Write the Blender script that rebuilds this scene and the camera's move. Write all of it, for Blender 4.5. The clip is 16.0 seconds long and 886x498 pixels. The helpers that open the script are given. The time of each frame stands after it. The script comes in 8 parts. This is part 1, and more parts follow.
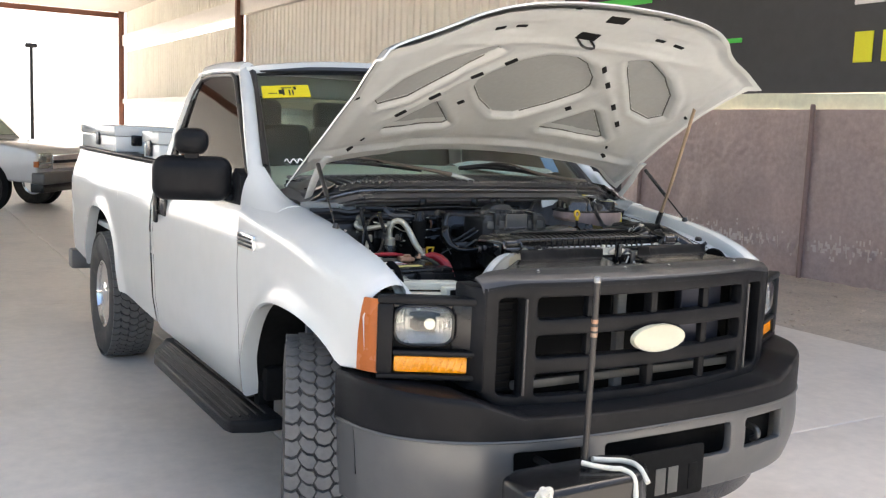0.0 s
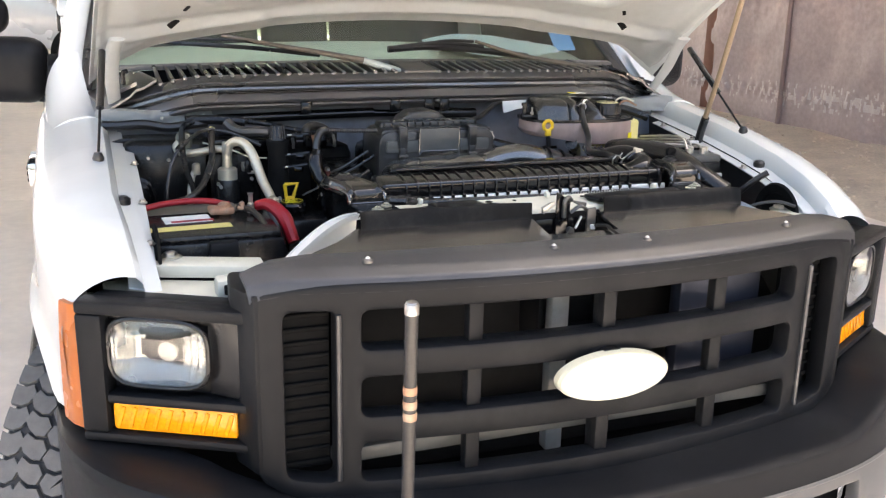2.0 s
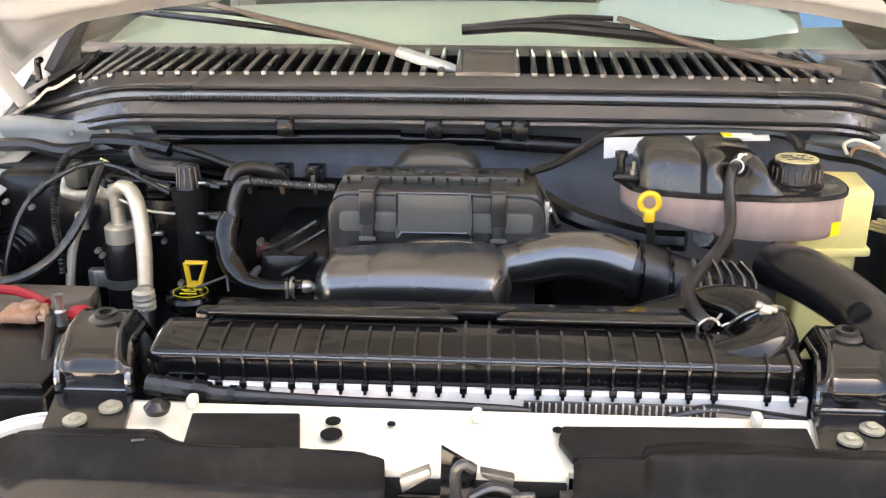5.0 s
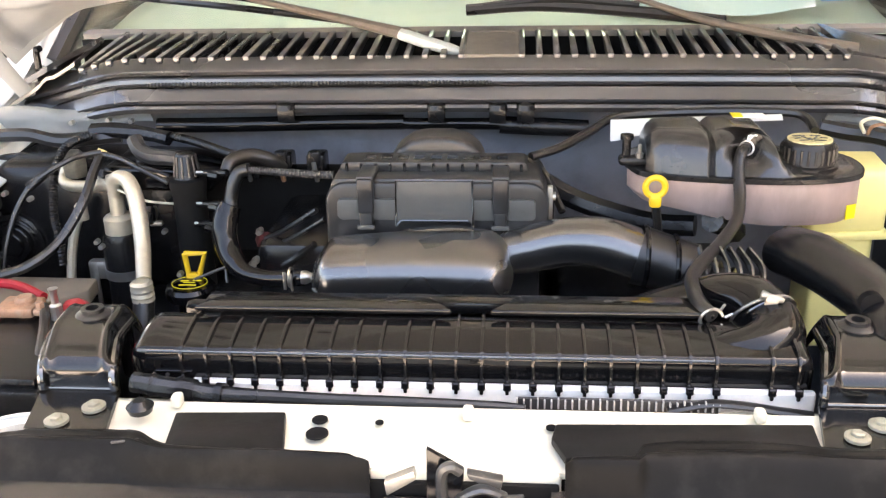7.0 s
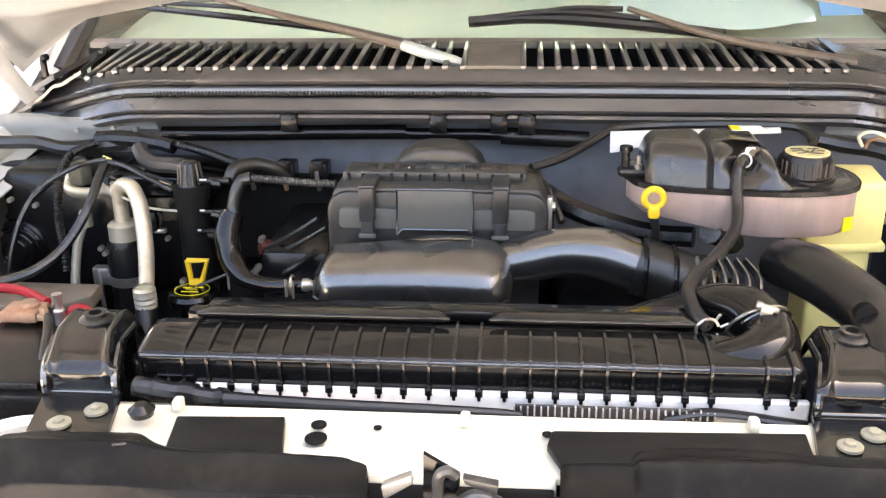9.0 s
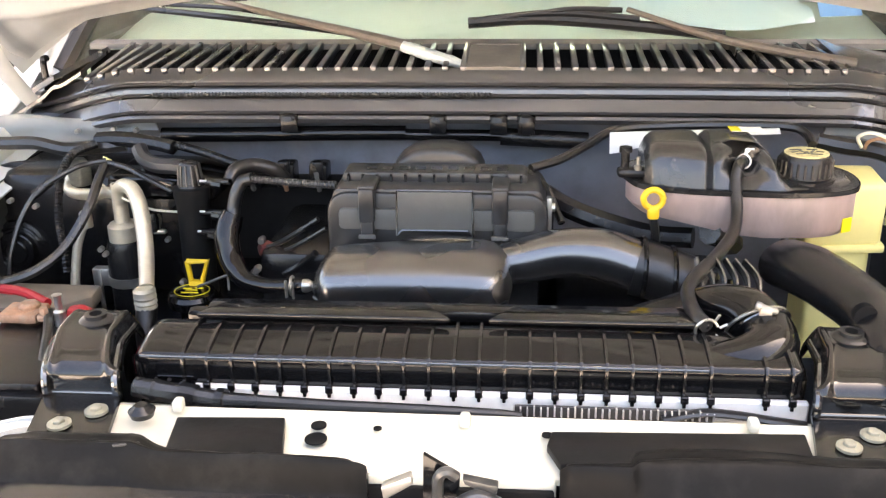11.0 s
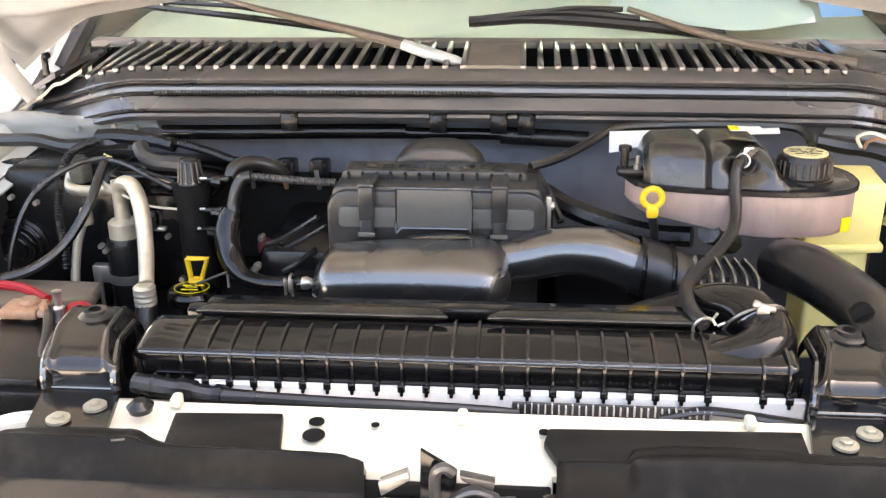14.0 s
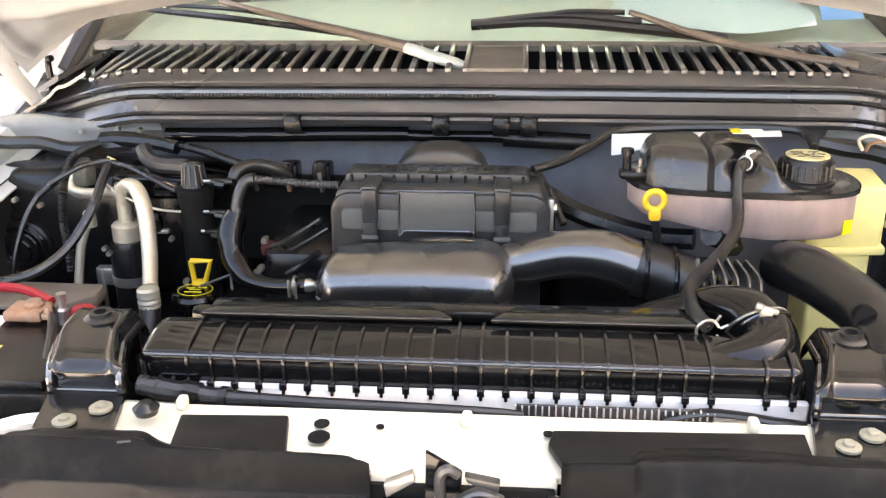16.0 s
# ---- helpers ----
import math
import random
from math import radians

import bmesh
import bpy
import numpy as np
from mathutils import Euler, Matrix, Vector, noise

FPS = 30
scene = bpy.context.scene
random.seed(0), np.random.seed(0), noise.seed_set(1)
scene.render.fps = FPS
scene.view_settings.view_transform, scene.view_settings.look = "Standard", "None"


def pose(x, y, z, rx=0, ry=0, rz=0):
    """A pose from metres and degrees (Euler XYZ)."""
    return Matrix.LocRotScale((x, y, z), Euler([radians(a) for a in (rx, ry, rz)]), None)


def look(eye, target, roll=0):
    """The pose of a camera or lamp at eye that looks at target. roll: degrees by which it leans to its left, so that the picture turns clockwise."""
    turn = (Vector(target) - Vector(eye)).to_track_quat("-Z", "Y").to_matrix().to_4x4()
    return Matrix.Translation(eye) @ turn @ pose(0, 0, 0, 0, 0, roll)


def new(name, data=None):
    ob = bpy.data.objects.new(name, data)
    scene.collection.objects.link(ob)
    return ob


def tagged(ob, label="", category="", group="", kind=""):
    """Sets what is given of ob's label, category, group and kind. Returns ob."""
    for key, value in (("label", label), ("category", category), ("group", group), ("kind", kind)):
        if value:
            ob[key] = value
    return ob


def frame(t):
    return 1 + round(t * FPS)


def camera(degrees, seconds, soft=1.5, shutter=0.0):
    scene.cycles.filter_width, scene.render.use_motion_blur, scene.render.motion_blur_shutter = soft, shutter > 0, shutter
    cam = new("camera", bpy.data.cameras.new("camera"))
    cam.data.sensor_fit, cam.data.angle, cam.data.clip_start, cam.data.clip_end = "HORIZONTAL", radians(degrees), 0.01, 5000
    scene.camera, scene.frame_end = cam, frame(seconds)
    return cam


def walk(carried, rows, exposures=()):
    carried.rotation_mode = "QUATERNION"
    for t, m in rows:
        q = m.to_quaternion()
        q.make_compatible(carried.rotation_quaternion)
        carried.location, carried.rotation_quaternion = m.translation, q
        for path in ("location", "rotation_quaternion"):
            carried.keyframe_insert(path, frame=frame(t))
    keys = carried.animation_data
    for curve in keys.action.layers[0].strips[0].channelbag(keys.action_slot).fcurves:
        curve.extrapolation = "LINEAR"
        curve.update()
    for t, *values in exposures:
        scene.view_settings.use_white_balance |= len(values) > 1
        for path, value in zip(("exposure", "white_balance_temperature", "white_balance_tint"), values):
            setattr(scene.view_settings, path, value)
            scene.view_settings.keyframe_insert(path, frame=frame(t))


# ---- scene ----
cam = camera(50.5, 16.0, soft=1.25)
PATH = [
    (0, (-2.231, -2.298, 1.631), (-1.217, -0.592, 1.381), 2.3),
    (0.5, (-1.977, -2.083, 1.631), (-0.965, -0.39, 1.304), 1.0),
    (1, (-1.617, -1.861, 1.655), (-0.661, -0.151, 1.253), 2.4),
    (1.5, (-1.269, -1.58, 1.641), (-0.367, 0.129, 1.127), 2.3),
    (1.7, (-1.109, -1.485, 1.654), (-0.267, 0.252, 1.131), 1.2),
    (2, (-0.881, -1.384, 1.655), (-0.185, 0.411, 1.112), 1.2),
    (2.2, (-0.72, -1.324, 1.67), (-0.142, 0.509, 1.115), 2.8),
    (2.5, (-0.535, -1.204, 1.688), (-0.096, 0.645, 1.064), 1.5),
    (2.7, (-0.399, -1.102, 1.679), (-0.051, 0.771, 1.069), 2.2),
    (3, (-0.242, -0.972, 1.711), (0.009, 0.915, 1.098), 2.0),
    (3.2, (-0.13, -0.905, 1.714), (0.017, 0.988, 1.087), 1.6),
    (3.5, (0.001, -0.781, 1.722), (-0.01, 1.105, 1.055), 1.8),
    (3.6, (0.031, -0.75, 1.719), (-0.013, 1.138, 1.056), 2.2),
    (3.7, (0.044, -0.718, 1.729), (-0.009, 1.165, 1.051), 2.6),
    (3.8, (0.06, -0.684, 1.729), (-0.016, 1.194, 1.043), 2.3),
    (3.9, (0.066, -0.645, 1.72), (-0.033, 1.23, 1.034), 1.8),
    (4, (0.048, -0.607, 1.716), (-0.054, 1.265, 1.019), 1.3),
    (4.1, (0.037, -0.572, 1.714), (-0.067, 1.3, 1.017), 0.9),
    (4.2, (0.017, -0.533, 1.711), (-0.059, 1.341, 1.015), 0.6),
    (6.5, (0.059, -0.409, 1.696), (-0.096, 1.44, 0.95), -1.2),
    (7, (0.061, -0.407, 1.699), (-0.093, 1.442, 0.95), -1.2),
    (7.5, (0.064, -0.405, 1.697), (-0.094, 1.442, 0.946), -1.2),
    (8, (0.069, -0.41, 1.7), (-0.087, 1.442, 0.961), -1.2),
    (8.5, (0.069, -0.414, 1.699), (-0.085, 1.442, 0.97), -0.9),
    (9, (0.066, -0.419, 1.701), (-0.095, 1.437, 0.974), -0.8),
    (11.5, (0.066, -0.421, 1.702), (-0.094, 1.436, 0.978), -0.8),
    (12, (0.065, -0.422, 1.703), (-0.086, 1.437, 0.981), -0.4),
    (12.5, (0.068, -0.421, 1.701), (-0.084, 1.437, 0.976), -0.6),
    (13, (0.069, -0.423, 1.702), (-0.093, 1.434, 0.977), -0.9),
    (13.5, (0.07, -0.421, 1.7), (-0.096, 1.435, 0.973), -0.9),
    (14, (0.069, -0.423, 1.7), (-0.094, 1.434, 0.974), -0.6),
    (14.5, (0.067, -0.423, 1.701), (-0.088, 1.437, 0.982), -0.5),
    (15, (0.066, -0.425, 1.703), (-0.091, 1.438, 0.992), -0.6),
    (15.5, (0.064, -0.426, 1.701), (-0.101, 1.433, 0.981), -0.7),
    (16, (0.065, -0.427, 1.702), (-0.098, 1.432, 0.98), -0.6),
]
walk(cam, [(t, look(eye, target, roll)) for t, eye, target, roll in PATH], [(0, 1.70, 6500, 8), (1.5, 2.2, 6750, 10), (3.5, 2.75, 7400, 13), (6.5, 3.27, 7750, 15), (16, 3.27, 7750, 15)])

# world, sun and sky
world = bpy.data.worlds.new("sky")
scene.world = world
world.use_nodes = True
wn = world.node_tree
sky = wn.nodes.new("ShaderNodeTexSky")
sky.sky_type = 'NISHITA'
sky.sun_disc = False
SUN_ELEV, SUN_ROT = 55.0, 60.0
sky.sun_elevation, sky.sun_rotation = radians(SUN_ELEV), radians(SUN_ROT)
sky.air_density, sky.dust_density, sky.ozone_density = 1.0, 6.0, 0.6
wn.nodes["Background"].inputs["Strength"].default_value = 0.15
wn.links.new(sky.outputs["Color"], wn.nodes["Background"].inputs["Color"])
sun = new("sun", bpy.data.lights.new("sun", "SUN"))
sun.data.energy, sun.data.angle, sun.data.color = 4.5, radians(0.6), (1.0, 0.95, 0.87)
a_sun, e_sun = radians(SUN_ROT), radians(SUN_ELEV)
to_sun = Vector((math.sin(a_sun) * math.cos(e_sun), math.cos(a_sun) * math.cos(e_sun), math.sin(e_sun)))
sun.rotation_euler = to_sun.to_track_quat("Z", "Y").to_euler()

# ---- materials ----
def mat(name, color, rough=0.5, metal=0.0, vary=0.12, scale=12.0, bump=0.0, bump_scale=200.0, coat=0.0, dirt=None, dirt_amount=0.0,
        dirt_scale=3.0, alpha_glass=False, sub=0.0, ior=1.45, stretch=(1, 1, 1), spec=0.5, coat_ior=1.5, coat_rough=0.06, spots=None):
    """A procedural surface: base colour with variation at two scales, optional dirt, fine relief."""
    m = bpy.data.materials.new(name)
    m.use_nodes = True
    nt = m.node_tree
    p = nt.nodes["Principled BSDF"]
    p.inputs["Roughness"].default_value = rough
    p.inputs["Metallic"].default_value = metal
    p.inputs["IOR"].default_value = ior
    p.inputs["Specular IOR Level"].default_value = spec
    p.inputs["Coat Weight"].default_value = coat
    p.inputs["Coat Roughness"].default_value = coat_rough
    p.inputs["Coat IOR"].default_value = coat_ior
    co = nt.nodes.new("ShaderNodeTexCoord")
    mp = nt.nodes.new("ShaderNodeMapping")
    mp.inputs["Scale"].default_value = stretch
    nt.links.new(co.outputs["Object"], mp.inputs["Vector"])

    def noise_tex(sc, detail, rgh):
        n = nt.nodes.new("ShaderNodeTexNoise")
        n.inputs["Scale"].default_value, n.inputs["Detail"].default_value, n.inputs["Roughness"].default_value = sc, detail, rgh
        nt.links.new(mp.outputs["Vector"], n.inputs["Vector"])
        return n

    big, fine = noise_tex(scale * 0.22, 4, 0.6), noise_tex(scale * 4.0, 3, 0.6)
    add = nt.nodes.new("ShaderNodeMath")
    add.operation = "ADD"
    nt.links.new(big.outputs["Fac"], add.inputs[0])
    nt.links.new(fine.outputs["Fac"], add.inputs[1])
    ramp = nt.nodes.new("ShaderNodeMapRange")
    ramp.inputs["From Min"].default_value, ramp.inputs["From Max"].default_value = 0.6, 1.4
    ramp.inputs["To Min"].default_value, ramp.inputs["To Max"].default_value = 1.0 - vary, 1.0 + vary
    nt.links.new(add.outputs["Value"], ramp.inputs["Value"])
    mul = nt.nodes.new("ShaderNodeMix")
    mul.data_type, mul.blend_type = "RGBA", "MULTIPLY"
    mul.inputs["Factor"].default_value = 1.0
    mul.inputs[6].default_value = (*color, 1)
    nt.links.new(ramp.outputs["Result"], mul.inputs[7])
    out = mul.outputs[2]
    if dirt:
        d = noise_tex(dirt_scale, 6, 0.65)
        dr = nt.nodes.new("ShaderNodeMapRange")
        dr.inputs["From Min"].default_value, dr.inputs["From Max"].default_value = 0.5, 0.75
        dr.inputs["To Max"].default_value = dirt_amount
        nt.links.new(d.outputs["Fac"], dr.inputs["Value"])
        mx = nt.nodes.new("ShaderNodeMix")
        mx.data_type = "RGBA"
        nt.links.new(dr.outputs["Result"], mx.inputs["Factor"])
        nt.links.new(out, mx.inputs[6])
        mx.inputs[7].default_value = (*dirt, 1)
        out = mx.outputs[2]
    if spots:
        color_s, scale_s, level = spots
        sp = noise_tex(scale_s, 5, 0.7)
        sr = nt.nodes.new("ShaderNodeMapRange")
        sr.inputs["From Min"].default_value, sr.inputs["From Max"].default_value = level, level + 0.03
        sr.inputs["To Max"].default_value = 0.6
        nt.links.new(sp.outputs["Fac"], sr.inputs["Value"])
        sm = nt.nodes.new("ShaderNodeMix")
        sm.data_type = "RGBA"
        nt.links.new(sr.outputs["Result"], sm.inputs["Factor"])
        nt.links.new(out, sm.inputs[6])
        sm.inputs[7].default_value = (*color_s, 1)
        out = sm.outputs[2]
    nt.links.new(out, p.inputs["Base Color"])
    rr = nt.nodes.new("ShaderNodeMapRange")
    rr.inputs["From Min"].default_value, rr.inputs["From Max"].default_value = 0.3, 0.7
    rr.inputs["To Min"].default_value, rr.inputs["To Max"].default_value = max(0.02, rough * 0.8), min(1.0, rough * 1.2)
    nt.links.new(big.outputs["Fac"], rr.inputs["Value"])
    nt.links.new(rr.outputs["Result"], p.inputs["Roughness"])
    if bump:
        b = nt.nodes.new("ShaderNodeBump")
        b.inputs["Strength"].default_value, b.inputs["Distance"].default_value = bump, 0.002
        n = noise_tex(bump_scale, 3, 0.6)
        nt.links.new(n.outputs["Fac"], b.inputs["Height"])
        nt.links.new(b.outputs["Normal"], p.inputs["Normal"])
    return m


def glass_mat(name, color, rough=0.0, ior=1.45):
    m = bpy.data.materials.new(name)
    m.use_nodes = True
    p = m.node_tree.nodes["Principled BSDF"]
    p.inputs["Base Color"].default_value = (*color, 1)
    p.inputs["Roughness"].default_value = rough
    p.inputs["Transmission Weight"].default_value = 1.0
    p.inputs["IOR"].default_value = ior
    return m


SATIN = mat("satin_black_plastic", (0.014, 0.014, 0.014), 0.26, vary=0.12, scale=9.0, spec=0.8, ior=1.5, coat=1.0, coat_ior=2.0, coat_rough=0.20, dirt=(0.04, 0.039, 0.037), dirt_amount=0.25, dirt_scale=9.0)
WHITE = mat("white_paint", (0.69, 0.712, 0.69), 0.24, vary=0.03, scale=2.0, coat=0.6, dirt=(0.5, 0.47, 0.42), dirt_amount=0.10, dirt_scale=2.2)
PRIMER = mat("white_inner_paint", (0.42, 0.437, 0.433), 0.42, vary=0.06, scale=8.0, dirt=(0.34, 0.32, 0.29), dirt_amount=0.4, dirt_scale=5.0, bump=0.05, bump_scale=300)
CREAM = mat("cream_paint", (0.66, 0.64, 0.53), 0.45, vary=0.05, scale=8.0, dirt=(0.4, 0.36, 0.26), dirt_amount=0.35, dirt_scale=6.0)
# inner paint darkened to carry the shade of the hood pockets
POCKET_SHADE = mat("hood_pocket_shade_paint", (0.26, 0.27, 0.267), 0.6, vary=0.08, scale=14.0, dirt=(0.28, 0.26, 0.23), dirt_amount=0.4, dirt_scale=6.0)
COWLM = mat("grey_black_cowl_plastic", (0.045, 0.045, 0.048), 0.29, spec=1.0, coat=0.8, coat_ior=1.7, vary=0.12, scale=6.0, dirt=(0.075, 0.072, 0.068), dirt_amount=0.3, dirt_scale=5.0)
TRIM = mat("black_textured_plastic", (0.011, 0.0116, 0.013), 0.38, spec=0.15, vary=0.14, scale=5.0, bump=0.25, bump_scale=900, dirt=(0.045, 0.044, 0.043), dirt_amount=0.3, dirt_scale=4.0)
PLASTIC = mat("black_moulded_plastic", (0.010, 0.010, 0.0105), 0.24, spec=0.42, ior=1.5, vary=0.2, scale=10.0, bump=0.1, bump_scale=500, dirt=(0.05, 0.046, 0.042), dirt_amount=0.25, dirt_scale=7.0)
GLOSS = mat("black_gloss_plastic", (0.005, 0.005, 0.0055), 0.10, spec=0.42, ior=1.5, vary=0.2, scale=8.0, dirt=(0.03, 0.028, 0.026), dirt_amount=0.2, dirt_scale=9.0)
RUBBER = mat("black_rubber_hose", (0.010, 0.010, 0.010), 0.30, spec=0.7, ior=1.5, vary=0.2, scale=20.0, bump=0.15, bump_scale=400, dirt=(0.05, 0.047, 0.043), dirt_amount=0.25, dirt_scale=12.0)
# groove shade put into the colours: tread blocks paler than the carcass
TREAD = mat("light_tread_rubber", (0.15, 0.147, 0.14), 0.8, vary=0.2, scale=12.0, bump=0.3, bump_scale=300, dirt=(0.19, 0.175, 0.15), dirt_amount=0.5, dirt_scale=9.0)
TYRE = mat("tyre_rubber", (0.04, 0.039, 0.038), 0.75, vary=0.2, scale=12.0, bump=0.3, bump_scale=300, dirt=(0.16, 0.145, 0.12), dirt_amount=0.5, dirt_scale=8.0)
DARK = mat("dark_underbody", (0.010, 0.010, 0.010), 0.8, spec=0.12, vary=0.3, scale=10.0)
BUMPER = mat("grey_painted_steel", (0.135, 0.135, 0.132), 0.36, metal=0.35, vary=0.06, scale=4.0, dirt=(0.2, 0.19, 0.17), dirt_amount=0.3, dirt_scale=3.0)
STEEL = mat("bare_steel", (0.55, 0.54, 0.5), 0.35, metal=0.9, vary=0.15, scale=20.0, dirt=(0.2, 0.16, 0.1), dirt_amount=0.4, dirt_scale=15.0)
CHROME = mat("chrome", (0.8, 0.8, 0.8), 0.08, metal=1.0, vary=0.03, scale=6.0)
ALU = mat("dull_aluminium", (0.62, 0.58, 0.47), 0.42, metal=0.6, vary=0.12, scale=20.0, dirt=(0.4, 0.36, 0.28), dirt_amount=0.4, dirt_scale=14.0)
FIN = mat("radiator_fin_aluminium", (0.78, 0.77, 0.74), 0.5, metal=0.15, vary=0.08, scale=30.0)
ORANGE = mat("amber_marker_plastic", (0.42, 0.12, 0.025), 0.28, vary=0.08, scale=20.0)
AMBER = mat("amber_turn_lens", (0.80, 0.31, 0.008), 0.15, vary=0.4, scale=30.0)
LENS = mat("headlamp_reflector", (0.36, 0.37, 0.34), 0.26, metal=0.85, vary=0.3, scale=22.0)
YELLOW = mat("yellow_plastic", (0.80, 0.52, 0.03), 0.35, vary=0.06, scale=20.0, dirt=(0.4, 0.3, 0.08), dirt_amount=0.3, dirt_scale=20.0)
STICKER = mat("yellow_sticker", (0.85, 0.7, 0.02), 0.5, vary=0.04, scale=10.0)
RED = mat("red_cable_insulation", (0.36, 0.014, 0.022), 0.4, vary=0.12, scale=30.0, dirt=(0.15, 0.03, 0.03), dirt_amount=0.4, dirt_scale=15.0)
WASHER = mat("yellowed_bottle_plastic", (0.80, 0.72, 0.30), 0.35, vary=0.06, scale=10.0, dirt=(0.5, 0.42, 0.18), dirt_amount=0.3, dirt_scale=9.0)
COOLANT = mat("pinkish_translucent_bottle", (0.355, 0.265, 0.24), 0.30, vary=0.2, scale=10.0, stretch=(1, 1, 0.4), dirt=(0.17, 0.145, 0.135), dirt_amount=0.75, dirt_scale=9.0)
FIREWALL = mat("blue_grey_firewall_paint", (0.15, 0.165, 0.195), 0.34, vary=0.15, scale=6.0, dirt=(0.05, 0.05, 0.055), dirt_amount=0.7, dirt_scale=5.0)
GUSSET = mat("pale_inner_body_paint", (0.27, 0.285, 0.28), 0.40, vary=0.1, scale=7.0, dirt=(0.22, 0.21, 0.20), dirt_amount=0.6, dirt_scale=9.0)
SPLASH = mat("dusty_black_splash_shield", (0.035, 0.034, 0.033), 0.55, vary=0.25, scale=8.0, dirt=(0.14, 0.13, 0.115), dirt_amount=0.5, dirt_scale=6.0)
DUST = mat("dusty_grey_brown_plastic", (0.15, 0.137, 0.12), 0.5, vary=0.2, scale=9.0, dirt=(0.32, 0.29, 0.24), dirt_amount=0.5, dirt_scale=6.0)
TRAY = mat("brown_grey_tray_plastic", (0.17, 0.145, 0.115), 0.5, vary=0.15, scale=12.0)
BLACKSTEEL = mat("worn_black_steel", (0.10, 0.10, 0.098), 0.35, metal=0.6, vary=0.2, scale=25.0)
COPPER = mat("corroded_copper", (0.42, 0.24, 0.15), 0.6, metal=0.4, vary=0.3, scale=40.0, dirt=(0.3, 0.4, 0.35), dirt_amount=0.5, dirt_scale=25.0)
PAPER = mat("white_paper", (0.85, 0.85, 0.82), 0.7, vary=0.04, scale=10.0)
BLUEPAPER = mat("blue_paper_tag", (0.22, 0.42, 0.80), 0.6, vary=0.06, scale=10.0)
MOUNTM = mat("glossy_black_painted_steel", (0.007, 0.007, 0.007), 0.13, spec=0.75, vary=0.2, scale=12.0, dirt=(0.05, 0.048, 0.045), dirt_amount=0.3, dirt_scale=18.0)
SHINE = mat("dressed_black_plastic", (0.006, 0.006, 0.006), 0.15, spec=0.8, ior=1.5, vary=0.2, scale=20.0, coat=1.0, coat_ior=1.85, coat_rough=0.10)
AIRBOXM = mat("dusty_black_air_box_plastic", (0.026, 0.026, 0.026), 0.30, spec=0.7, vary=0.2, scale=12.0, bump=0.06, bump_scale=500, dirt=(0.07, 0.067, 0.062), dirt_amount=0.4, dirt_scale=9.0)
CLAMPM = mat("bright_clamp_steel", (0.33, 0.32, 0.285), 0.38, metal=0.7, vary=0.15, scale=40.0, dirt=(0.3, 0.28, 0.24), dirt_amount=0.4, dirt_scale=30.0)
# dark colour standing in for shade along the pocket steps
EDGE_SHADE = mat("pocket_step_shade", (0.07, 0.068, 0.063), 0.7, vary=0.3, scale=30.0)
BRACEM = mat("dusty_grey_brace_paint", (0.24, 0.24, 0.23), 0.5, vary=0.15, scale=20.0)
FINM = mat("dull_grey_fin_aluminium", (0.50, 0.49, 0.46), 0.5, 0.3, vary=0.2, scale=40.0)
SHELLM = mat("dusty_black_blow_moulding", (0.015, 0.015, 0.0155), 0.24, spec=0.75, coat=0.5, coat_rough=0.16, vary=0.15, scale=7.0, dirt=(0.06, 0.058, 0.055), dirt_amount=0.35, dirt_scale=9.0)
BLOCKM = mat("oxidised_grey_casting", (0.20, 0.20, 0.17), 0.55, 0.4, vary=0.3, scale=40, dirt=(0.1, 0.1, 0.08), dirt_amount=0.5, dirt_scale=30)
OVALM = mat("cream_blank_badge", (0.60, 0.57, 0.43), 0.3, vary=0.04, scale=14.0, coat=0.4)
LABELG = mat("grey_label", (0.10, 0.10, 0.093), 0.42, vary=0.1, scale=18.0)
BLADE = mat("grey_wiper_rubber", (0.55, 0.60, 0.58), 0.6, vary=0.1, scale=20.0)
WOOD = mat("tan_wood_stick", (0.25, 0.185, 0.12), 0.6, vary=0.2, scale=30.0, stretch=(3, 3, 0.4))
RUST = mat("brown_painted_steel_column", (0.20, 0.085, 0.055), 0.6, vary=0.2, scale=3.0, dirt=(0.1, 0.05, 0.04), dirt_amount=0.4)
DASH = mat("beige_dash_vinyl", (0.76, 0.72, 0.58), 0.6, vary=0.08, scale=6.0)
INTERIOR = mat("grey_cab_trim", (0.10, 0.10, 0.09), 0.7, vary=0.1, scale=6.0)
ROPE = mat("white_rope", (0.7, 0.68, 0.6), 0.8, vary=0.15, scale=60.0, bump=0.4, bump_scale=250)
GLASS = glass_mat("window_glass", (0.80, 0.93, 0.86))
TINTED = glass_mat("tinted_side_glass", (0.028, 0.030, 0.029))
REARGLASS = glass_mat("tinted_rear_glass", (0.62, 0.76, 0.68))
CLEAR = glass_mat("clear_lens", (0.97, 0.97, 0.97))


FADED = mat("faded_black_plastic", (0.034, 0.034, 0.036), 0.30, spec=0.7, vary=0.15, scale=6.0, bump=0.2, bump_scale=700, dirt=(0.12, 0.115, 0.11), dirt_amount=0.35, dirt_scale=4.0)


# ---- building helpers ----
def origin_of(ob):
    while ob.parent:
        ob = ob.parent
    return ob.location


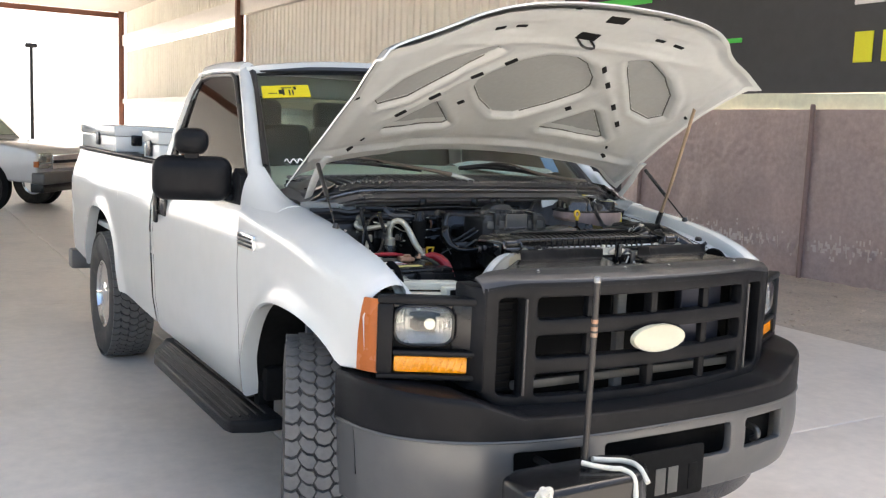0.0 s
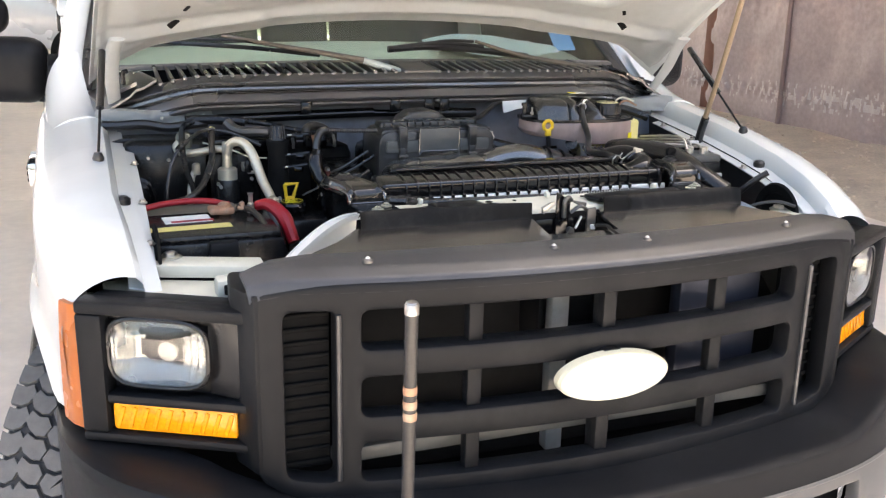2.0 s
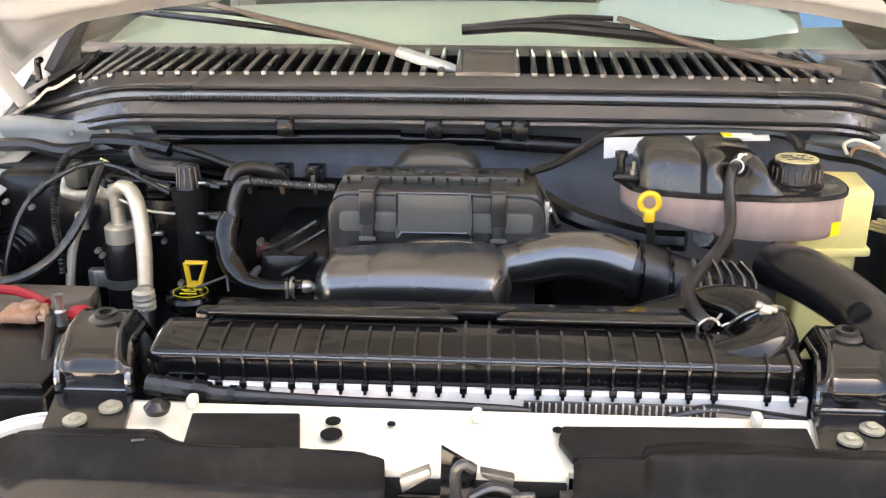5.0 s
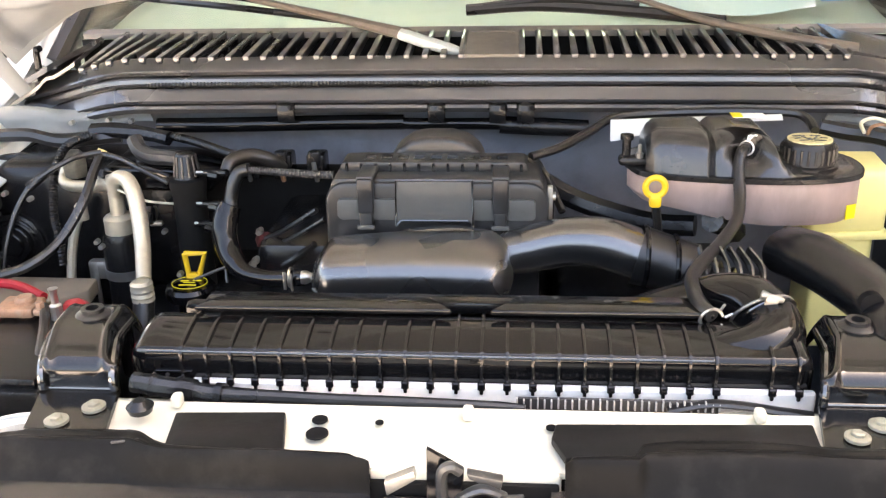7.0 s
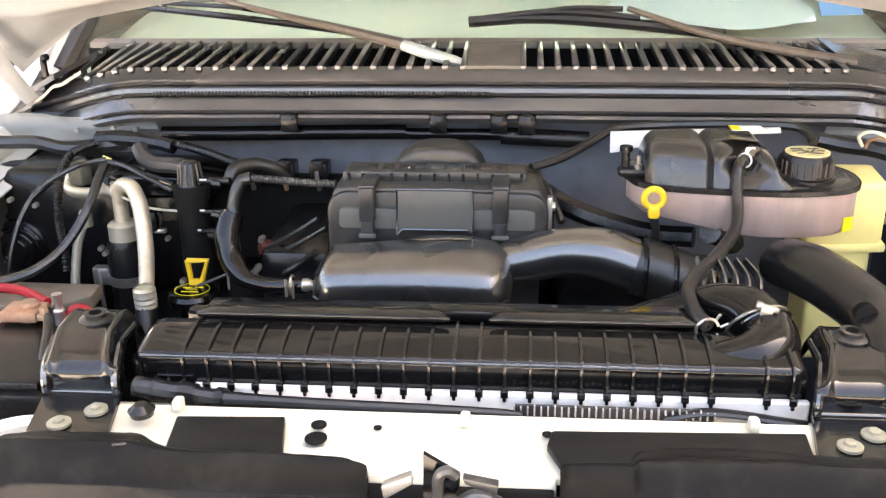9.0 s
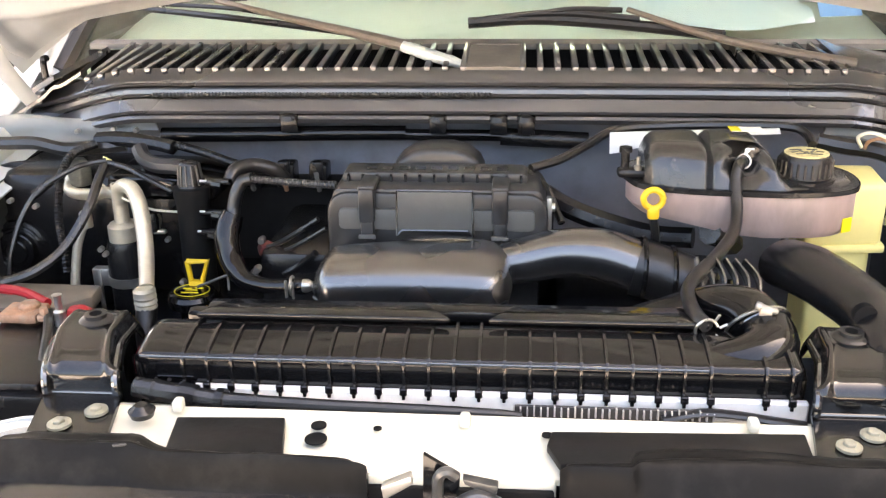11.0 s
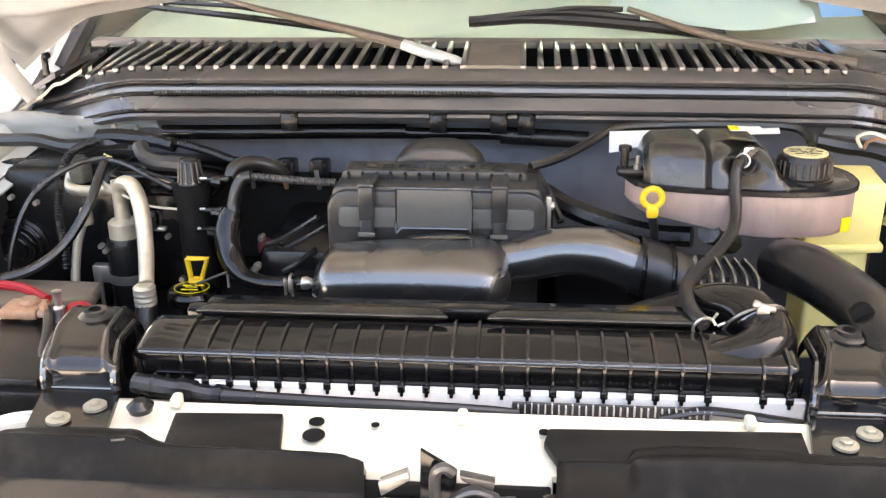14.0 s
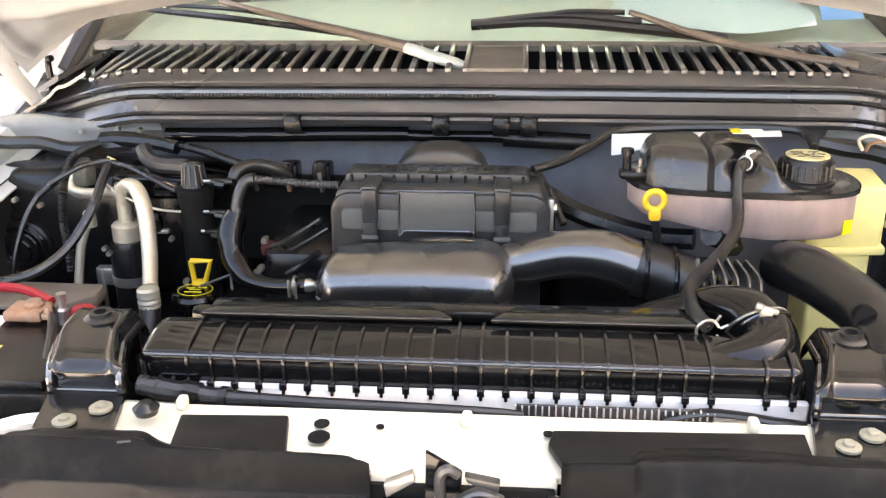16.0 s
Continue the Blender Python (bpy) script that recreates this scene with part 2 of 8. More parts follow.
def mesh_object(name, verts, faces, material, at=(0, 0, 0), sharp=35):
    me = bpy.data.meshes.new(name)
    me.from_pydata([(v[0] - at[0], v[1] - at[1], v[2] - at[2]) for v in verts], [], faces)
    me.materials.append(material)
    me.polygons.foreach_set("use_smooth", [True] * len(me.polygons))
    me.update()
    me.set_sharp_from_angle(angle=radians(sharp))
    return new(name, me)


def part(name, geo, material, parent, label="", sharp=35):
    """One mesh under a thing or under a part; geo is (verts, faces) in world metres."""
    ob = mesh_object(name, geo[0], geo[1], material, origin_of(parent), sharp)
    ob.parent = parent
    if label:
        ob["label"] = label
    return ob


def thing(name, at, label, category, group="", kind=""):
    ob = new(name)
    ob.location = at
    ob.empty_display_size = 0.1
    return tagged(ob, label, category, group, kind)


def solo(name, geo, material, label, category="", kind="", sharp=35, group=""):
    return tagged(mesh_object(name, geo[0], geo[1], material, (0, 0, 0), sharp), label, category, group, kind)


def join(*geos):
    vs, fs = [], []
    for v, f in geos:
        n = len(vs)
        vs += [tuple(p) for p in v]
        fs += [tuple(i + n for i in q) for q in f]
    return vs, fs


def moved(geo, m):
    return [tuple(m @ Vector(v)) for v in geo[0]], geo[1]


def mirrored(geo):
    return [(-v[0], v[1], v[2]) for v in geo[0]], [tuple(reversed(f)) for f in geo[1]]


def from_bm(bm):
    bm.verts.index_update()
    geo = [tuple(v.co) for v in bm.verts], [tuple(v.index for v in f.verts) for f in bm.faces]
    bm.free()
    return geo


def box(x0, x1, y0, y1, z0, z1, r=0.004, seg=2):
    """A box with rounded edges."""
    bm = bmesh.new()
    bmesh.ops.create_cube(bm, size=1)
    for v in bm.verts:
        v.co = ((x0 + x1) / 2 + v.co.x * (x1 - x0), (y0 + y1) / 2 + v.co.y * (y1 - y0), (z0 + z1) / 2 + v.co.z * (z1 - z0))
    if r:
        r = min(r, 0.45 * min(abs(x1 - x0), abs(y1 - y0), abs(z1 - z0)))
        bmesh.ops.bevel(bm, geom=bm.edges[:], offset=r, segments=seg, affect="EDGES", profile=0.5)
    return from_bm(bm)


def bevelled(geo, r=0.005, seg=2, angle=30):
    bm = bmesh.new()
    vs = [bm.verts.new(v) for v in geo[0]]
    for f in geo[1]:
        try:
            bm.faces.new([vs[i] for i in f])
        except ValueError:
            pass
    bmesh.ops.recalc_face_normals(bm, faces=bm.faces[:])
    bm.normal_update()
    edges = [e for e in bm.edges if len(e.link_faces) == 2 and e.calc_face_angle(0) > radians(angle)]
    bmesh.ops.bevel(bm, geom=edges, offset=r, segments=seg, affect="EDGES", profile=0.5)
    return from_bm(bm)


def prism(points, axis, a, b, r=0.0, seg=2):
    """A polygon of 2D points drawn out along an axis from a to b. Axis x: points are (y, z); y: (x, z); z: (x, y)."""
    def at(p, c):
        return {"x": (c, p[0], p[1]), "y": (p[0], c, p[1]), "z": (p[0], p[1], c)}[axis]
    n = len(points)
    vs = [at(p, a) for p in points] + [at(p, b) for p in points]
    fs = [tuple(range(n)), tuple(reversed(range(n, 2 * n)))] + [(i, i + n, (i + 1) % n + n, (i + 1) % n) for i in range(n)]
    bm = bmesh.new()
    bv = [bm.verts.new(v) for v in vs]
    for f in fs:
        bm.faces.new([bv[i] for i in f])
    bmesh.ops.recalc_face_normals(bm, faces=bm.faces[:])
    if r:
        bmesh.ops.bevel(bm, geom=bm.edges[:], offset=r, segments=seg, affect="EDGES", profile=0.5)
    return from_bm(bm)


def smooth_path(pts, steps=8):
    """Points along a smooth curve through pts."""
    p = [Vector(q) for q in pts]
    if len(p) < 3:
        return p
    ext = [p[0] * 2 - p[1]] + p + [p[-1] * 2 - p[-2]]
    out = []
    for i in range(1, len(ext) - 2):
        a, b, c, d = ext[i - 1:i + 3]
        for k in range(steps):
            t = k / steps
            out.append(0.5 * ((2 * b) + (c - a) * t + (2 * a - 5 * b + 4 * c - d) * t * t + (3 * b - a - 3 * c + d) * t ** 3))
    return out + [p[-1]]


def tube(pts, r, sides=12, steps=8, caps=True, radii=None, flat=1.0, ripple=None):
    """A hose, pipe or cable along a smooth curve. radii: one for each of pts. ripple: (depth, pitch) for corrugated hose."""
    path = smooth_path(pts, steps)
    if ripple:
        dense = []
        for a, b in zip(path, path[1:]):
            n = max(1, int((b - a).length / (ripple[1] / 4)))
            dense += [a.lerp(b, k / n) for k in range(n)]
        path = dense + [path[-1]]
    n = len(path)
    if radii:
        rr = [np.interp(i / (n - 1) * (len(radii) - 1), range(len(radii)), radii) for i in range(n)]
    else:
        rr = [r] * n
    if ripple:
        s, total = [0.0], 0.0
        for a, b in zip(path, path[1:]):
            total += (b - a).length
            s.append(total)
        rr = [q + ripple[0] * (0.5 + 0.5 * math.cos(2 * math.pi * d / ripple[1])) for q, d in zip(rr, s)]
    vs, fs = [], []
    ref = None
    for i, c in enumerate(path):
        t = (path[min(i + 1, n - 1)] - path[max(i - 1, 0)]).normalized()
        if ref is None:
            ref = Vector((0, 0, 1)) if abs(t.z) < 0.9 else Vector((1, 0, 0))
        ref = (ref - t * ref.dot(t)).normalized()
        side = t.cross(ref)
        for k in range(sides):
            a = 2 * math.pi * k / sides
            vs.append(tuple(c + (side * math.cos(a) + ref * math.sin(a) * flat) * rr[i]))
        if i:
            o, q = (i - 1) * sides, i * sides
            fs += [(o + k, o + (k + 1) % sides, q + (k + 1) % sides, q + k) for k in range(sides)]
    if caps:
        fs += [tuple(reversed(range(sides))), tuple(range((n - 1) * sides, n * sides))]
    return vs, fs


def lathe(profile, centre, axis="z", sides=32):
    """A turned shape: profile of (radius, height) about an axis."""
    vs, fs = [], []
    for r, h in profile:
        for k in range(sides):
            a = 2 * math.pi * k / sides
            u, w = r * math.cos(a), r * math.sin(a)
            o = {"z": (u, w, h), "x": (h, u, w), "y": (u, h, w)}[axis]
            vs.append((centre[0] + o[0], centre[1] + o[1], centre[2] + o[2]))
    for i in range(len(profile) - 1):
        o, q = i * sides, (i + 1) * sides
        fs += [(o + k, o + (k + 1) % sides, q + (k + 1) % sides, q + k) for k in range(sides)]
    fs += [tuple(reversed(range(sides))), tuple(range((len(profile) - 1) * sides, len(profile) * sides))]
    if axis == "y":
        fs = [tuple(reversed(f)) for f in fs]
    return vs, fs


def sheet(fn, us, vs_, thick=None):
    """A surface fn(u, v) over a grid; thick: an offset vector that gives it a second side and edges."""
    nu, nv = len(us), len(vs_)
    pts = [tuple(fn(u, v)) for u in us for v in vs_]
    fs = [(i * nv + j, (i + 1) * nv + j, (i + 1) * nv + j + 1, i * nv + j + 1) for i in range(nu - 1) for j in range(nv - 1)]
    if thick is None:
        return pts, fs
    n = len(pts)
    back = [(p[0] + thick[0], p[1] + thick[1], p[2] + thick[2]) for p in pts]
    fb = [tuple(reversed([i + n for i in f])) for f in fs]
    ring = [i * nv for i in range(nu)] + [(nu - 1) * nv + j for j in range(1, nv)] + [i * nv + nv - 1 for i in range(nu - 2, -1, -1)] + [j for j in range(nv - 2, 0, -1)]
    side = [(ring[i], ring[i] + n, ring[(i + 1) % len(ring)] + n, ring[(i + 1) % len(ring)]) for i in range(len(ring))]
    return pts + back, fs + fb + side


def span(a, b, n):
    return [a + (b - a) * i / (n - 1) for i in range(n)]


def rounded(x0, x1, z0, z1, r, n=5):
    """Outline of a rectangle with round corners."""
    pts = []
    for cx, cz, a0 in ((x1 - r, z1 - r, 0), (x0 + r, z1 - r, 90), (x0 + r, z0 + r, 180), (x1 - r, z0 + r, 270)):
        pts += [(cx + r * math.cos(radians(a0 + 90 * k / (n - 1))), cz + r * math.sin(radians(a0 + 90 * k / (n - 1)))) for k in range(n)]
    return pts


def ramp(v, *pairs):
    """Piecewise linear through (v, value) pairs."""
    return float(np.interp(v, [p[0] for p in pairs], [p[1] for p in pairs]))


def ease(a, b, v):
    t = min(1.0, max(0.0, (v - a) / (b - a)))
    return t * t * (3 - 2 * t)


def ring(c, axis, r, t, flat=1.0, sides=8):
    """A closed band of thickness t and radius r about an axis."""
    ax = Vector(axis).normalized()
    a = ax.orthogonal().normalized()
    b = ax.cross(a)
    c = Vector(c)
    return tube([c + (a * math.cos(k) + b * math.sin(k)) * r for k in span(0, 2 * math.pi, 33)], t, sides, 1, False, None, flat)


def bolt(c, r, h, axis="z"):
    """A hex-headed flange bolt."""
    m = {"z": Matrix.Identity(4), "y": Matrix.Rotation(radians(90), 4, "X"), "x": Matrix.Rotation(radians(90), 4, "Y")}[axis]
    head = lathe([(r * 0.62, h * 0.35), (r * 0.62, h * 0.9), (r * 0.5, h)], (0, 0, 0), "z", 6)
    washer = lathe([(r, 0), (r, h * 0.25), (r * 0.75, h * 0.4)], (0, 0, 0), "z", 16)
    return moved(join(head, washer), Matrix.Translation(c) @ m)

# ---- the setting: yard under an open steel canopy ----
CONCRETE = mat("worn_concrete", (0.84, 0.765, 0.68), 0.50, vary=0.10, scale=3.0, bump=0.12, bump_scale=120, dirt=(0.42, 0.37, 0.31), dirt_amount=0.3, dirt_scale=1.2, spots=((0.16, 0.14, 0.12), 4.5, 0.70))
DIRT = mat("dry_dirt", (0.60, 0.505, 0.41), 0.9, vary=0.25, scale=9.0, bump=0.8, bump_scale=60, dirt=(0.42, 0.35, 0.285), dirt_amount=0.6, dirt_scale=2.5)
PANEL = mat("cream_sheet_metal", (0.78, 0.76, 0.69), 0.45, vary=0.06, scale=2.0, dirt=(0.5, 0.46, 0.38), dirt_amount=0.3, dirt_scale=0.9)
PURLIN = mat("white_painted_beam", (0.72, 0.70, 0.66), 0.5, vary=0.06, scale=2.0)
ROOFM = mat("galvanised_roof_sheet", (0.5, 0.5, 0.48), 0.5, metal=0.3, vary=0.08, scale=1.0)
BANNER = mat("dark_grey_banner", (0.055, 0.058, 0.062), 0.6, vary=0.12, scale=1.5)
BANNER_YELLOW = mat("banner_yellow_print", (0.80, 0.78, 0.04), 0.6, vary=0.05)
BANNER_GREEN = mat("banner_green_print", (0.10, 0.65, 0.10), 0.6, vary=0.05)
BANNER_WHITE = mat("banner_white_print", (0.8, 0.8, 0.8), 0.6, vary=0.05)
SCREEN = mat("brown_mesh_screen", (0.40, 0.315, 0.30), 0.36, vary=0.25, scale=4.0, bump=0.2, bump_scale=60, dirt=(0.38, 0.30, 0.275), dirt_amount=0.5, dirt_scale=1.6)
STRIP = mat("pale_banner_edge", (0.84, 0.85, 0.66), 0.6, vary=0.15, scale=3.0)

ground = solo("ground", sheet(lambda u, v: (u, v, -0.06), span(-400, 400, 3), span(-400, 400, 3)), DIRT, "bare dry dirt ground around the concrete yard", "ground", "structure")
pavement = tagged(new("pavement"), "worn pale concrete yard with straight joints", "pavement", "", "structure")
SLAB = 5.2
slab_mesh = None
for i in range(-5, 1):
    for j in range(-5, 12):
        x0, y0 = -0.5 + SLAB * i, 1.13 + SLAB * j
        if slab_mesh is None:
            ob = mesh_object("slab", *box(0.004, SLAB - 0.004, 0.004, SLAB - 0.004, -0.12, 0.0, 0.006, 1), CONCRETE)
            slab_mesh = ob.data
        else:
            ob = new("slab", slab_mesh)
        ob.location = (x0, y0, 0)
        ob.parent = pavement


def dirt_height(x, y):
    return 0.012 + 0.035 * noise.noise(Vector((x * 1.3, y * 1.3, 0))) + 0.015 * noise.noise(Vector((x * 6, y * 6, 3))) + 0.02 * ease(4.7, 7.2, x)


solo("dirt_strip", sheet(lambda u, v: (u, v, dirt_height(u, v) - 0.03 * (1 - ease(4.7, 5.1, u))), span(4.702, 9.5, 60), span(-12, 40, 300), (0, 0, -0.15)),
     DIRT, "strip of bare uneven dirt along the fence", "ground", "structure")
rng = random.Random(3)
peb = []
for k in range(900):
    x, y, s = rng.uniform(4.75, 7.4), rng.uniform(-1, 9), rng.uniform(0.006, 0.03)
    o = lathe([(s * 0.5, -s * 0.4), (s, 0), (s * 0.5, s * 0.45)], (0, 0, 0), "z", 6)
    peb.append(moved(o, pose(x, y, dirt_height(x, y) + s * 0.1, rng.uniform(-30, 30), rng.uniform(-30, 30), rng.uniform(0, 360))))
solo("gravel", join(*peb), DIRT, "loose stones and clods on the dirt strip", "gravel", "stuff", sharp=20)

FX = 7.4
# side wall of corrugated sheet above eye height, on brown columns
def corrugated(y0, y1, z0, z1, x, pitch=0.30, depth=0.035):
    prof, y = [], y0
    while y < y1:
        prof += [(y, 0), (y + pitch * 0.62, 0), (y + pitch * 0.70, -depth), (y + pitch * 0.92, -depth)]
        y += pitch
    prof.append((y1, 0))
    n = len(prof)
    vs = [(x + d, yy, z0) for yy, d in prof] + [(x + d, yy, z1) for yy, d in prof]
    vs += [(x + d + 0.01, yy, z0) for yy, d in prof] + [(x + d + 0.01, yy, z1) for yy, d in prof]
    fs = []
    for i in range(n - 1):
        fs += [(i, i + n, i + n + 1, i + 1), (i + 2 * n, i + 1 + 2 * n, i + 1 + 3 * n, i + 3 * n), (i, i + 1, i + 1 + 2 * n, i + 2 * n)]
    return vs, fs


wall = tagged(new("wall_east"), "cream corrugated sheet-metal wall hung on brown columns", "wall", "", "structure")
for y0, y1, z0, z1 in ((27.5, 44.3, 5.5, 6.62), (27.5, 44.3, 2.45, 4.75), (9.0, 27.1, 2.45, 6.62), (-14.0, 9.0, 2.3, 6.62)):
    ob = mesh_object("sheet_panel", *corrugated(y0, y1, z0, z1, FX + 0.35), PANEL, sharp=20)
    ob.parent = wall
for z, t in ((5.0, 0.5), (2.3, 0.22)):
    ob = mesh_object("beam", *box(FX + 0.12, FX + 0.3, 9.0, 44.6, z, z + t, 0.01), PURLIN)
    ob.parent = wall
for y in (44.7, 27.25, 9.8, -0.8):
    ob = mesh_object("column", *join(box(FX - 0.02, FX + 0.0, y - 0.1, y + 0.1, 0, 6.6, 0.003), box(FX + 0.2, FX + 0.22, y - 0.1, y + 0.1, 0, 6.6, 0.003), box(FX, FX + 0.2, y - 0.008, y + 0.008, 0, 6.6, 0.002)), RUST)
    ob.parent = wall
# canopy roof, open west, south and north; unseen edges set to shape light
roof = tagged(mesh_object("ceiling", *moved(corrugated(0.6, 45.0, -14.0, FX + 0.4, 0.0, 0.3, 0.04), Matrix(((0, 0, 1, 0), (0, 1, 0, 0), (-1, 0, 0, 6.6), (0, 0, 0, 1)))), ROOFM, sharp=20), "galvanised sheet roof of the open canopy", "ceiling", "", "structure")
for k, y in enumerate((0.75, 9.8, 27.25, 44.7)):
    solo("roof_beam", join(box(-14, FX + 0.1, y - 0.1, y + 0.1, 6.28, 6.3, 0.002), box(-14, FX + 0.1, y - 0.01, y + 0.01, 6.3, 6.5, 0.002), box(-14, FX + 0.1, y - 0.1, y + 0.1, 6.5, 6.52, 0.002)), RUST, "brown steel beam under the canopy roof", "beam", "structure")
    solo("roof_column", box(-13.9, -13.7, y - 0.1, y + 0.1, 0, 6.3, 0.004), RUST, "brown steel canopy column", "column", "structure")

# banner
banner = thing("banner", (FX, 4, 2.25), "large dark grey printed banner hung above the screened fence", "banner")
part("cloth", sheet(lambda u, v: (FX + 0.06 + 0.006 * math.sin(u * 2.1), u, v), span(-6.0, 10.4, 90), span(2.26, 4.6, 10), (0.012, 0, 0)), BANNER, banner)
part("edge_strip", sheet(lambda u, v: (FX + 0.05 + 0.006 * math.sin(u * 3.1), u, v + 0.012 * math.sin(u * 2.3)), span(-6.0, 10.4, 120), span(2.06, 2.255, 4), (0.006, 0, 0)), STRIP, banner, "pale yellow and white banner edge")
for y0, y1, z0, z1, m in ((4.62, 4.86, 2.60, 2.95, BANNER_YELLOW), (4.22, 4.5, 2.60, 2.95, BANNER_YELLOW), (3.82, 4.1, 2.60, 2.95, BANNER_YELLOW), (3.5, 4.9, 3.26, 3.45, BANNER_WHITE),
                        (6.55, 6.95, 2.93, 2.99, BANNER_GREEN), (8.3, 9.6, 3.60, 3.72, BANNER_GREEN), (7.5, 8.1, 3.62, 3.74, BANNER_GREEN), (6.9, 7.2, 3.62, 3.7, BANNER_GREEN)):
    part("printed_bar", box(FX + 0.035, FX + 0.05, y0, y1, z0, z1, 0.003), m, banner)

# screened fence
fence = thing("fence", (FX, 4, 0), "chain fence covered with brown wind screen fabric on round posts", "fence")
def screen(u, v):
    wave = 0.02 * math.sin(u * 4.3 + v * 1.1) + 0.012 * noise.noise(Vector((u * 3.0, v * 2.2, 0))) * 2
    ripple_ = 0.024 * math.sin(u * 40 + 3 * noise.noise(Vector((u * 5, v * 5, 1)))) * math.exp(-((v - 0.40) / 0.07) ** 2)
    creases = 0.014 * noise.noise(Vector((u * 11, v * 16, 5))) * math.exp(-((v - 1.55) / 0.35) ** 2)
    return (FX + 0.0 + wave + ripple_ + creases, u, v)


fabric = sheet(screen, span(-8, 26.9, 1400), span(-0.05, 2.06, 74), (0.004, 0, 0))


def glint_spot(c):
    """Spots painted pale for the glitter of the rippled band low on the fabric and a few higher up."""
    k = noise.noise(Vector((c.y * 30, c.z * 12, 2))) + 0.5 * noise.noise(Vector((c.y * 2.0, c.z, 9)))
    return k > 0.46 - 0.38 * math.exp(-((c.z - 0.42) / 0.06) ** 2) + 0.5 * (abs(c.z - 0.42) > 0.16)


POSTM = mat("dull_brown_post", (0.24, 0.165, 0.15), 0.6, vary=0.15, scale=4.0)
cloth = part("screen_fabric", fabric, SCREEN, fence, sharp=60)
# second, paler fabric colour stands in for glints on the wrinkles
cloth.data.materials.append(mat("fabric_glint_paint", (0.55, 0.48, 0.45), 0.35, vary=0.2, scale=20.0))
cloth_origin = Vector(origin_of(fence))
for poly in cloth.data.polygons:
    if glint_spot(poly.center + cloth_origin):
        poly.material_index = 1
for y in (-3.5, -0.6, 2.3, 5.27, 8.2, 11.1, 14.0, 16.9, 19.8, 22.7, 25.6):
    part("post", lathe([(0.03, -0.1), (0.03, 2.1), (0.02, 2.12)], (FX - 0.06, y, 0), "z", 12), POSTM, fence)
part("bottom_rail", tube([(FX + 0.05, -8, 0.07), (FX + 0.05, 26.9, 0.07)], 0.015, 8), RUST, fence)

# far lamp pole in the lot beyond the canopy
pole = thing("street_lamp", (5.43, 60, 0), "tall grey lamp pole far out in the lot", "lamp")
part("pole", lathe([(0.11, -0.1), (0.09, 5.7)], (5.43, 60, 0), "z", 12), TRIM, pole)
part("lamp_head", box(5.1, 5.75, 59.8, 60.2, 5.6, 5.85, 0.05), TRIM, pole)
# glowing white card, added for the overexposed distance beyond the lot
GLOW_CARD = bpy.data.materials.new("glowing_white_card")
GLOW_CARD.use_nodes = True
hz = GLOW_CARD.node_tree.nodes["Principled BSDF"]
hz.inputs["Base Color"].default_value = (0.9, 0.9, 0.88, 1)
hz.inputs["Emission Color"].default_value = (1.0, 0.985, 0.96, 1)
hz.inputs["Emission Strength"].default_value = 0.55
solo("backdrop", box(-260, 120, 300, 302, -3, 75, 0.1), GLOW_CARD, "glowing white card standing in for the overexposed distance", "backdrop", "structure")

# ---- the white pickup truck; its nose points to -y, centre line x = 0 ----
truck = thing("pickup_truck", (0, 2.5, 0), "white regular-cab work pickup with its hood propped open", "pickup truck")
F_AXLE, R_AXLE = 0.86, 4.34
ARCHES = {F_AXLE: (0.52, 0.53), R_AXLE: (0.55, 0.585)}
AZ = 0.44


def side_x(z, y):
    """Half width of the body side at height z."""
    base = ramp(z, (0.44, 0.93), (0.52, 0.962), (0.60, 0.975), (0.66, 0.985), (0.9, 0.995), (1.05, 1.0), (1.16, 0.996), (1.25, 0.975), (1.32, 0.945), (1.40, 0.925))
    nose_in = 0.055 * (1 - ease(0.30, 0.85, y)) ** 2
    for a in (F_AXLE, R_AXLE):
        d = math.hypot((y - a) / ARCHES[a][0], (z - AZ) / ARCHES[a][1])
        base += 0.024 * math.exp(-((d - 1.0) / 0.11) ** 2)
    return base - nose_in


def arch_z(y, a, grow=0.0):
    """Height of a squarish wheel arch over the axle at a."""
    h, v = ARCHES[a][0] + grow, ARCHES[a][1] + grow
    k = min(1.0, abs(y - a) / h)
    return AZ + v * (1 - k ** 2.5) ** 0.4


def low_edge(y, rocker):
    z = rocker
    for a in (F_AXLE, R_AXLE):
        if abs(y - a) < ARCHES[a][0]:
            z = max(z, arch_z(y, a))
    return z


def ys_between(y0, y1, n):
    s = set(span(y0, y1, n))
    for a in (F_AXLE, R_AXLE):
        for k in range(33):
            y = a - ARCHES[a][0] * math.cos(math.pi * k / 32) * 0.9999
            if y0 < y < y1:
                s.add(y)
    return sorted(s)


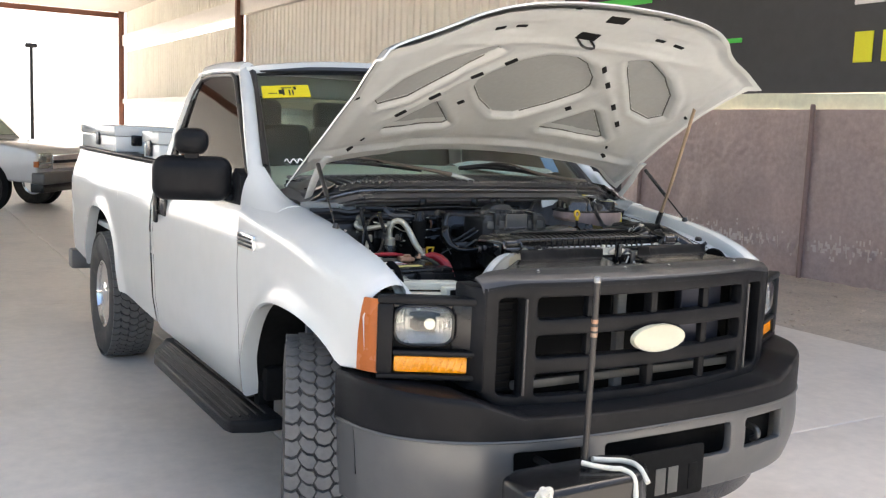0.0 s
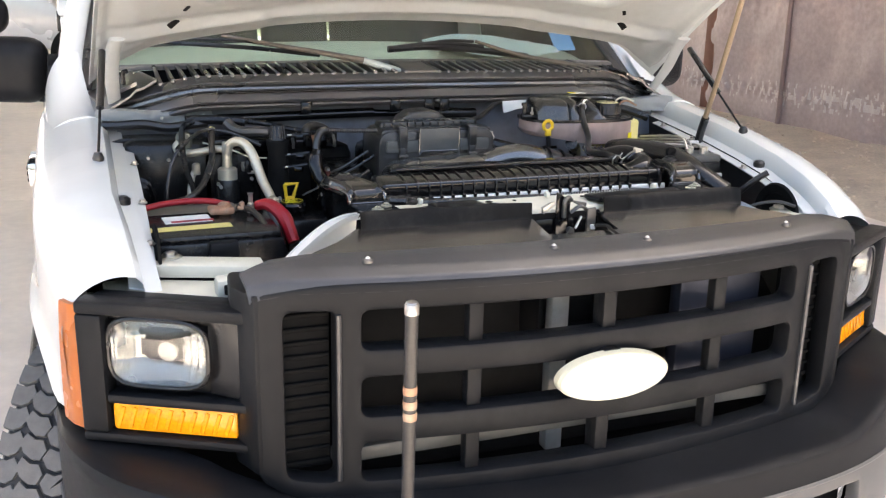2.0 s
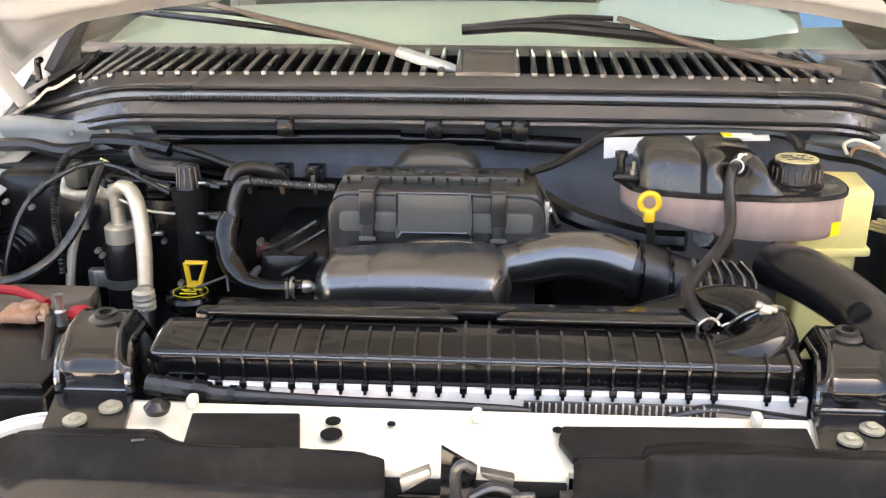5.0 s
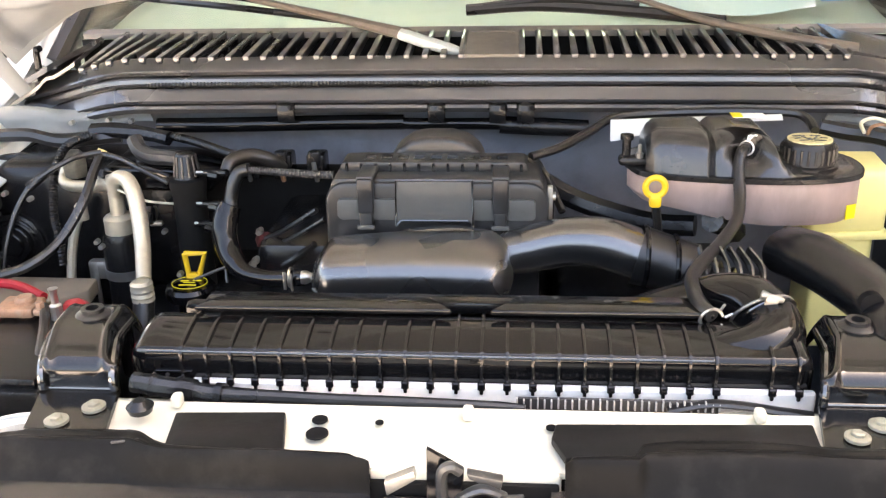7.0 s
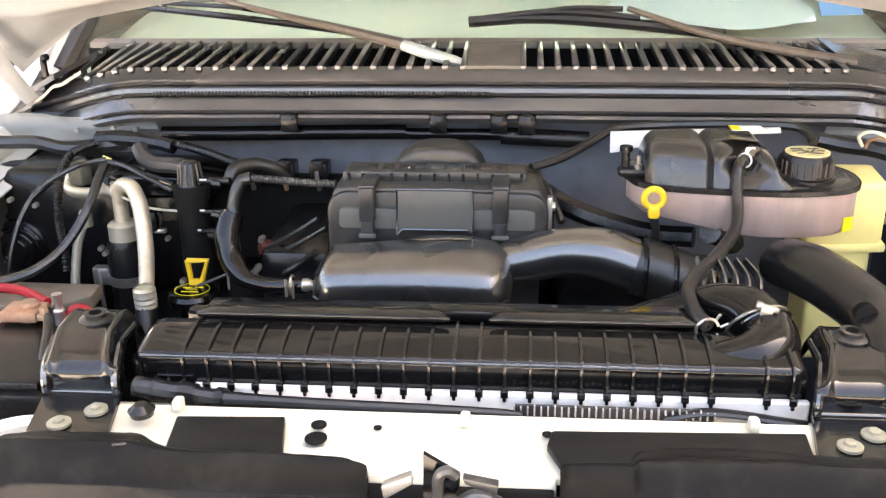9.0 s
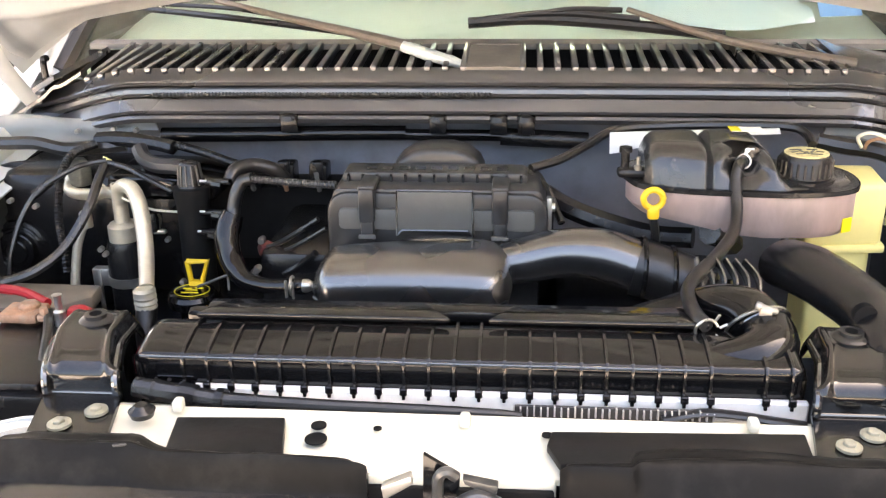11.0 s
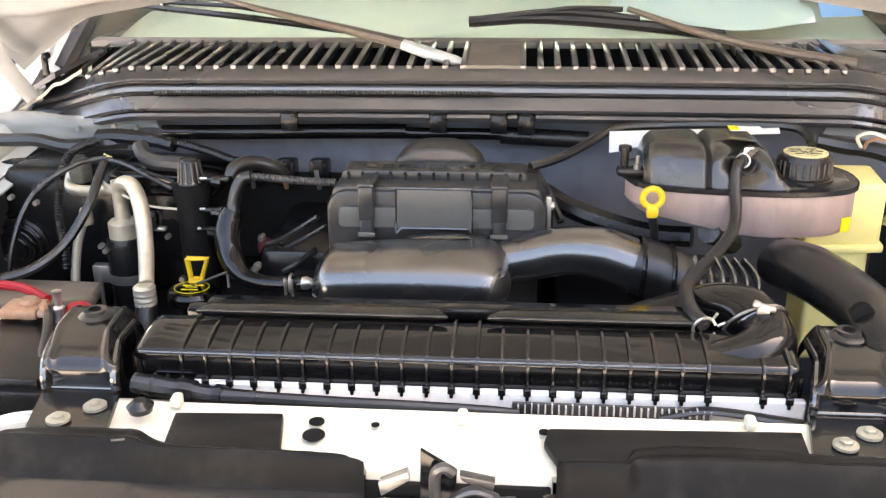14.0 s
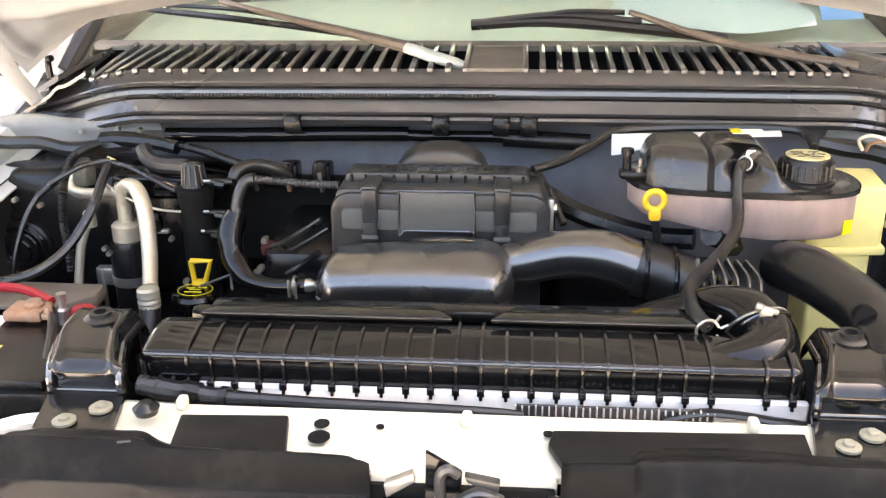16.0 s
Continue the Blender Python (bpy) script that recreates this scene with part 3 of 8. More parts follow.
def body_panel(y0, y1, rocker, top, n=24, lip=True):
    """A side panel (right-hand of the driver, x < 0) with a turned-in lip round the wheel arch."""
    ys = ys_between(y0, y1, n)
    rows = 22
    vs, fs = [], []
    for y in ys:
        zb, zt = low_edge(y, rocker(y)), top(y)
        vs.append((-side_x(zb, y) + 0.07, y, zb + 0.01))
        vs.append((-side_x(zb, y) + 0.012, y, zb))
        for j in range(rows):
            z = zb + 0.006 + (zt - zb - 0.006) * j / (rows - 1)
            vs.append((-side_x(z, y), y, z))
        vs.append((-side_x(zt, y) + 0.045, y, zt + 0.012))
        vs.append((-side_x(zt, y) + 0.06, y, zt - 0.02))
    m = rows + 4
    for i in range(len(ys) - 1):
        fs += [(i * m + j, i * m + j + 1, (i + 1) * m + j + 1, (i + 1) * m + j) for j in range(m - 1)]
    return vs, fs


def fender_top(y):
    return ramp(y, (0.28, 1.085), (0.33, 1.130), (0.38, 1.165), (0.47, 1.204), (0.59, 1.236), (0.72, 1.262), (0.855, 1.284), (1.10, 1.314), (1.38, 1.346), (1.5, 1.36))


def fender():
    ys = sorted(set(ys_between(0.335, 1.43, 30)))
    vs, fs = [], []
    rows = 20
    for y in ys:
        zt = fender_top(y)
        rk = ramp(y, (0.33, 0.857), (0.60, 0.835), (0.615, 0.5), (1.43, 0.50))
        zb = low_edge(y, rk)
        sh = zt - 0.105
        pts = [(side_x(zb, y) - 0.07, zb + 0.01), (side_x(zb, y) - 0.012, zb)]
        zs = max(sh, zb + 0.02)
        for j in range(rows):
            z = zb + 0.006 + (zs - zb - 0.006) * j / (rows - 1)
            pts.append((min(side_x(min(z, 1.12), y), side_x(z, y) + 0.02), z))
        x0 = pts[-1][0]
        xi = ramp(y, (0.335, 0.80), (0.6, 0.825), (1.43, 0.825))
        for k in range(1, 11):
            a = math.pi / 2 * k / 10
            pts.append((xi + 0.035 + (x0 - xi - 0.035) * math.cos(a), zs + (zt - zs) * math.sin(a)))
        pts += [(xi + 0.012, zt - 0.004), (xi, zt - 0.018), (xi - 0.004, zt - 0.045), (xi - 0.035, zt - 0.05)]
        vs += [(-p[0], y, p[1]) for p in pts]
    m = rows + 16
    for i in range(len(ys) - 1):
        fs += [(i * m + j, i * m + j + 1, (i + 1) * m + j + 1, (i + 1) * m + j) for j in range(m - 1)]
    # front return face
    return vs, fs


fl = fender()
part("fender", fl, WHITE, truck)
part("fender", mirrored(fl), WHITE, truck)
for flip in (False, True):
    g = body_panel(1.437, 2.865, lambda y: 0.475, lambda y: ramp(y, (1.437, 1.375), (1.52, 1.285), (1.78, 1.285), (2.0, 1.378), (2.2, 1.385)), 60)
    door = part("door", mirrored(g) if flip else g, WHITE, truck)
    h = join(box(-1.005, -0.985, 2.60, 2.80, 1.13, 1.24, 0.01), box(-1.022, -1.0, 2.735, 2.785, 1.085, 1.27, 0.012))
    part("door_handle", mirrored(h) if flip else h, PLASTIC, door, "black plastic door handle")
    g = body_panel(2.872, 2.915, lambda y: 0.475, lambda y: 1.385, 4)
    part("cab_corner", mirrored(g) if flip else g, WHITE, truck)
    g = body_panel(2.945, 5.47, lambda y: ramp(y, (2.9, 0.50), (3.6, 0.53), (5.0, 0.56), (5.47, 0.60)), lambda y: 1.375, 40)
    bed = part("bed_side", mirrored(g) if flip else g, WHITE, truck)
    g = box(-0.945, -0.80, 2.95, 5.46, 1.385, 1.405, 0.008)
    part("rail_cap", mirrored(g) if flip else g, TRIM, bed, "black plastic rail cap")
    g = join(box(-1.02, -0.995, 1.185, 1.375, 1.135, 1.195, 0.004))
    badge = part("badge", mirrored(g) if flip else g, CHROME, truck, "small chrome fender badge plate")
    for k in range(3):
        b = box(-1.024, -1.018, 1.20, 1.36, 1.145 + 0.016 * k, 1.153 + 0.016 * k, 0.001)
        part("badge_bar", mirrored(b) if flip else b, TRIM, badge)
    # inner arch liners
    for a in (F_AXLE, R_AXLE):
        vs, fs = [], []
        for k in range(25):
            t = math.pi * k / 24
            yy = a - (ARCHES[a][0] + 0.01) * math.cos(t) * 0.9999
            for x in (-0.965, -0.60):
                vs.append((x, yy, arch_z(yy, a, 0.012)))
        fs = [(2 * k, 2 * k + 1, 2 * k + 3, 2 * k + 2) for k in range(24)]
        g = (vs, fs)
        part("wheel_arch_liner", mirrored(g) if flip else g, DARK, truck)
# dark body core, frame rails, bed floor, tailgate
part("underbody", join(box(-0.90, 0.90, 1.33, 3.88, 0.48, 0.62, 0.01), box(-0.90, 0.90, 4.82, 5.4, 0.56, 0.62, 0.01), box(-0.45, 0.45, 0.35, 5.3, 0.40, 0.56, 0.01), box(-0.80, 0.80, 3.85, 4.9, 0.95, 1.0, 0.01)), DARK, truck)
part("bed_floor", join(box(-0.93, 0.93, 2.95, 5.44, 0.86, 0.90, 0.005), box(-0.93, 0.93, 2.945, 2.985, 0.9, 1.38, 0.006)), WHITE, truck)
part("tailgate", box(-0.80, 0.80, 5.42, 5.47, 0.72, 1.38, 0.012), WHITE, truck)
part("rear_bumper", box(-1.0, 1.0, 5.50, 5.66, 0.43, 0.58, 0.02), BUMPER, truck)

# cab: pillars, roof, glass
def cab_corner_upper():
    """Rear cab corner: from the side window's rear edge round to the back panel."""
    zs = span(1.36, 1.945, 18)
    vs, fs = [], []
    for z in zs:
        xs = ramp(z, (1.36, 0.945), (1.5, 0.915), (1.8, 0.812), (1.87, 0.778), (1.92, 0.715), (1.945, 0.63))
        yb = ramp(z, (1.36, 2.94), (1.7, 2.915), (1.85, 2.865), (1.92, 2.80), (1.945, 2.68))
        yw = ramp(z, (1.36, 2.80), (1.6, 2.755), (1.78, 2.69), (1.86, 2.62), (1.945, 2.50))
        r = 0.07
        ring_ = [(xs - 0.03, yw + 0.004), (xs, yw), (xs + 0.004, (yw + yb - r) / 2)]
        ring_ += [(xs - r + r * math.cos(math.pi / 2 * k / 6), yb - r + r * math.sin(math.pi / 2 * k / 6)) for k in range(7)]
        ring_.append((0.55, yb))
        vs += [(-x, y, z) for x, y in ring_]
    m = 11
    for i in range(len(zs) - 1):
        fs += [(i * m + j, i * m + j + 1, (i + 1) * m + j + 1, (i + 1) * m + j) for j in range(m - 1)]
    return vs, fs


A0, A1 = (-0.905, 1.42, 1.335), (-0.762, 2.06, 1.862)
B0, B1 = (-0.90, 2.86, 1.375), (-0.745, 2.78, 1.865)
for flip in (False, True):
    pil = tube([A0, (-0.893, 1.54, 1.455), (-0.836, 1.78, 1.675), A1], 0.034, 12, 8, True, [0.040, 0.034, 0.032, 0.032], 0.9)
    part("front_pillar", mirrored(pil) if flip else pil, WHITE, truck)
    pil = tube([(-0.752, 2.06, 1.875), (-0.756, 2.4, 1.888), (-0.742, 2.70, 1.882)], 0.040, 12, 6)
    part("roof_rail", mirrored(pil) if flip else pil, WHITE, truck)
    pil = cab_corner_upper()
    part("rear_pillar", mirrored(pil) if flip else pil, WHITE, truck)
    q = [(-0.905, 1.53, 1.395), (-0.922, 2.79, 1.385), (-0.792, 2.68, 1.862), (-0.782, 2.10, 1.858)]
    sw = ([*q, *[(x + 0.006, y, z) for x, y, z in q]], [(3, 2, 1, 0), (4, 5, 6, 7), (1, 5, 4, 0), (2, 6, 5, 1), (3, 7, 6, 2), (0, 4, 7, 3)])
    w = part("side_window", mirrored(sw) if flip else sw, TINTED, truck, "side window glass")
    w.visible_shadow = False
    seal = tube([(-0.922, 1.53, 1.395), (-0.932, 2.79, 1.39), (-0.818, 2.705, 1.78), (-0.798, 2.64, 1.843), (-0.789, 2.5, 1.862), (-0.789, 2.17, 1.858), (-0.797, 2.10, 1.832), (-0.922, 1.53, 1.395)], 0.011, 8, 1)
    q = [(-0.94, 1.52, 1.275), (-0.955, 1.80, 1.275), (-0.91, 2.02, 1.39), (-0.89, 1.53, 1.40)]
    dp = ([*q, *[(x + 0.006, y, z) for x, y, z in q]], [(3, 2, 1, 0), (4, 5, 6, 7), (1, 5, 4, 0), (2, 6, 5, 1), (3, 7, 6, 2), (0, 4, 7, 3)])
    dw = part("side_window_drop", mirrored(dp) if flip else dp, TINTED, truck, "lowered front corner of the side window")
    dw.visible_shadow = False
    part("window_seal", mirrored(seal) if flip else seal, RUBBER, truck)


def roof_fn(u, v):
    x = u * (0.768 - 0.02 * v)
    y = 2.03 + v * 0.86 - 0.08 * (1 - abs(u) ** 2) * (1 - v) + 0.02 * (1 - u * u) * v
    return (x, y, 1.89 + 0.075 * (1 - abs(u) ** 2.5) * (0.55 + 0.45 * math.sin(math.pi * min(1, 0.15 + v * 0.8))))


part("roof", sheet(roof_fn, span(-1, 1, 25), span(0, 1, 16), (0, 0, -0.035)), WHITE, truck)
part("cab_back", join(box(-0.86, 0.86, 2.86, 2.90, 0.9, 1.40, 0.02), box(-0.74, 0.74, 2.82, 2.86, 1.78, 1.9, 0.02), box(-0.80, -0.62, 2.84, 2.88, 1.38, 1.80, 0.02), box(0.62, 0.80, 2.84, 2.88, 1.38, 1.80, 0.02)), WHITE, truck)
rw = part("rear_window", box(-0.63, 0.63, 2.85, 2.856, 1.38, 1.80, 0.002), REARGLASS, truck, "rear window glass")
rw.visible_shadow = False


def shield(u, v):
    """Windshield: u across, v up; bows forward in the middle."""
    x = u * (0.872 - 0.137 * v)
    y = 1.425 - 0.105 * (1 - u * u) + v * (0.62 + 0.02 * (1 - u * u))
    return (x, y, 1.350 + 0.520 * v + 0.035 * (1 - u * u))


ws = part("windshield", sheet(shield, span(-1, 1, 25), span(-0.12, 1, 14), (0, 0.005, -0.004)), GLASS, truck, "tinted windshield glass")
ws.visible_shadow = False
part("windshield_surround", tube([shield(-1, v) for v in span(0, 1, 5)] + [shield(u, 1.0) for u in span(-0.95, 0.95, 9)] + [shield(1, v) for v in span(1, 0, 5)], 0.022, 8, 3), RUBBER, truck)
for flip in (False, True):
    def cowl_side(u, v):
        y = 1.12 + 0.345 * u
        a = v * math.pi / 2
        zb, zt = fender_top(y) - 0.085, fender_top(y) + 0.004 + 0.095 * u ** 2.2
        return (-0.978 + (0.112 - 0.030 * u) * (1 - math.cos(a)), y, zb + (zt - zb) * math.sin(a))
    g = sheet(cowl_side, span(0, 1, 18), span(0, 1, 14), (0.02, 0, -0.004))
    part("cowl_side", mirrored(g) if flip else g, WHITE, truck)
# cab interior
part("dashboard", sheet(lambda u, v: (u * 0.82, 1.44 + v * 0.50 - 0.10 * (1 - u * u) * (1 - v), 1.375 + 0.03 * (1 - u * u) + 0.045 * ease(0.1, 0.8, v)), span(-1, 1, 17), span(0, 1, 8), (0, 0, -0.1)), DASH, truck)
part("cab_floor_tub", join(box(-0.88, 0.88, 1.45, 2.86, 0.60, 0.64, 0.01), box(-0.93, -0.88, 1.46, 2.85, 0.6, 1.38, 0.01), box(0.88, 0.93, 1.46, 2.85, 0.6, 1.38, 0.01), box(-0.86, 0.86, 1.44, 1.47, 0.6, 1.30, 0.01)), INTERIOR, truck)
for x0, x1 in ((-0.75, -0.16), (-0.14, 0.14), (0.16, 0.75)):
    seat = part("seat", join(box(x0, x1, 2.1, 2.62, 0.85, 1.02, 0.05, 3), moved(box(x0, x1, -0.07, 0.07, 0.0, 0.66, 0.05, 3), pose(0, 2.62, 0.98, -12, 0, 0))), INTERIOR, truck)
    part("headrest", box((x0 + x1) / 2 - 0.13, (x0 + x1) / 2 + 0.13, 2.70, 2.79, 1.60, 1.76, 0.04, 3), INTERIOR, seat)
wheel_rim = []
for k in range(25):
    a = 2 * math.pi * k / 24
    wheel_rim.append((0.42 + 0.19 * math.cos(a), 1.98 + 0.08 * math.sin(a), 1.27 + 0.17 * math.sin(a)))
part("steering_wheel", join(tube(wheel_rim, 0.016, 8, 2), tube([(0.23, 1.98, 1.27), (0.61, 1.98, 1.27)], 0.02, 8, 1), tube([(0.42, 1.98, 1.27), (0.42, 1.75, 1.16)], 0.035, 8, 1)), INTERIOR, truck)
def on_shield(u, v):
    p = Vector(shield(u, v))
    return p + Vector((0.15 * u, -0.66, 0.75)).normalized() * 0.004


stk = part("windshield_sticker", sheet(lambda u, v: on_shield(-0.960 + 0.285 * u, 0.752 + 0.108 * v), span(0, 1, 10), span(0, 1, 4), (0, 0.002, -0.002)), STICKER, truck, "yellow rectangular sticker with handwritten marks")
for u0, u1, v0, v1 in ((0.34, 0.42, 0.25, 0.6), (0.42, 0.46, 0.15, 0.7), (0.55, 0.58, 0.15, 0.6), (0.62, 0.65, 0.15, 0.6), (0.40, 0.62, 0.72, 0.8), (0.66, 0.72, 0.6, 0.85), (0.12, 0.3, 0.3, 0.36)):
    part("marker_stroke", sheet(lambda u, v: on_shield(-0.960 + 0.285 * (u0 + (u1 - u0) * u), 0.752 + 0.108 * (v0 + (v1 - v0) * v)) + Vector((0, -0.0012, 0.0012)), span(0, 1, 3), span(0, 1, 3)), RUBBER, stk)
part("windshield_writing", tube([on_shield(-0.90 + 0.012 * k, 0.22 + 0.018 * math.sin(k * 2.2)) for k in range(9)], 0.003, 6, 4), PAPER, truck, "small white chalk mark on the windshield")

# hood: built shut, then swung up about the hinge line
HINGE_Y, HINGE_Z, HOOD_OPEN = 1.22, 1.40, 47.33
HM = Matrix.Translation((0, HINGE_Y, HINGE_Z)) @ Matrix.Rotation(radians(-HOOD_OPEN), 4, "X") @ Matrix.Translation((0, -HINGE_Y, -HINGE_Z))


def hood_front(x):
    """Front outline: a nose over the grille, stepping back to ears over the headlamps."""
    return ramp(abs(x), (0.0, 0.070), (0.2, 0.074), (0.37, 0.090), (0.48, 0.118), (0.56, 0.160), (0.62, 0.215), (0.68, 0.252), (0.78, 0.295), (0.87, 0.345))


def hood_y(u, v):
    """v 0 at the nose, 1 at the rear edge."""
    front = hood_front(u * 0.865)
    rear = HOOD_REAR + 0.09 * ease(0.80, 1.0, abs(u))
    return front + (rear - front) * v


HOOD_REAR = 1.168


def hood_half(v):
    return ramp(v, (0.0, 0.868), (0.12, 0.850), (0.3, 0.832), (0.6, 0.836), (1.0, 0.858))


def hood_z(u, v):
    y, x = hood_y(u, v), u * hood_half(v)
    mid = ramp(y, (0.0, 1.161), (0.08, 1.201), (0.2, 1.259), (0.35, 1.316), (0.5, 1.373), (0.65, 1.420), (0.8, 1.467), (1.0, 1.525), (1.2, 1.576), (1.4, 1.620))
    drop = 0.172 * x * x + 0.02 * x ** 6 + 0.030 * ease(0.955, 1.0, abs(u)) + 0.030 * (1 - ease(0.0, 0.06, v))
    return mid - drop + 0.008 * ease(0.50, 0.44, abs(u)) * ease(0.02, 0.2, v)


def hood_top(u, v):
    x = u * hood_half(v)
    return HM @ Vector((x, hood_y(u, v), hood_z(u, v)))


def poly_depth(p, poly):
    """Signed distance inside a polygon (positive inside)."""
    inside, best = False, 1e9
    n = len(poly)
    for i in range(n):
        a, b = poly[i], poly[(i + 1) % n]
        dx, dy = b[0] - a[0], b[1] - a[1]
        t = max(0, min(1, ((p[0] - a[0]) * dx + (p[1] - a[1]) * dy) / (dx * dx + dy * dy)))
        best = min(best, math.hypot(p[0] - a[0] - t * dx, p[1] - a[1] - t * dy))
        if (a[1] > p[1]) != (b[1] > p[1]) and p[0] < dx * (p[1] - a[1]) / dy + a[0]:
            inside = not inside
    return best if inside else -best


# pockets of the pressed inner panel, in (x, y) of the shut hood, for x > 0
POCKETS = [[(-0.02, 0.418), (0.07, 0.425), (0.155, 0.462), (0.245, 0.545), (0.272, 0.60), (0.262, 0.655), (0.17, 0.758), (0.055, 0.845), (-0.02, 0.852)],
           [(0.235, 0.918), (0.385, 0.752), (0.405, 0.752), (0.560, 0.922), (0.545, 0.936), (0.25, 0.934)],
           [(0.30, 0.400), (0.345, 0.382), (0.40, 0.382), (0.53, 0.455), (0.64, 0.555), (0.705, 0.69), (0.665, 0.735), (0.55, 0.70)]]


def pocket_depth(x, y):
    return max(poly_depth((abs(x), y), pk) for pk in POCKETS)


def hood_under(u, v):
    v2 = 0.02 + 0.955 * v
    u2 = u * 0.988
    x, y = u2 * hood_half(v2), hood_y(u2, v2)
    d = 0.040 - 0.014 * ease(0.88, 0.97, abs(u)) - 0.014 * ease(0.985, 1.0, abs(u)) - 0.012 * (1 - ease(0.0, 0.1, v)) - 0.010 * ease(0.93, 1.0, v)
    p = pocket_depth(x, y)
    d += 0.006 * math.exp(-((p + 0.03) / 0.016) ** 2) - 0.021 * ease(-0.014, 0.002, p)
    d += 0.010 * math.exp(-((y - 1.075) / 0.016) ** 2) - 0.006 * math.exp(-((y - 1.035) / 0.016) ** 2) + 0.010 * math.exp(-((y - 0.335) / 0.022) ** 2) * ease(0.62, 0.5, abs(x))
    d += 0.009 * math.exp(-(((abs(x) - 0.223) - (y - 0.462) * 0.93) / 0.028) ** 2) * ease(0.38, 0.46, y) * ease(0.90, 0.80, y)
    d -= 0.008 * math.exp(-(((abs(x) - 0.36) / 0.14) ** 4 + ((y - 0.25) / 0.035) ** 4))
    return HM @ Vector((x, y, hood_z(u2, v2) - d))


hood = part("hood", sheet(hood_top, span(-1, 1, 61), span(0, 1, 41), tuple(HM.to_3x3() @ Vector((0, 0, -0.010)))), WHITE, truck, "white hood swung open")
NU, NV = 241, 181
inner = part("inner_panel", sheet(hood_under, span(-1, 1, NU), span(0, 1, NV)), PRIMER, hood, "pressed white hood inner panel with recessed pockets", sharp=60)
inner.data.materials.append(POCKET_SHADE)
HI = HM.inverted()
# pocket floors get the darker paint, their shade put into the colour
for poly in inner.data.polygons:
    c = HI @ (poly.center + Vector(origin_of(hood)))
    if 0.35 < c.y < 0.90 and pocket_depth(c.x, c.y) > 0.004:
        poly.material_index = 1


def on_hood(x, y, off=0.0):
    u = x / 0.84
    lo, hi = hood_y(u, 0), hood_y(u, 1)
    v = (y - lo) / (hi - lo)
    u = x / hood_half(v)
    return hood_under(u / 0.988, (v - 0.02) / 0.955) + HM.to_3x3() @ Vector((0, 0, -off))


def hood_slot(x, y, length, turn, width=0.014):
    """A small dark slot or rubber plug on the inner panel."""
    a, b = on_hood(x, y), on_hood(x + 0.01, y)
    c = on_hood(x, y + 0.01)
    ex, ey = (b - a).normalized(), (c - a).normalized()
    ez = ex.cross(ey)
    m = Matrix((ex, ey, ez)).transposed().to_4x4()
    m.translation = a
    return moved(box(-length / 2, length / 2, -width / 2, width / 2, -0.003, 0.002, 0.0015, 1), m @ Matrix.Rotation(radians(turn), 4, "Z"))


# dark tubes drawn round the pockets in place of step shadow
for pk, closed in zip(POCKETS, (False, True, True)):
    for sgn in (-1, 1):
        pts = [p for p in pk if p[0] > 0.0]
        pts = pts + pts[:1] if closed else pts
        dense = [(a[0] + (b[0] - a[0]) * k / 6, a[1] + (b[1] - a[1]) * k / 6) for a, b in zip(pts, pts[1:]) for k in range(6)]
        part("pocket_edge", tube([on_hood(sgn * x, y, 0.001) for x, y in dense], 0.0030, 6, 1), EDGE_SHADE, hood)
for s in (-1, 1):
    for x, y, ln, tn, w in ((0.649, 1.045, 0.03, 40, 0.018), (0.223, 0.462, 0.05, 47, 0.020), (0.317, 0.559, 0.05, 47, 0.020), (0.439, 0.687, 0.05, 47, 0.020), (0.538, 0.795, 0.05, 47, 0.020),
                           (0.268, 0.758, 0.03, 45, 0.026), (0.322, 0.247, 0.045, 3, 0.016), (0.413, 0.256, 0.045, 6, 0.016), (0.20, 0.10, 0.020, 0, 0.020), (0.795, 0.66, 0.026, 30, 0.012), (0.62, 0.98, 0.022, 60, 0.010)):
        part("slot", hood_slot(s * x, y, ln, s * tn, w), DARK, hood)
part("latch_opening", hood_slot(0.0, 0.277, 0.095, 4, 0.045), DARK, hood)
part("latch_opening", hood_slot(0.038, 0.160, 0.085, 0, 0.042), DARK, hood)
lm = on_hood(0, 0.30)
part("striker", tube([lm + Vector((-0.03, 0, 0)), lm + Vector((-0.025, -0.03, -0.03)), lm + Vector((0.025, -0.03, -0.03)), lm + Vector((0.03, 0, 0))], 0.005, 8, 3), RUBBER, hood)

# ---- front end ----
def face_y(x):
    return 0.028 + 0.20 * x * x


def round_holes(geo, corner, edge, seg=3):
    """Rounds the corners of the openings in a plate, then its edges."""
    bm = bmesh.new()
    vs = [bm.verts.new(v) for v in geo[0]]
    for f in geo[1]:
        bm.faces.new([vs[i] for i in f])
    bmesh.ops.recalc_face_normals(bm, faces=bm.faces[:])
    loose = [v for v in bm.verts if not v.link_faces]
    bmesh.ops.delete(bm, geom=loose, context="VERTS")
    deep = [e for e in bm.edges if len(e.link_faces) == 2 and abs((e.verts[0].co - e.verts[1].co).normalized().y) > 0.9 and e.calc_face_angle(0) > 0.9]
    bmesh.ops.bevel(bm, geom=deep, offset=corner, segments=seg, affect="EDGES", profile=0.5)
    bm.normal_update()
    sharp = [e for e in bm.edges if len(e.link_faces) == 2 and e.calc_face_angle(0) > 0.75]
    bmesh.ops.bevel(bm, geom=sharp, offset=edge, segments=2, affect="EDGES", profile=0.5)
    return from_bm(bm)


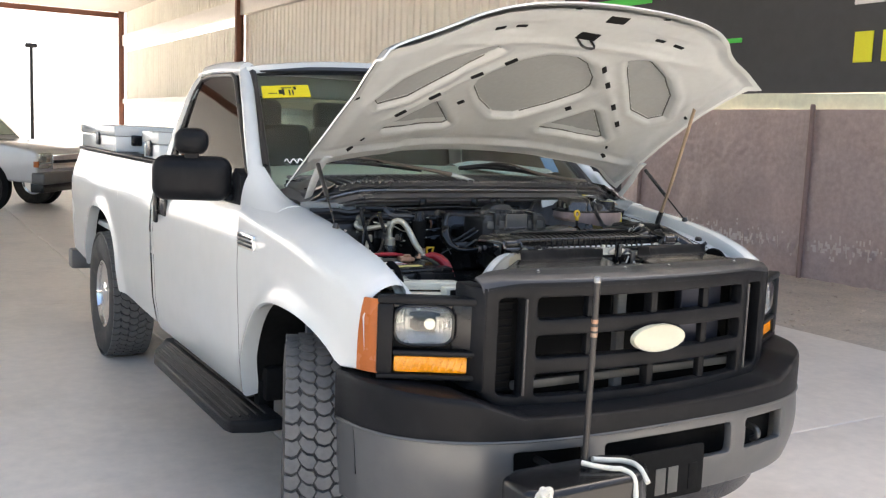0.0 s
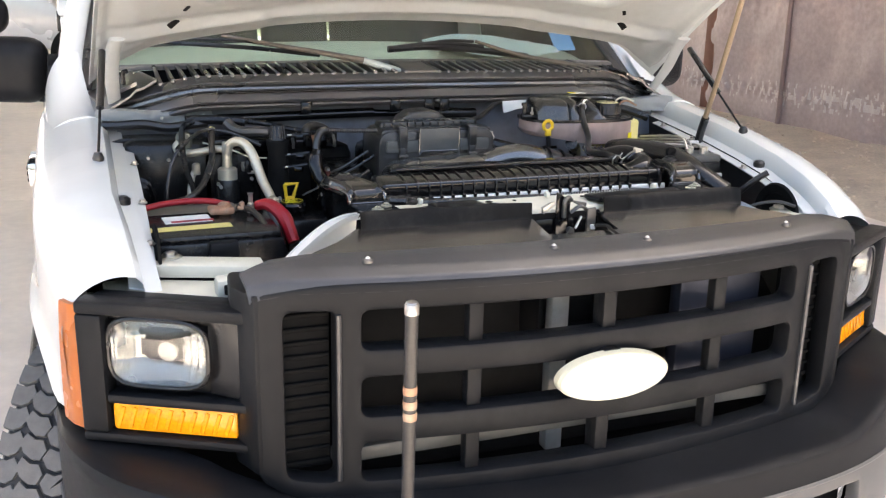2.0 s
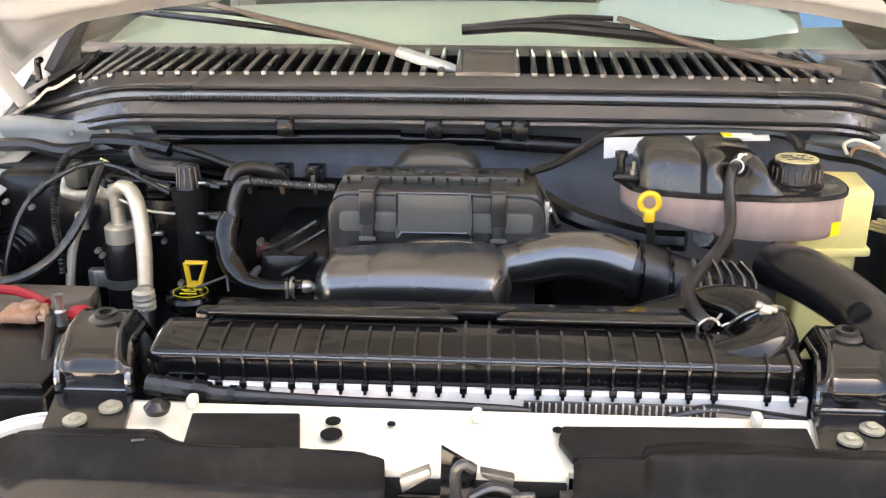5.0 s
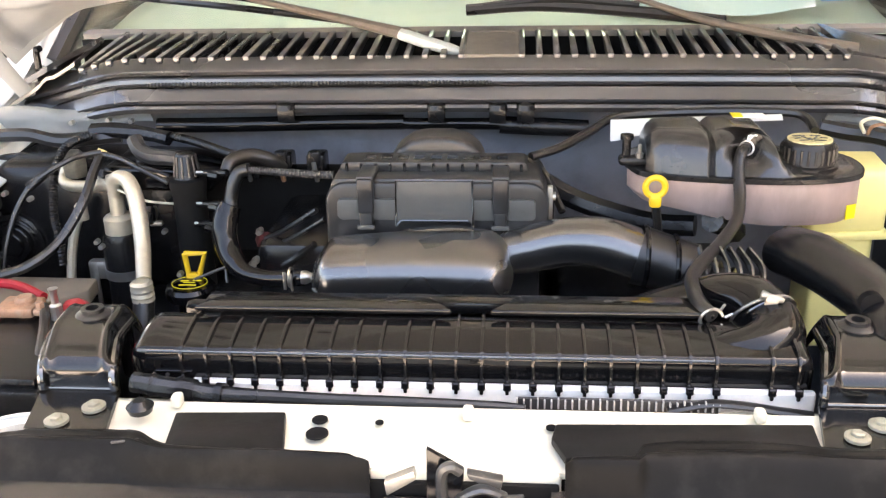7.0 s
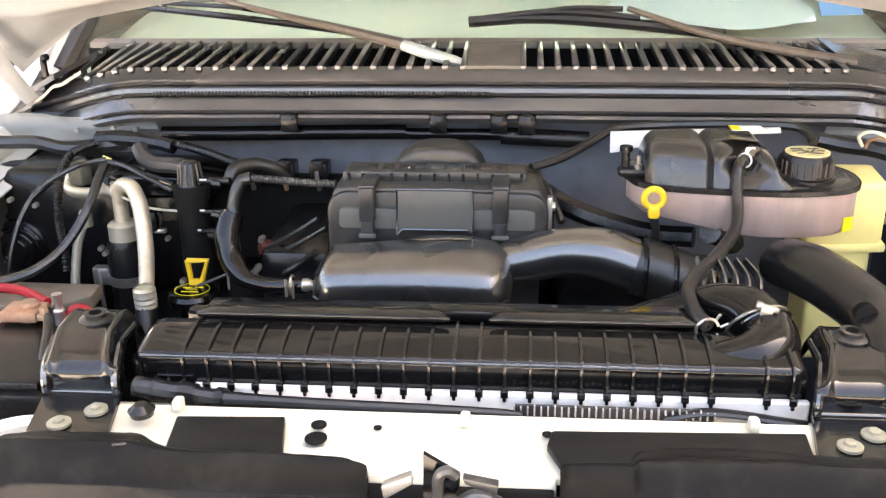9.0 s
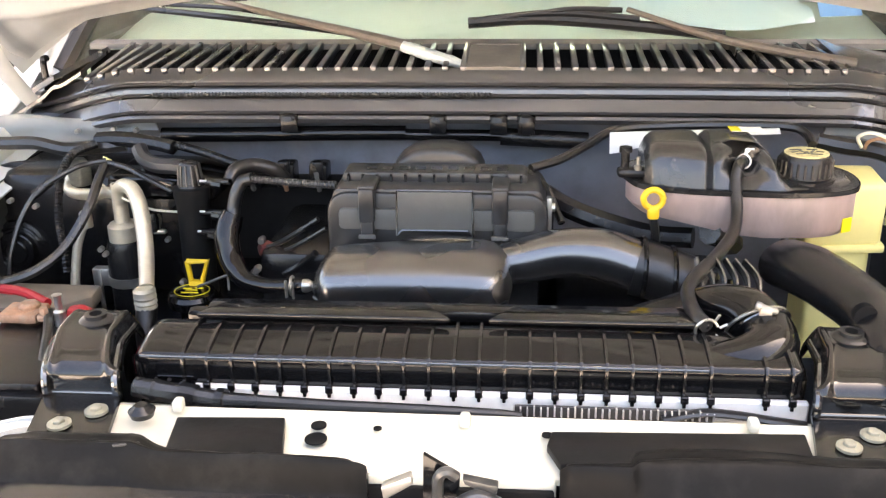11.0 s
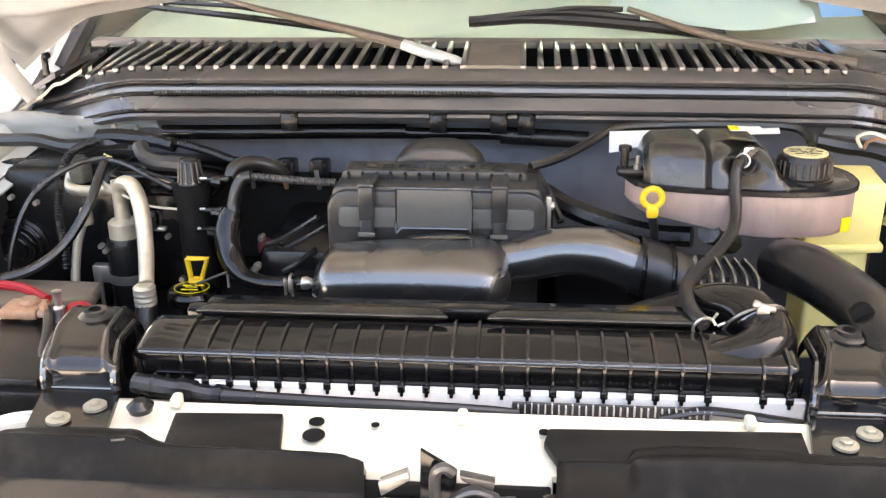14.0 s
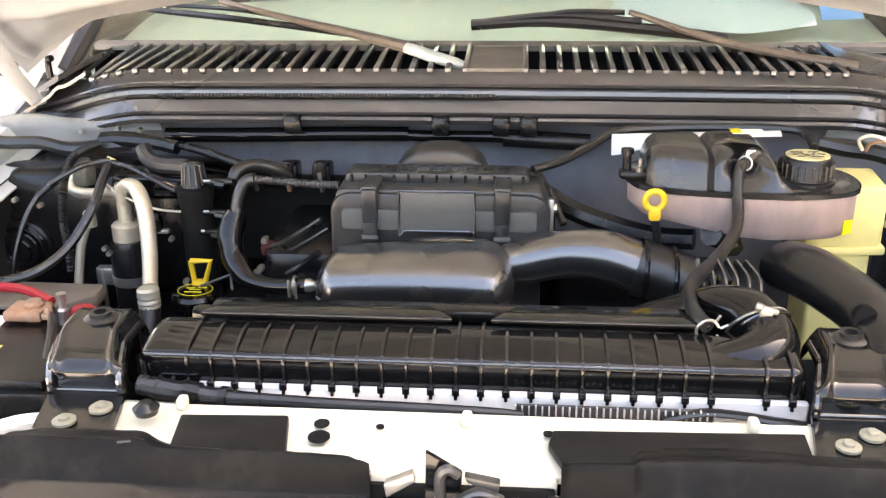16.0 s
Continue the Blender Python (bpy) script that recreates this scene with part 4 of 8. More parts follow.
def lattice(xs, zs, solid, depth):
    """A curved plate over x and z breaks whose cells are kept where solid(i, j)."""
    nx, nz = len(xs), len(zs)
    def idx(i, j, k):
        return (i * nz + j) * 2 + k
    vs = []
    for x in xs:
        for z in zs:
            t = max(0.0, (abs(x) - 0.47) / 0.175)
            zz = z + (0.075 * t * t if z < 0.74 else 0.03 * t * t if z < 0.80 else -0.018 * t * t if z > 1.15 else 0)
            vs += [(x, face_y(x), zz), (x, face_y(x) + depth, zz)]
    fs = []
    ok = lambda i, j: 0 <= i < nx - 1 and 0 <= j < nz - 1 and solid(i, j)
    for i in range(nx - 1):
        for j in range(nz - 1):
            if not ok(i, j):
                continue
            fs.append((idx(i, j, 0), idx(i + 1, j, 0), idx(i + 1, j + 1, 0), idx(i, j + 1, 0)))
            fs.append((idx(i, j, 1), idx(i, j + 1, 1), idx(i + 1, j + 1, 1), idx(i + 1, j, 1)))
            for di, dj, a, b in ((-1, 0, (i, j + 1), (i, j)), (1, 0, (i + 1, j), (i + 1, j + 1)), (0, -1, (i, j), (i + 1, j)), (0, 1, (i + 1, j + 1), (i, j + 1))):
                if not ok(i + di, j + dj):
                    fs.append((idx(*a, 0), idx(*a, 1), idx(*b, 1), idx(*b, 0)))
    return vs, fs


gx = [-0.638, -0.592, -0.57, -0.535, -0.504] + span(-0.462, 0.462, 25) + [0.504, 0.535, 0.57, 0.592, 0.638]
gz = [0.735, 0.792, 0.868, 0.918, 0.993, 1.044, 1.117, 1.165]


def grille_solid(i, j):
    x = (gx[i] + gx[i + 1]) / 2
    if abs(x) < 0.46:
        return j in (0, 2, 4, 6)
    if 0.504 < abs(x) < 0.592:
        return j in (0, 6)
    return True


grille = part("grille", round_holes(lattice(gx, gz, grille_solid, 0.05), 0.016, 0.006), TRIM, truck, "black plastic grille with three wide slots")
for s in (-1, 1):
    part("side_return", bevelled(prism([(s * 0.64, 0.105), (s * 0.668, 0.17), (s * 0.66, 0.26), (s * 0.60, 0.26), (s * 0.60, 0.12)], "z", 0.815, 1.150), 0.008), TRIM, grille)
    part("vent_bead", tube([(s * 0.502, face_y(0.502) - 0.002, 1.112), (s * 0.502, face_y(0.502) - 0.002, 0.80)], 0.005, 8, 1), FADED, grille)
    part("vent_mesh", box(s * 0.548 - 0.05, s * 0.548 + 0.05, 0.158, 0.17, 0.79, 1.12, 0.003), DARK, grille)
    for k in range(12):
        part("vent_fin", box(s * 0.548 - 0.048, s * 0.548 + 0.048, 0.150, 0.158, 0.80 + 0.026 * k, 0.808 + 0.026 * k, 0.002, 1), DARK, grille)
for z0, z1 in ((0.785, 0.875), (0.91, 1.0), (1.037, 1.124)):
    for x in (-0.255, 0.010, 0.268):
        part("divider", box(x - 0.014, x + 0.014, 0.045 + 0.2 * x * x, 0.085, z0, z1, 0.003), TRIM, grille)
oval = []
for r, h in ((1.0, 0.004), (1.0, -0.012), (0.965, -0.0165), (0.93, -0.014), (0.90, -0.0135), (0.6, -0.016), (0.02, -0.017)):
    oval.append([(0.117 * r * math.cos(a), 0.012 + h, 0.965 + 0.047 * r * math.sin(a)) for a in span(0, 2 * math.pi, 49)[:-1]])
ov, of = [p for ring in oval for p in ring], []
for i in range(len(oval) - 1):
    of += [(i * 48 + k, (i + 1) * 48 + k, (i + 1) * 48 + (k + 1) % 48, i * 48 + (k + 1) % 48) for k in range(48)]
of.append(tuple(range(48 * 6, 48 * 7)))
part("oval_badge", (ov, [tuple(reversed(f)) for f in of]), OVALM, grille, "blank cream oval badge")
part("badge_mount", lathe([(0.05, 0.01), (0.05, 0.05)], (0, 0, 0.965), "y", 20), PLASTIC, grille)
# behind the slots: condenser, cooler, white brace
part("condenser", box(-0.44, 0.44, 0.26, 0.28, 0.70, 1.14, 0.004), DARK, truck)
part("cooler", box(0.24, 0.44, 0.15, 0.19, 0.80, 1.12, 0.006), mat("cooler_core", (0.05, 0.055, 0.075), 0.4, 0.5), truck)
part("latch_brace", box(-0.050, -0.012, 0.16, 0.19, 0.74, 1.16, 0.004), BRACEM, truck)
part("lower_crossbeam", box(-0.5, 0.5, 0.13, 0.16, 0.80, 0.83, 0.006), LABELG, truck)

# top of the grille: painted roll in front, darker glossy sight shield behind a seam
FOAM = mat("black_foam_flap", (0.010, 0.0098, 0.0094), 0.42, spec=0.09, vary=0.25, scale=14.0, bump=0.08, bump_scale=90, dirt=(0.07, 0.066, 0.059), dirt_amount=0.35, dirt_scale=9.0)
SHIELDM = mat("glossy_dusty_black_plastic", (0.018, 0.0172, 0.0165), 0.22, spec=0.6, vary=0.2, scale=5.0, coat=0.5, coat_ior=1.6, coat_rough=0.14, dirt=(0.06, 0.055, 0.048), dirt_amount=0.4, dirt_scale=5.0)


def seam_y(x):
    return 0.121 + 0.13 * x * x


def roll(u, v):
    x = u * ramp(v, (0, 0.645), (0.5, 0.655), (1, 0.60))
    s = 0.2 * x * x
    y = ramp(v, (0, 0.028 + s), (0.2, 0.036 + s), (0.45, 0.062 + s), (1, seam_y(x)))
    z = ramp(v, (0, 1.150), (0.2, 1.172), (0.45, 1.187), (0.8, 1.196), (1, 1.1995))
    return (x, y, z - 0.012 * max(0, abs(u) - 0.9) * 10 * (1 - 0.4 * v))


def shield_z(x, y):
    """Flat middle that climbs to the rear; the ends break down in a flat facet."""
    edge = 0.535 - 0.115 * ease(0.15, 0.26, y)
    return ramp(y, (0.11, 1.1885), (0.15, 1.193), (0.19, 1.199), (0.26, 1.212)) - 0.62 * max(0, abs(x) - edge)


def shield_piece(x0, x1, y0, y1, n, m):
    """Strip of the shield; None stands for an outer end or for the seam."""
    def y_of(v):
        return (0.15 if y0 is None else y0) * (1 - v) + y1 * v

    def fn(u, v):
        end = 0.60 - 0.115 * ease(0.15, 0.256, y_of(v))
        a = -end if x0 is None else x0
        b = end if x1 is None else x1
        x = a + (b - a) * u
        ya = seam_y(x) - 0.012 if y0 is None else y0
        y = ya + (y1 - ya) * v
        return (x, y, shield_z(x, y))
    return sheet(fn, span(0, 1, n), span(0, 1, m), (0, 0.002, -0.005))


part("grille_top_roll", sheet(roll, span(-1, 1, 61), span(0, 1, 20), (0, 0.002, -0.005)), FADED, truck, "satin dark grey roll over the grille")
shield_panel = part("sight_shield", join(shield_piece(None, None, None, 0.170, 121, 8), shield_piece(None, -0.060, 0.170, 0.256, 60, 10), shield_piece(0.093, None, 0.170, 0.256, 60, 10)), SHIELDM, truck, "glossy dusty black plastic panel behind the grille", sharp=14)
part("shield_ear", sheet(lambda u, v: (0.452 + 0.155 * u, 0.245 + 0.105 * v - 0.03 * u * (1 - v), 1.192 - 0.028 * u - 0.012 * u * u + 0.006 * math.sin(math.pi * v)), span(0, 1, 14), span(0, 1, 10), (0, 0.001, -0.004)), SHIELDM, shield_panel, "grey-black end flap of the panel")
# torn paper label caught in the seam: yellow end and grey-white scraps
for x0, x1, d, m in ((-0.136, -0.122, 0.0075, STICKER), (-0.116, -0.052, 0.006, PAPER), (-0.040, -0.002, 0.004, PAPER), (0.066, 0.071, 0.007, PAPER), (0.084, 0.089, 0.007, PAPER), (0.103, 0.150, 0.006, PAPER), (0.153, 0.188, 0.007, PAPER), (0.196, 0.226, 0.005, PAPER)):
    y = seam_y((x0 + x1) / 2) + 0.0045
    part("seam_label", box(x0, x1, y, y + d, 1.1915, 1.1935, 0.0005, 1), m, shield_panel, "torn yellow and white paper label")
for k in range(9):
    x = -0.112 + 0.0125 * k
    part("label_print", box(x, x + 0.002, seam_y(x) + 0.0045, seam_y(x) + 0.010, 1.1936, 1.194, 0.0002, 1), PLASTIC, shield_panel)
def long_flap(x0, x1, back, lift):
    """One foam-backed flap: stands up from the header, its torn rear edge following back(x)."""
    def fn(u, v):
        x = x0 + (x1 - x0) * u
        yb = ramp(x, *back) + 0.0022 * noise.noise(Vector((x * 60, 3.0, 0)))
        y = 0.246 + (yb - 0.246) * v
        z = 1.208 + lift * ease(0.0, 0.42, v) + 0.0045 * math.exp(-((v - 0.5) / 0.10) ** 2) - 0.004 * ease(0.8, 1.0, v) + 0.0025 * noise.noise(Vector((x * 11, v * 2.5, 7))) * ease(0.1, 0.4, v)
        return (x, y, z + 0.0035 * math.exp(-((x + 0.272) / 0.010) ** 2) * ease(0.2, 0.7, v))
    return sheet(fn, span(0, 1, 90), span(0, 1, 18), (0, 0.001, -0.004))


part("radiator_flap", long_flap(-0.412, -0.060, ((-0.412, 0.266), (-0.40, 0.292), (-0.38, 0.298), (-0.285, 0.297), (-0.265, 0.285), (-0.245, 0.276), (-0.08, 0.270), (-0.066, 0.262), (-0.060, 0.252)), 0.029), FOAM, truck, "black foam-backed radiator flap")
part("radiator_flap", long_flap(0.104, 0.445, ((0.104, 0.258), (0.112, 0.272), (0.165, 0.276), (0.172, 0.296), (0.20, 0.304), (0.30, 0.306), (0.34, 0.298), (0.40, 0.298), (0.43, 0.290), (0.445, 0.262)), 0.029), FOAM, truck, "black foam-backed radiator flap")
part("flap_tear", moved(box(-0.012, 0.012, -0.0015, 0.0015, 0.0, 0.002, 0.0006, 1), pose(-0.278, 0.268, 1.2405, 0, 12, 35)), FADED, truck)
for x in (-0.44, -0.09, 0.11, 0.455):
    pin = part("push_pin", lathe([(0.0095, -0.004), (0.0095, 0.001), (0.006, 0.004), (0, 0.0045)], (x, 0.092 + 0.1 * x * x, 1.1935), "z", 14), BLACKSTEEL, truck)
    part("pin_head", bolt((x, 0.092 + 0.1 * x * x, 1.1975), 0.0045, 0.003), FIN, pin)

# bumper: painted lower bar with slots, black cap on top
BP = smooth_path([(0, -0.085, 0), (0.33, -0.075, 0), (0.58, -0.035, 0), (0.76, 0.04, 0), (0.89, 0.155, 0), (0.955, 0.30, 0), (0.972, 0.47, 0)], 12)
BS = [0.0]
for p0, p1 in zip(BP, BP[1:]):
    BS.append(BS[-1] + (p1 - p0).length)


def bump_at(s):
    a = abs(s)
    return math.copysign(float(np.interp(a, BS, [p.x for p in BP])), s), float(np.interp(a, BS, [p.y for p in BP]))


def bump_top(s):
    return 0.697 - 0.018 * (abs(s) / BS[-1]) ** 4


def bump_plate(ss, zs, solid, depth):
    nx, nz = len(ss), len(zs)
    vs, fs = [], []
    for s in ss:
        x, y = bump_at(s)
        rise = bump_top(s) - 0.697
        for f in zs:
            z = 0.42 + f * (0.697 - 0.42) + rise * (0.4 + 0.6 * f)
            lean = 0.035 * (1 - f) ** 2 - 0.018 * math.sin(math.pi * f)
            vs += [(x, y + lean, z), (x * (1 - depth * 0.6), y + lean + depth, z)]
    idx = lambda i, j, k: (i * nz + j) * 2 + k
    ok = lambda i, j: 0 <= i < nx - 1 and 0 <= j < nz - 1 and solid((ss[i] + ss[i + 1]) / 2, (zs[j] + zs[j + 1]) / 2)
    for i in range(nx - 1):
        for j in range(nz - 1):
            if ok(i, j):
                fs.append((idx(i, j, 0), idx(i + 1, j, 0), idx(i + 1, j + 1, 0), idx(i, j + 1, 0)))
                fs.append((idx(i, j, 1), idx(i, j + 1, 1), idx(i + 1, j + 1, 1), idx(i + 1, j, 1)))
                for di, dj, a, b in ((-1, 0, (i, j + 1), (i, j)), (1, 0, (i + 1, j), (i + 1, j + 1)), (0, -1, (i, j), (i + 1, j)), (0, 1, (i + 1, j + 1), (i, j + 1))):
                    if not ok(i + di, j + dj):
                        fs.append((idx(*a, 0), idx(*a, 1), idx(*b, 1), idx(*b, 0)))
    return vs, fs


def slots(s, f):
    return not (0.48 < f < 0.87 and (abs(s) < 0.285 or 0.365 < abs(s) < 0.61))


bss = sorted(set([round(v, 4) for v in span(-BS[-1], BS[-1], 61)] + [-0.61, -0.365, -0.285, 0.285, 0.365, 0.61]))
bumper = part("front_bumper", round_holes(bump_plate(bss, [0, 0.05, 0.15, 0.28, 0.48, 0.6, 0.75, 0.87, 0.95, 1.0], slots, 0.03), 0.014, 0.005), BUMPER, truck, "grey painted steel bumper with black top cap")


def cap_fn(u, v):
    s = u * BS[-1]
    x, y = bump_at(s)
    a = abs(u)
    t = bump_top(s)
    rise = ramp(a, (0, 0.06), (0.45, 0.07), (0.58, 0.13), (0.8, 0.15), (1.0, 0.158))
    back = ramp(a, (0, 0.16), (0.55, 0.16), (0.75, 0.20), (1.0, 0.05))
    z = t + 0.002 + rise * math.sin(min(1, v * 1.55) * math.pi / 2)
    inset = -0.006 + back * ease(0.35, 1.0, v) * ease(0.3, 1.0, v)
    nx, ny = (0.0, 1.0) if a < 0.5 else (-math.copysign(0.5, u) * ease(0.5, 0.9, a), 1.0 - 0.6 * ease(0.6, 1.0, a))
    return (x + nx * inset, y + ny * inset, z)


part("top_cap", sheet(cap_fn, span(-1, 1, 81), span(0, 1, 14), (0, 0.01, -0.012)), TRIM, bumper, "black plastic bumper top cap")
def on_lip(k):
    x, y = bump_at(k * BS[-1])
    return (x * 1.002, y - 0.004, bump_top(k * BS[-1]) - 0.003)


part("rolled_lip", tube([on_lip(k) for k in span(-0.995, 0.995, 41)], 0.0055, 8, 2), BUMPER, bumper, "bright rolled upper edge")
part("bumper_beam", join(box(-0.62, 0.62, 0.03, 0.06, 0.44, 0.68, 0.006)), DARK, bumper)
for sx in (-1, 1):
    part("tow_hook", tube([(sx * 0.47, 0.05, 0.60), (sx * 0.47, -0.03, 0.60), (sx * 0.47, -0.045, 0.575), (sx * 0.47, -0.02, 0.555)], 0.012, 8, 5), BLACKSTEEL, bumper)
plate = part("plate_bracket", bevelled(prism(rounded(-0.205, 0.12, 0.45, 0.622, 0.015), "y", -0.125, -0.112), 0.003), DARK, bumper, "empty black plate bracket")
for x, w, m in ((-0.075, 0.022, LABELG), (-0.02, 0.022, LABELG), (0.07, 0.02, DARK)):
    part("bracket_slot", box(x - w, x + w, -0.1275, -0.124, 0.47, 0.56, 0.001), m, plate)
part("valance", sheet(lambda u, v: (u * 0.9, -0.01 + 0.28 * abs(u) ** 3 + 0.05 * v, 0.43 - 0.13 * v), span(-1, 1, 31), span(0, 1, 4), (0, 0.01, 0)), PLASTIC, bumper)

# headlamp units: built facing -y about their middle, then turned into the corner
for flip in (False, True):
    M = Matrix.Translation((-0.765, 0.212, 0)) @ Matrix.Rotation(radians(-29), 4, "Z")
    put = lambda g: mirrored(moved(g, M)) if flip else moved(g, M)
    lamp = part("headlamp", put(box(-0.175, 0.17, 0.03, 0.09, 0.85, 1.105, 0.01)), TRIM, truck, "headlamp in a black bezel")
    for b in ((-0.175, 0.17, 1.088, 1.112), (-0.175, 0.17, 0.846, 0.864), (-0.175, -0.125, 0.864, 1.088), (0.148, 0.17, 0.864, 1.088), (-0.125, 0.148, 0.922, 0.940)):
        part("bezel_bar", put(box(b[0], b[1], -0.012, 0.034, b[2], b[3], 0.006)), TRIM, lamp)
    part("bezel_wedge", put(prism([(0.06, 0.012), (0.15, -0.008), (0.15, 0.035), (0.06, 0.035)], "z", 0.945, 1.088, 0.004)), PLASTIC, lamp)
    def lamp_ring(u, r, hx, hz, y):
        a = 2 * math.pi * u
        c, s_ = math.cos(a), math.sin(a)
        return (-0.028 + hx * r * math.copysign(abs(c) ** 0.55, c), y, 1.020 + hz * r * math.copysign(abs(s_) ** 0.55, s_))
    def flute(p):
        """Upright flutes towards both ends of the bowl, a stepped band in its middle."""
        return (p[0], p[1] + 0.003 * math.sin(p[0] * 420) * ease(0.02, 0.07, abs(p[0] + 0.028)) + 0.006 * ease(-0.004, 0.004, p[2] - 1.045) - 0.005 * ease(-0.004, 0.004, 0.995 - p[2]), p[2])
    part("reflector", put(sheet(lambda u, v: flute(lamp_ring(u, 1 - v, 0.090, 0.062, 0.006 + 0.030 * (1 - (1 - v) ** 2))), span(0, 1, 97), span(0, 0.98, 26))), LENS, lamp, "bright bowl-shaped headlamp reflector")
    part("lens_rim", put(tube([lamp_ring(k / 48, 1.03, 0.090, 0.062, 0.0) for k in range(48)] + [lamp_ring(0, 1.03, 0.090, 0.062, 0.0)], 0.005, 8, 1, False)), PLASTIC, lamp)
    for k in range(5):
        x = 0.020 + 0.007 * k
        part("lens_rib", put(box(x - 0.0012, x + 0.0012, 0.0, 0.004, 1.000, 1.040, 0.0005, 1)), CLEAR, lamp)
    part("bulb_cap", put(lathe([(0.018, 0.0), (0.016, 0.012), (0.008, 0.016)], (-0.01, 0.002, 1.025), "y", 18)), LENS, lamp)
    cl = part("lens", put(sheet(lambda u, v: lamp_ring(u, 1 - v, 0.090, 0.062, -0.003 - 0.012 * (1 - (1 - v) ** 2)), span(0, 1, 41), span(0, 0.98, 8), (0, 0.003, 0))), CLEAR, lamp, "clear headlamp lens")
    cl.visible_shadow = False
    turn = part("turn_signal", put(prism(rounded(-0.12, 0.112, 0.868, 0.920, 0.006), "y", 0.0, 0.034, 0.003)), AMBER, lamp, "amber turn signal lens")
    for k in range(10):
        x = -0.105 + 0.0225 * k
        part("signal_rib", put(moved(box(-0.004, 0.004, -0.003, 0.001, -0.021, 0.021, 0.001, 1), pose(x, 0, 0.894, 0, 18, 0))), AMBER, turn)
    mk = sheet(lambda u, v: (-(0.914 + ramp(u, (0, 0), (0.15, 0.005), (0.5, 0.024), (1, 0.040)) * (1 - 0.2 * v ** 3)), 0.290 + ramp(u, (0, 0), (0.15, 0.010), (0.5, 0.035), (1, 0.075)) * (1 - 0.35 * v ** 3), 0.862 + 0.238 * v), span(0, 1, 12), span(0, 1, 10), (0.008, 0.006, 0))
    part("side_marker", mirrored(mk) if flip else mk, ORANGE, lamp, "orange side marker lens")

# wheels
TR, TW = 0.43, 0.265


def tyre_geo():
    prof = [(0.225, -0.10), (0.235, -0.118), (0.31, -0.138), (0.385, -0.134), (0.412, -0.118), (0.418, -0.10), (0.418, 0.10), (0.412, 0.118), (0.385, 0.134), (0.31, 0.138), (0.235, 0.118), (0.225, 0.10)]
    vs, fs, n = [], [], 72
    for k in range(n):
        a = 2 * math.pi * k / n
        vs += [(w, r * math.cos(a), r * math.sin(a)) for r, w in prof]
    m = len(prof)
    for k in range(n):
        q = (k + 1) % n
        fs += [(k * m + j, q * m + j, q * m + j + 1, k * m + j + 1) for j in range(m - 1)]
    return vs, fs


def tread_geo():
    """Interlocking tread blocks: lugged shoulders and three rows of skewed blocks with worn edges."""
    geos, rr = [], random.Random(11)
    rows = [(-0.130, -0.083, 48, "l"), (-0.080, -0.029, 54, "s"), (-0.026, 0.026, 54, "z"), (0.029, 0.080, 54, "t"), (0.083, 0.130, 48, "r")]
    for w0, w1, n, kind in rows:
        off = {"l": 0.0, "s": 0.35, "z": 0.0, "t": 0.6, "r": 0.5}[kind]
        for k in range(n):
            st = 2 * math.pi / n
            a0, da = st * (k + off), st * 0.86
            lean = {"l": 0.0, "s": 0.32, "z": 0.0, "t": -0.32, "r": 0.0}[kind] * st
            j = [rr.uniform(-0.0015, 0.0015) for _ in range(8)]
            wm, d = (w0 + w1) / 2, 0.006
            pts = [(w0 + j[0] + (d if kind not in "l" else 0), a0), (wm + j[1], a0 + 0.14 * st + lean * 0.5), (w1 + j[2] - (d if kind not in "r" else 0), a0 + lean),
                   (w1 + j[3] + (d if kind not in "r" else 0), a0 + da * 0.5 + lean), (w1 + j[4] - (d if kind not in "r" else 0), a0 + da + lean),
                   (wm + j[5], a0 + da + 0.14 * st + lean * 0.5), (w0 + j[6] + (d if kind not in "l" else 0), a0 + da), (w0 + j[7] - (d if kind not in "l" else 0), a0 + da * 0.5)]
            r0, r1 = 0.414, 0.43 - (0.005 if kind in "lr" else 0)
            am = a0 + da / 2 + lean / 2
            m = len(pts)
            vs = [(w, r0 * math.cos(a), r0 * math.sin(a)) for w, a in pts] + [(wm + (w - wm) * 0.94, r1 * math.cos(am + (a - am) * 0.95), r1 * math.sin(am + (a - am) * 0.95)) for w, a in pts]
            geos.append((vs, [tuple(range(m, 2 * m))] + [(i, (i + 1) % m, (i + 1) % m + m, i + m) for i in range(m)]))
    return join(*geos)


def rim_geo():
    disc = lathe([(0.222, 0.105), (0.228, 0.118), (0.215, 0.12), (0.205, 0.09), (0.19, 0.045), (0.15, 0.055), (0.11, 0.075), (0.095, 0.07), (0.09, 0.10), (0.06, 0.115), (0.02, 0.118)], (0, 0, 0), "x", 48)
    return [(-v[0], v[1], v[2]) for v in disc[0]], [tuple(reversed(f)) for f in disc[1]]


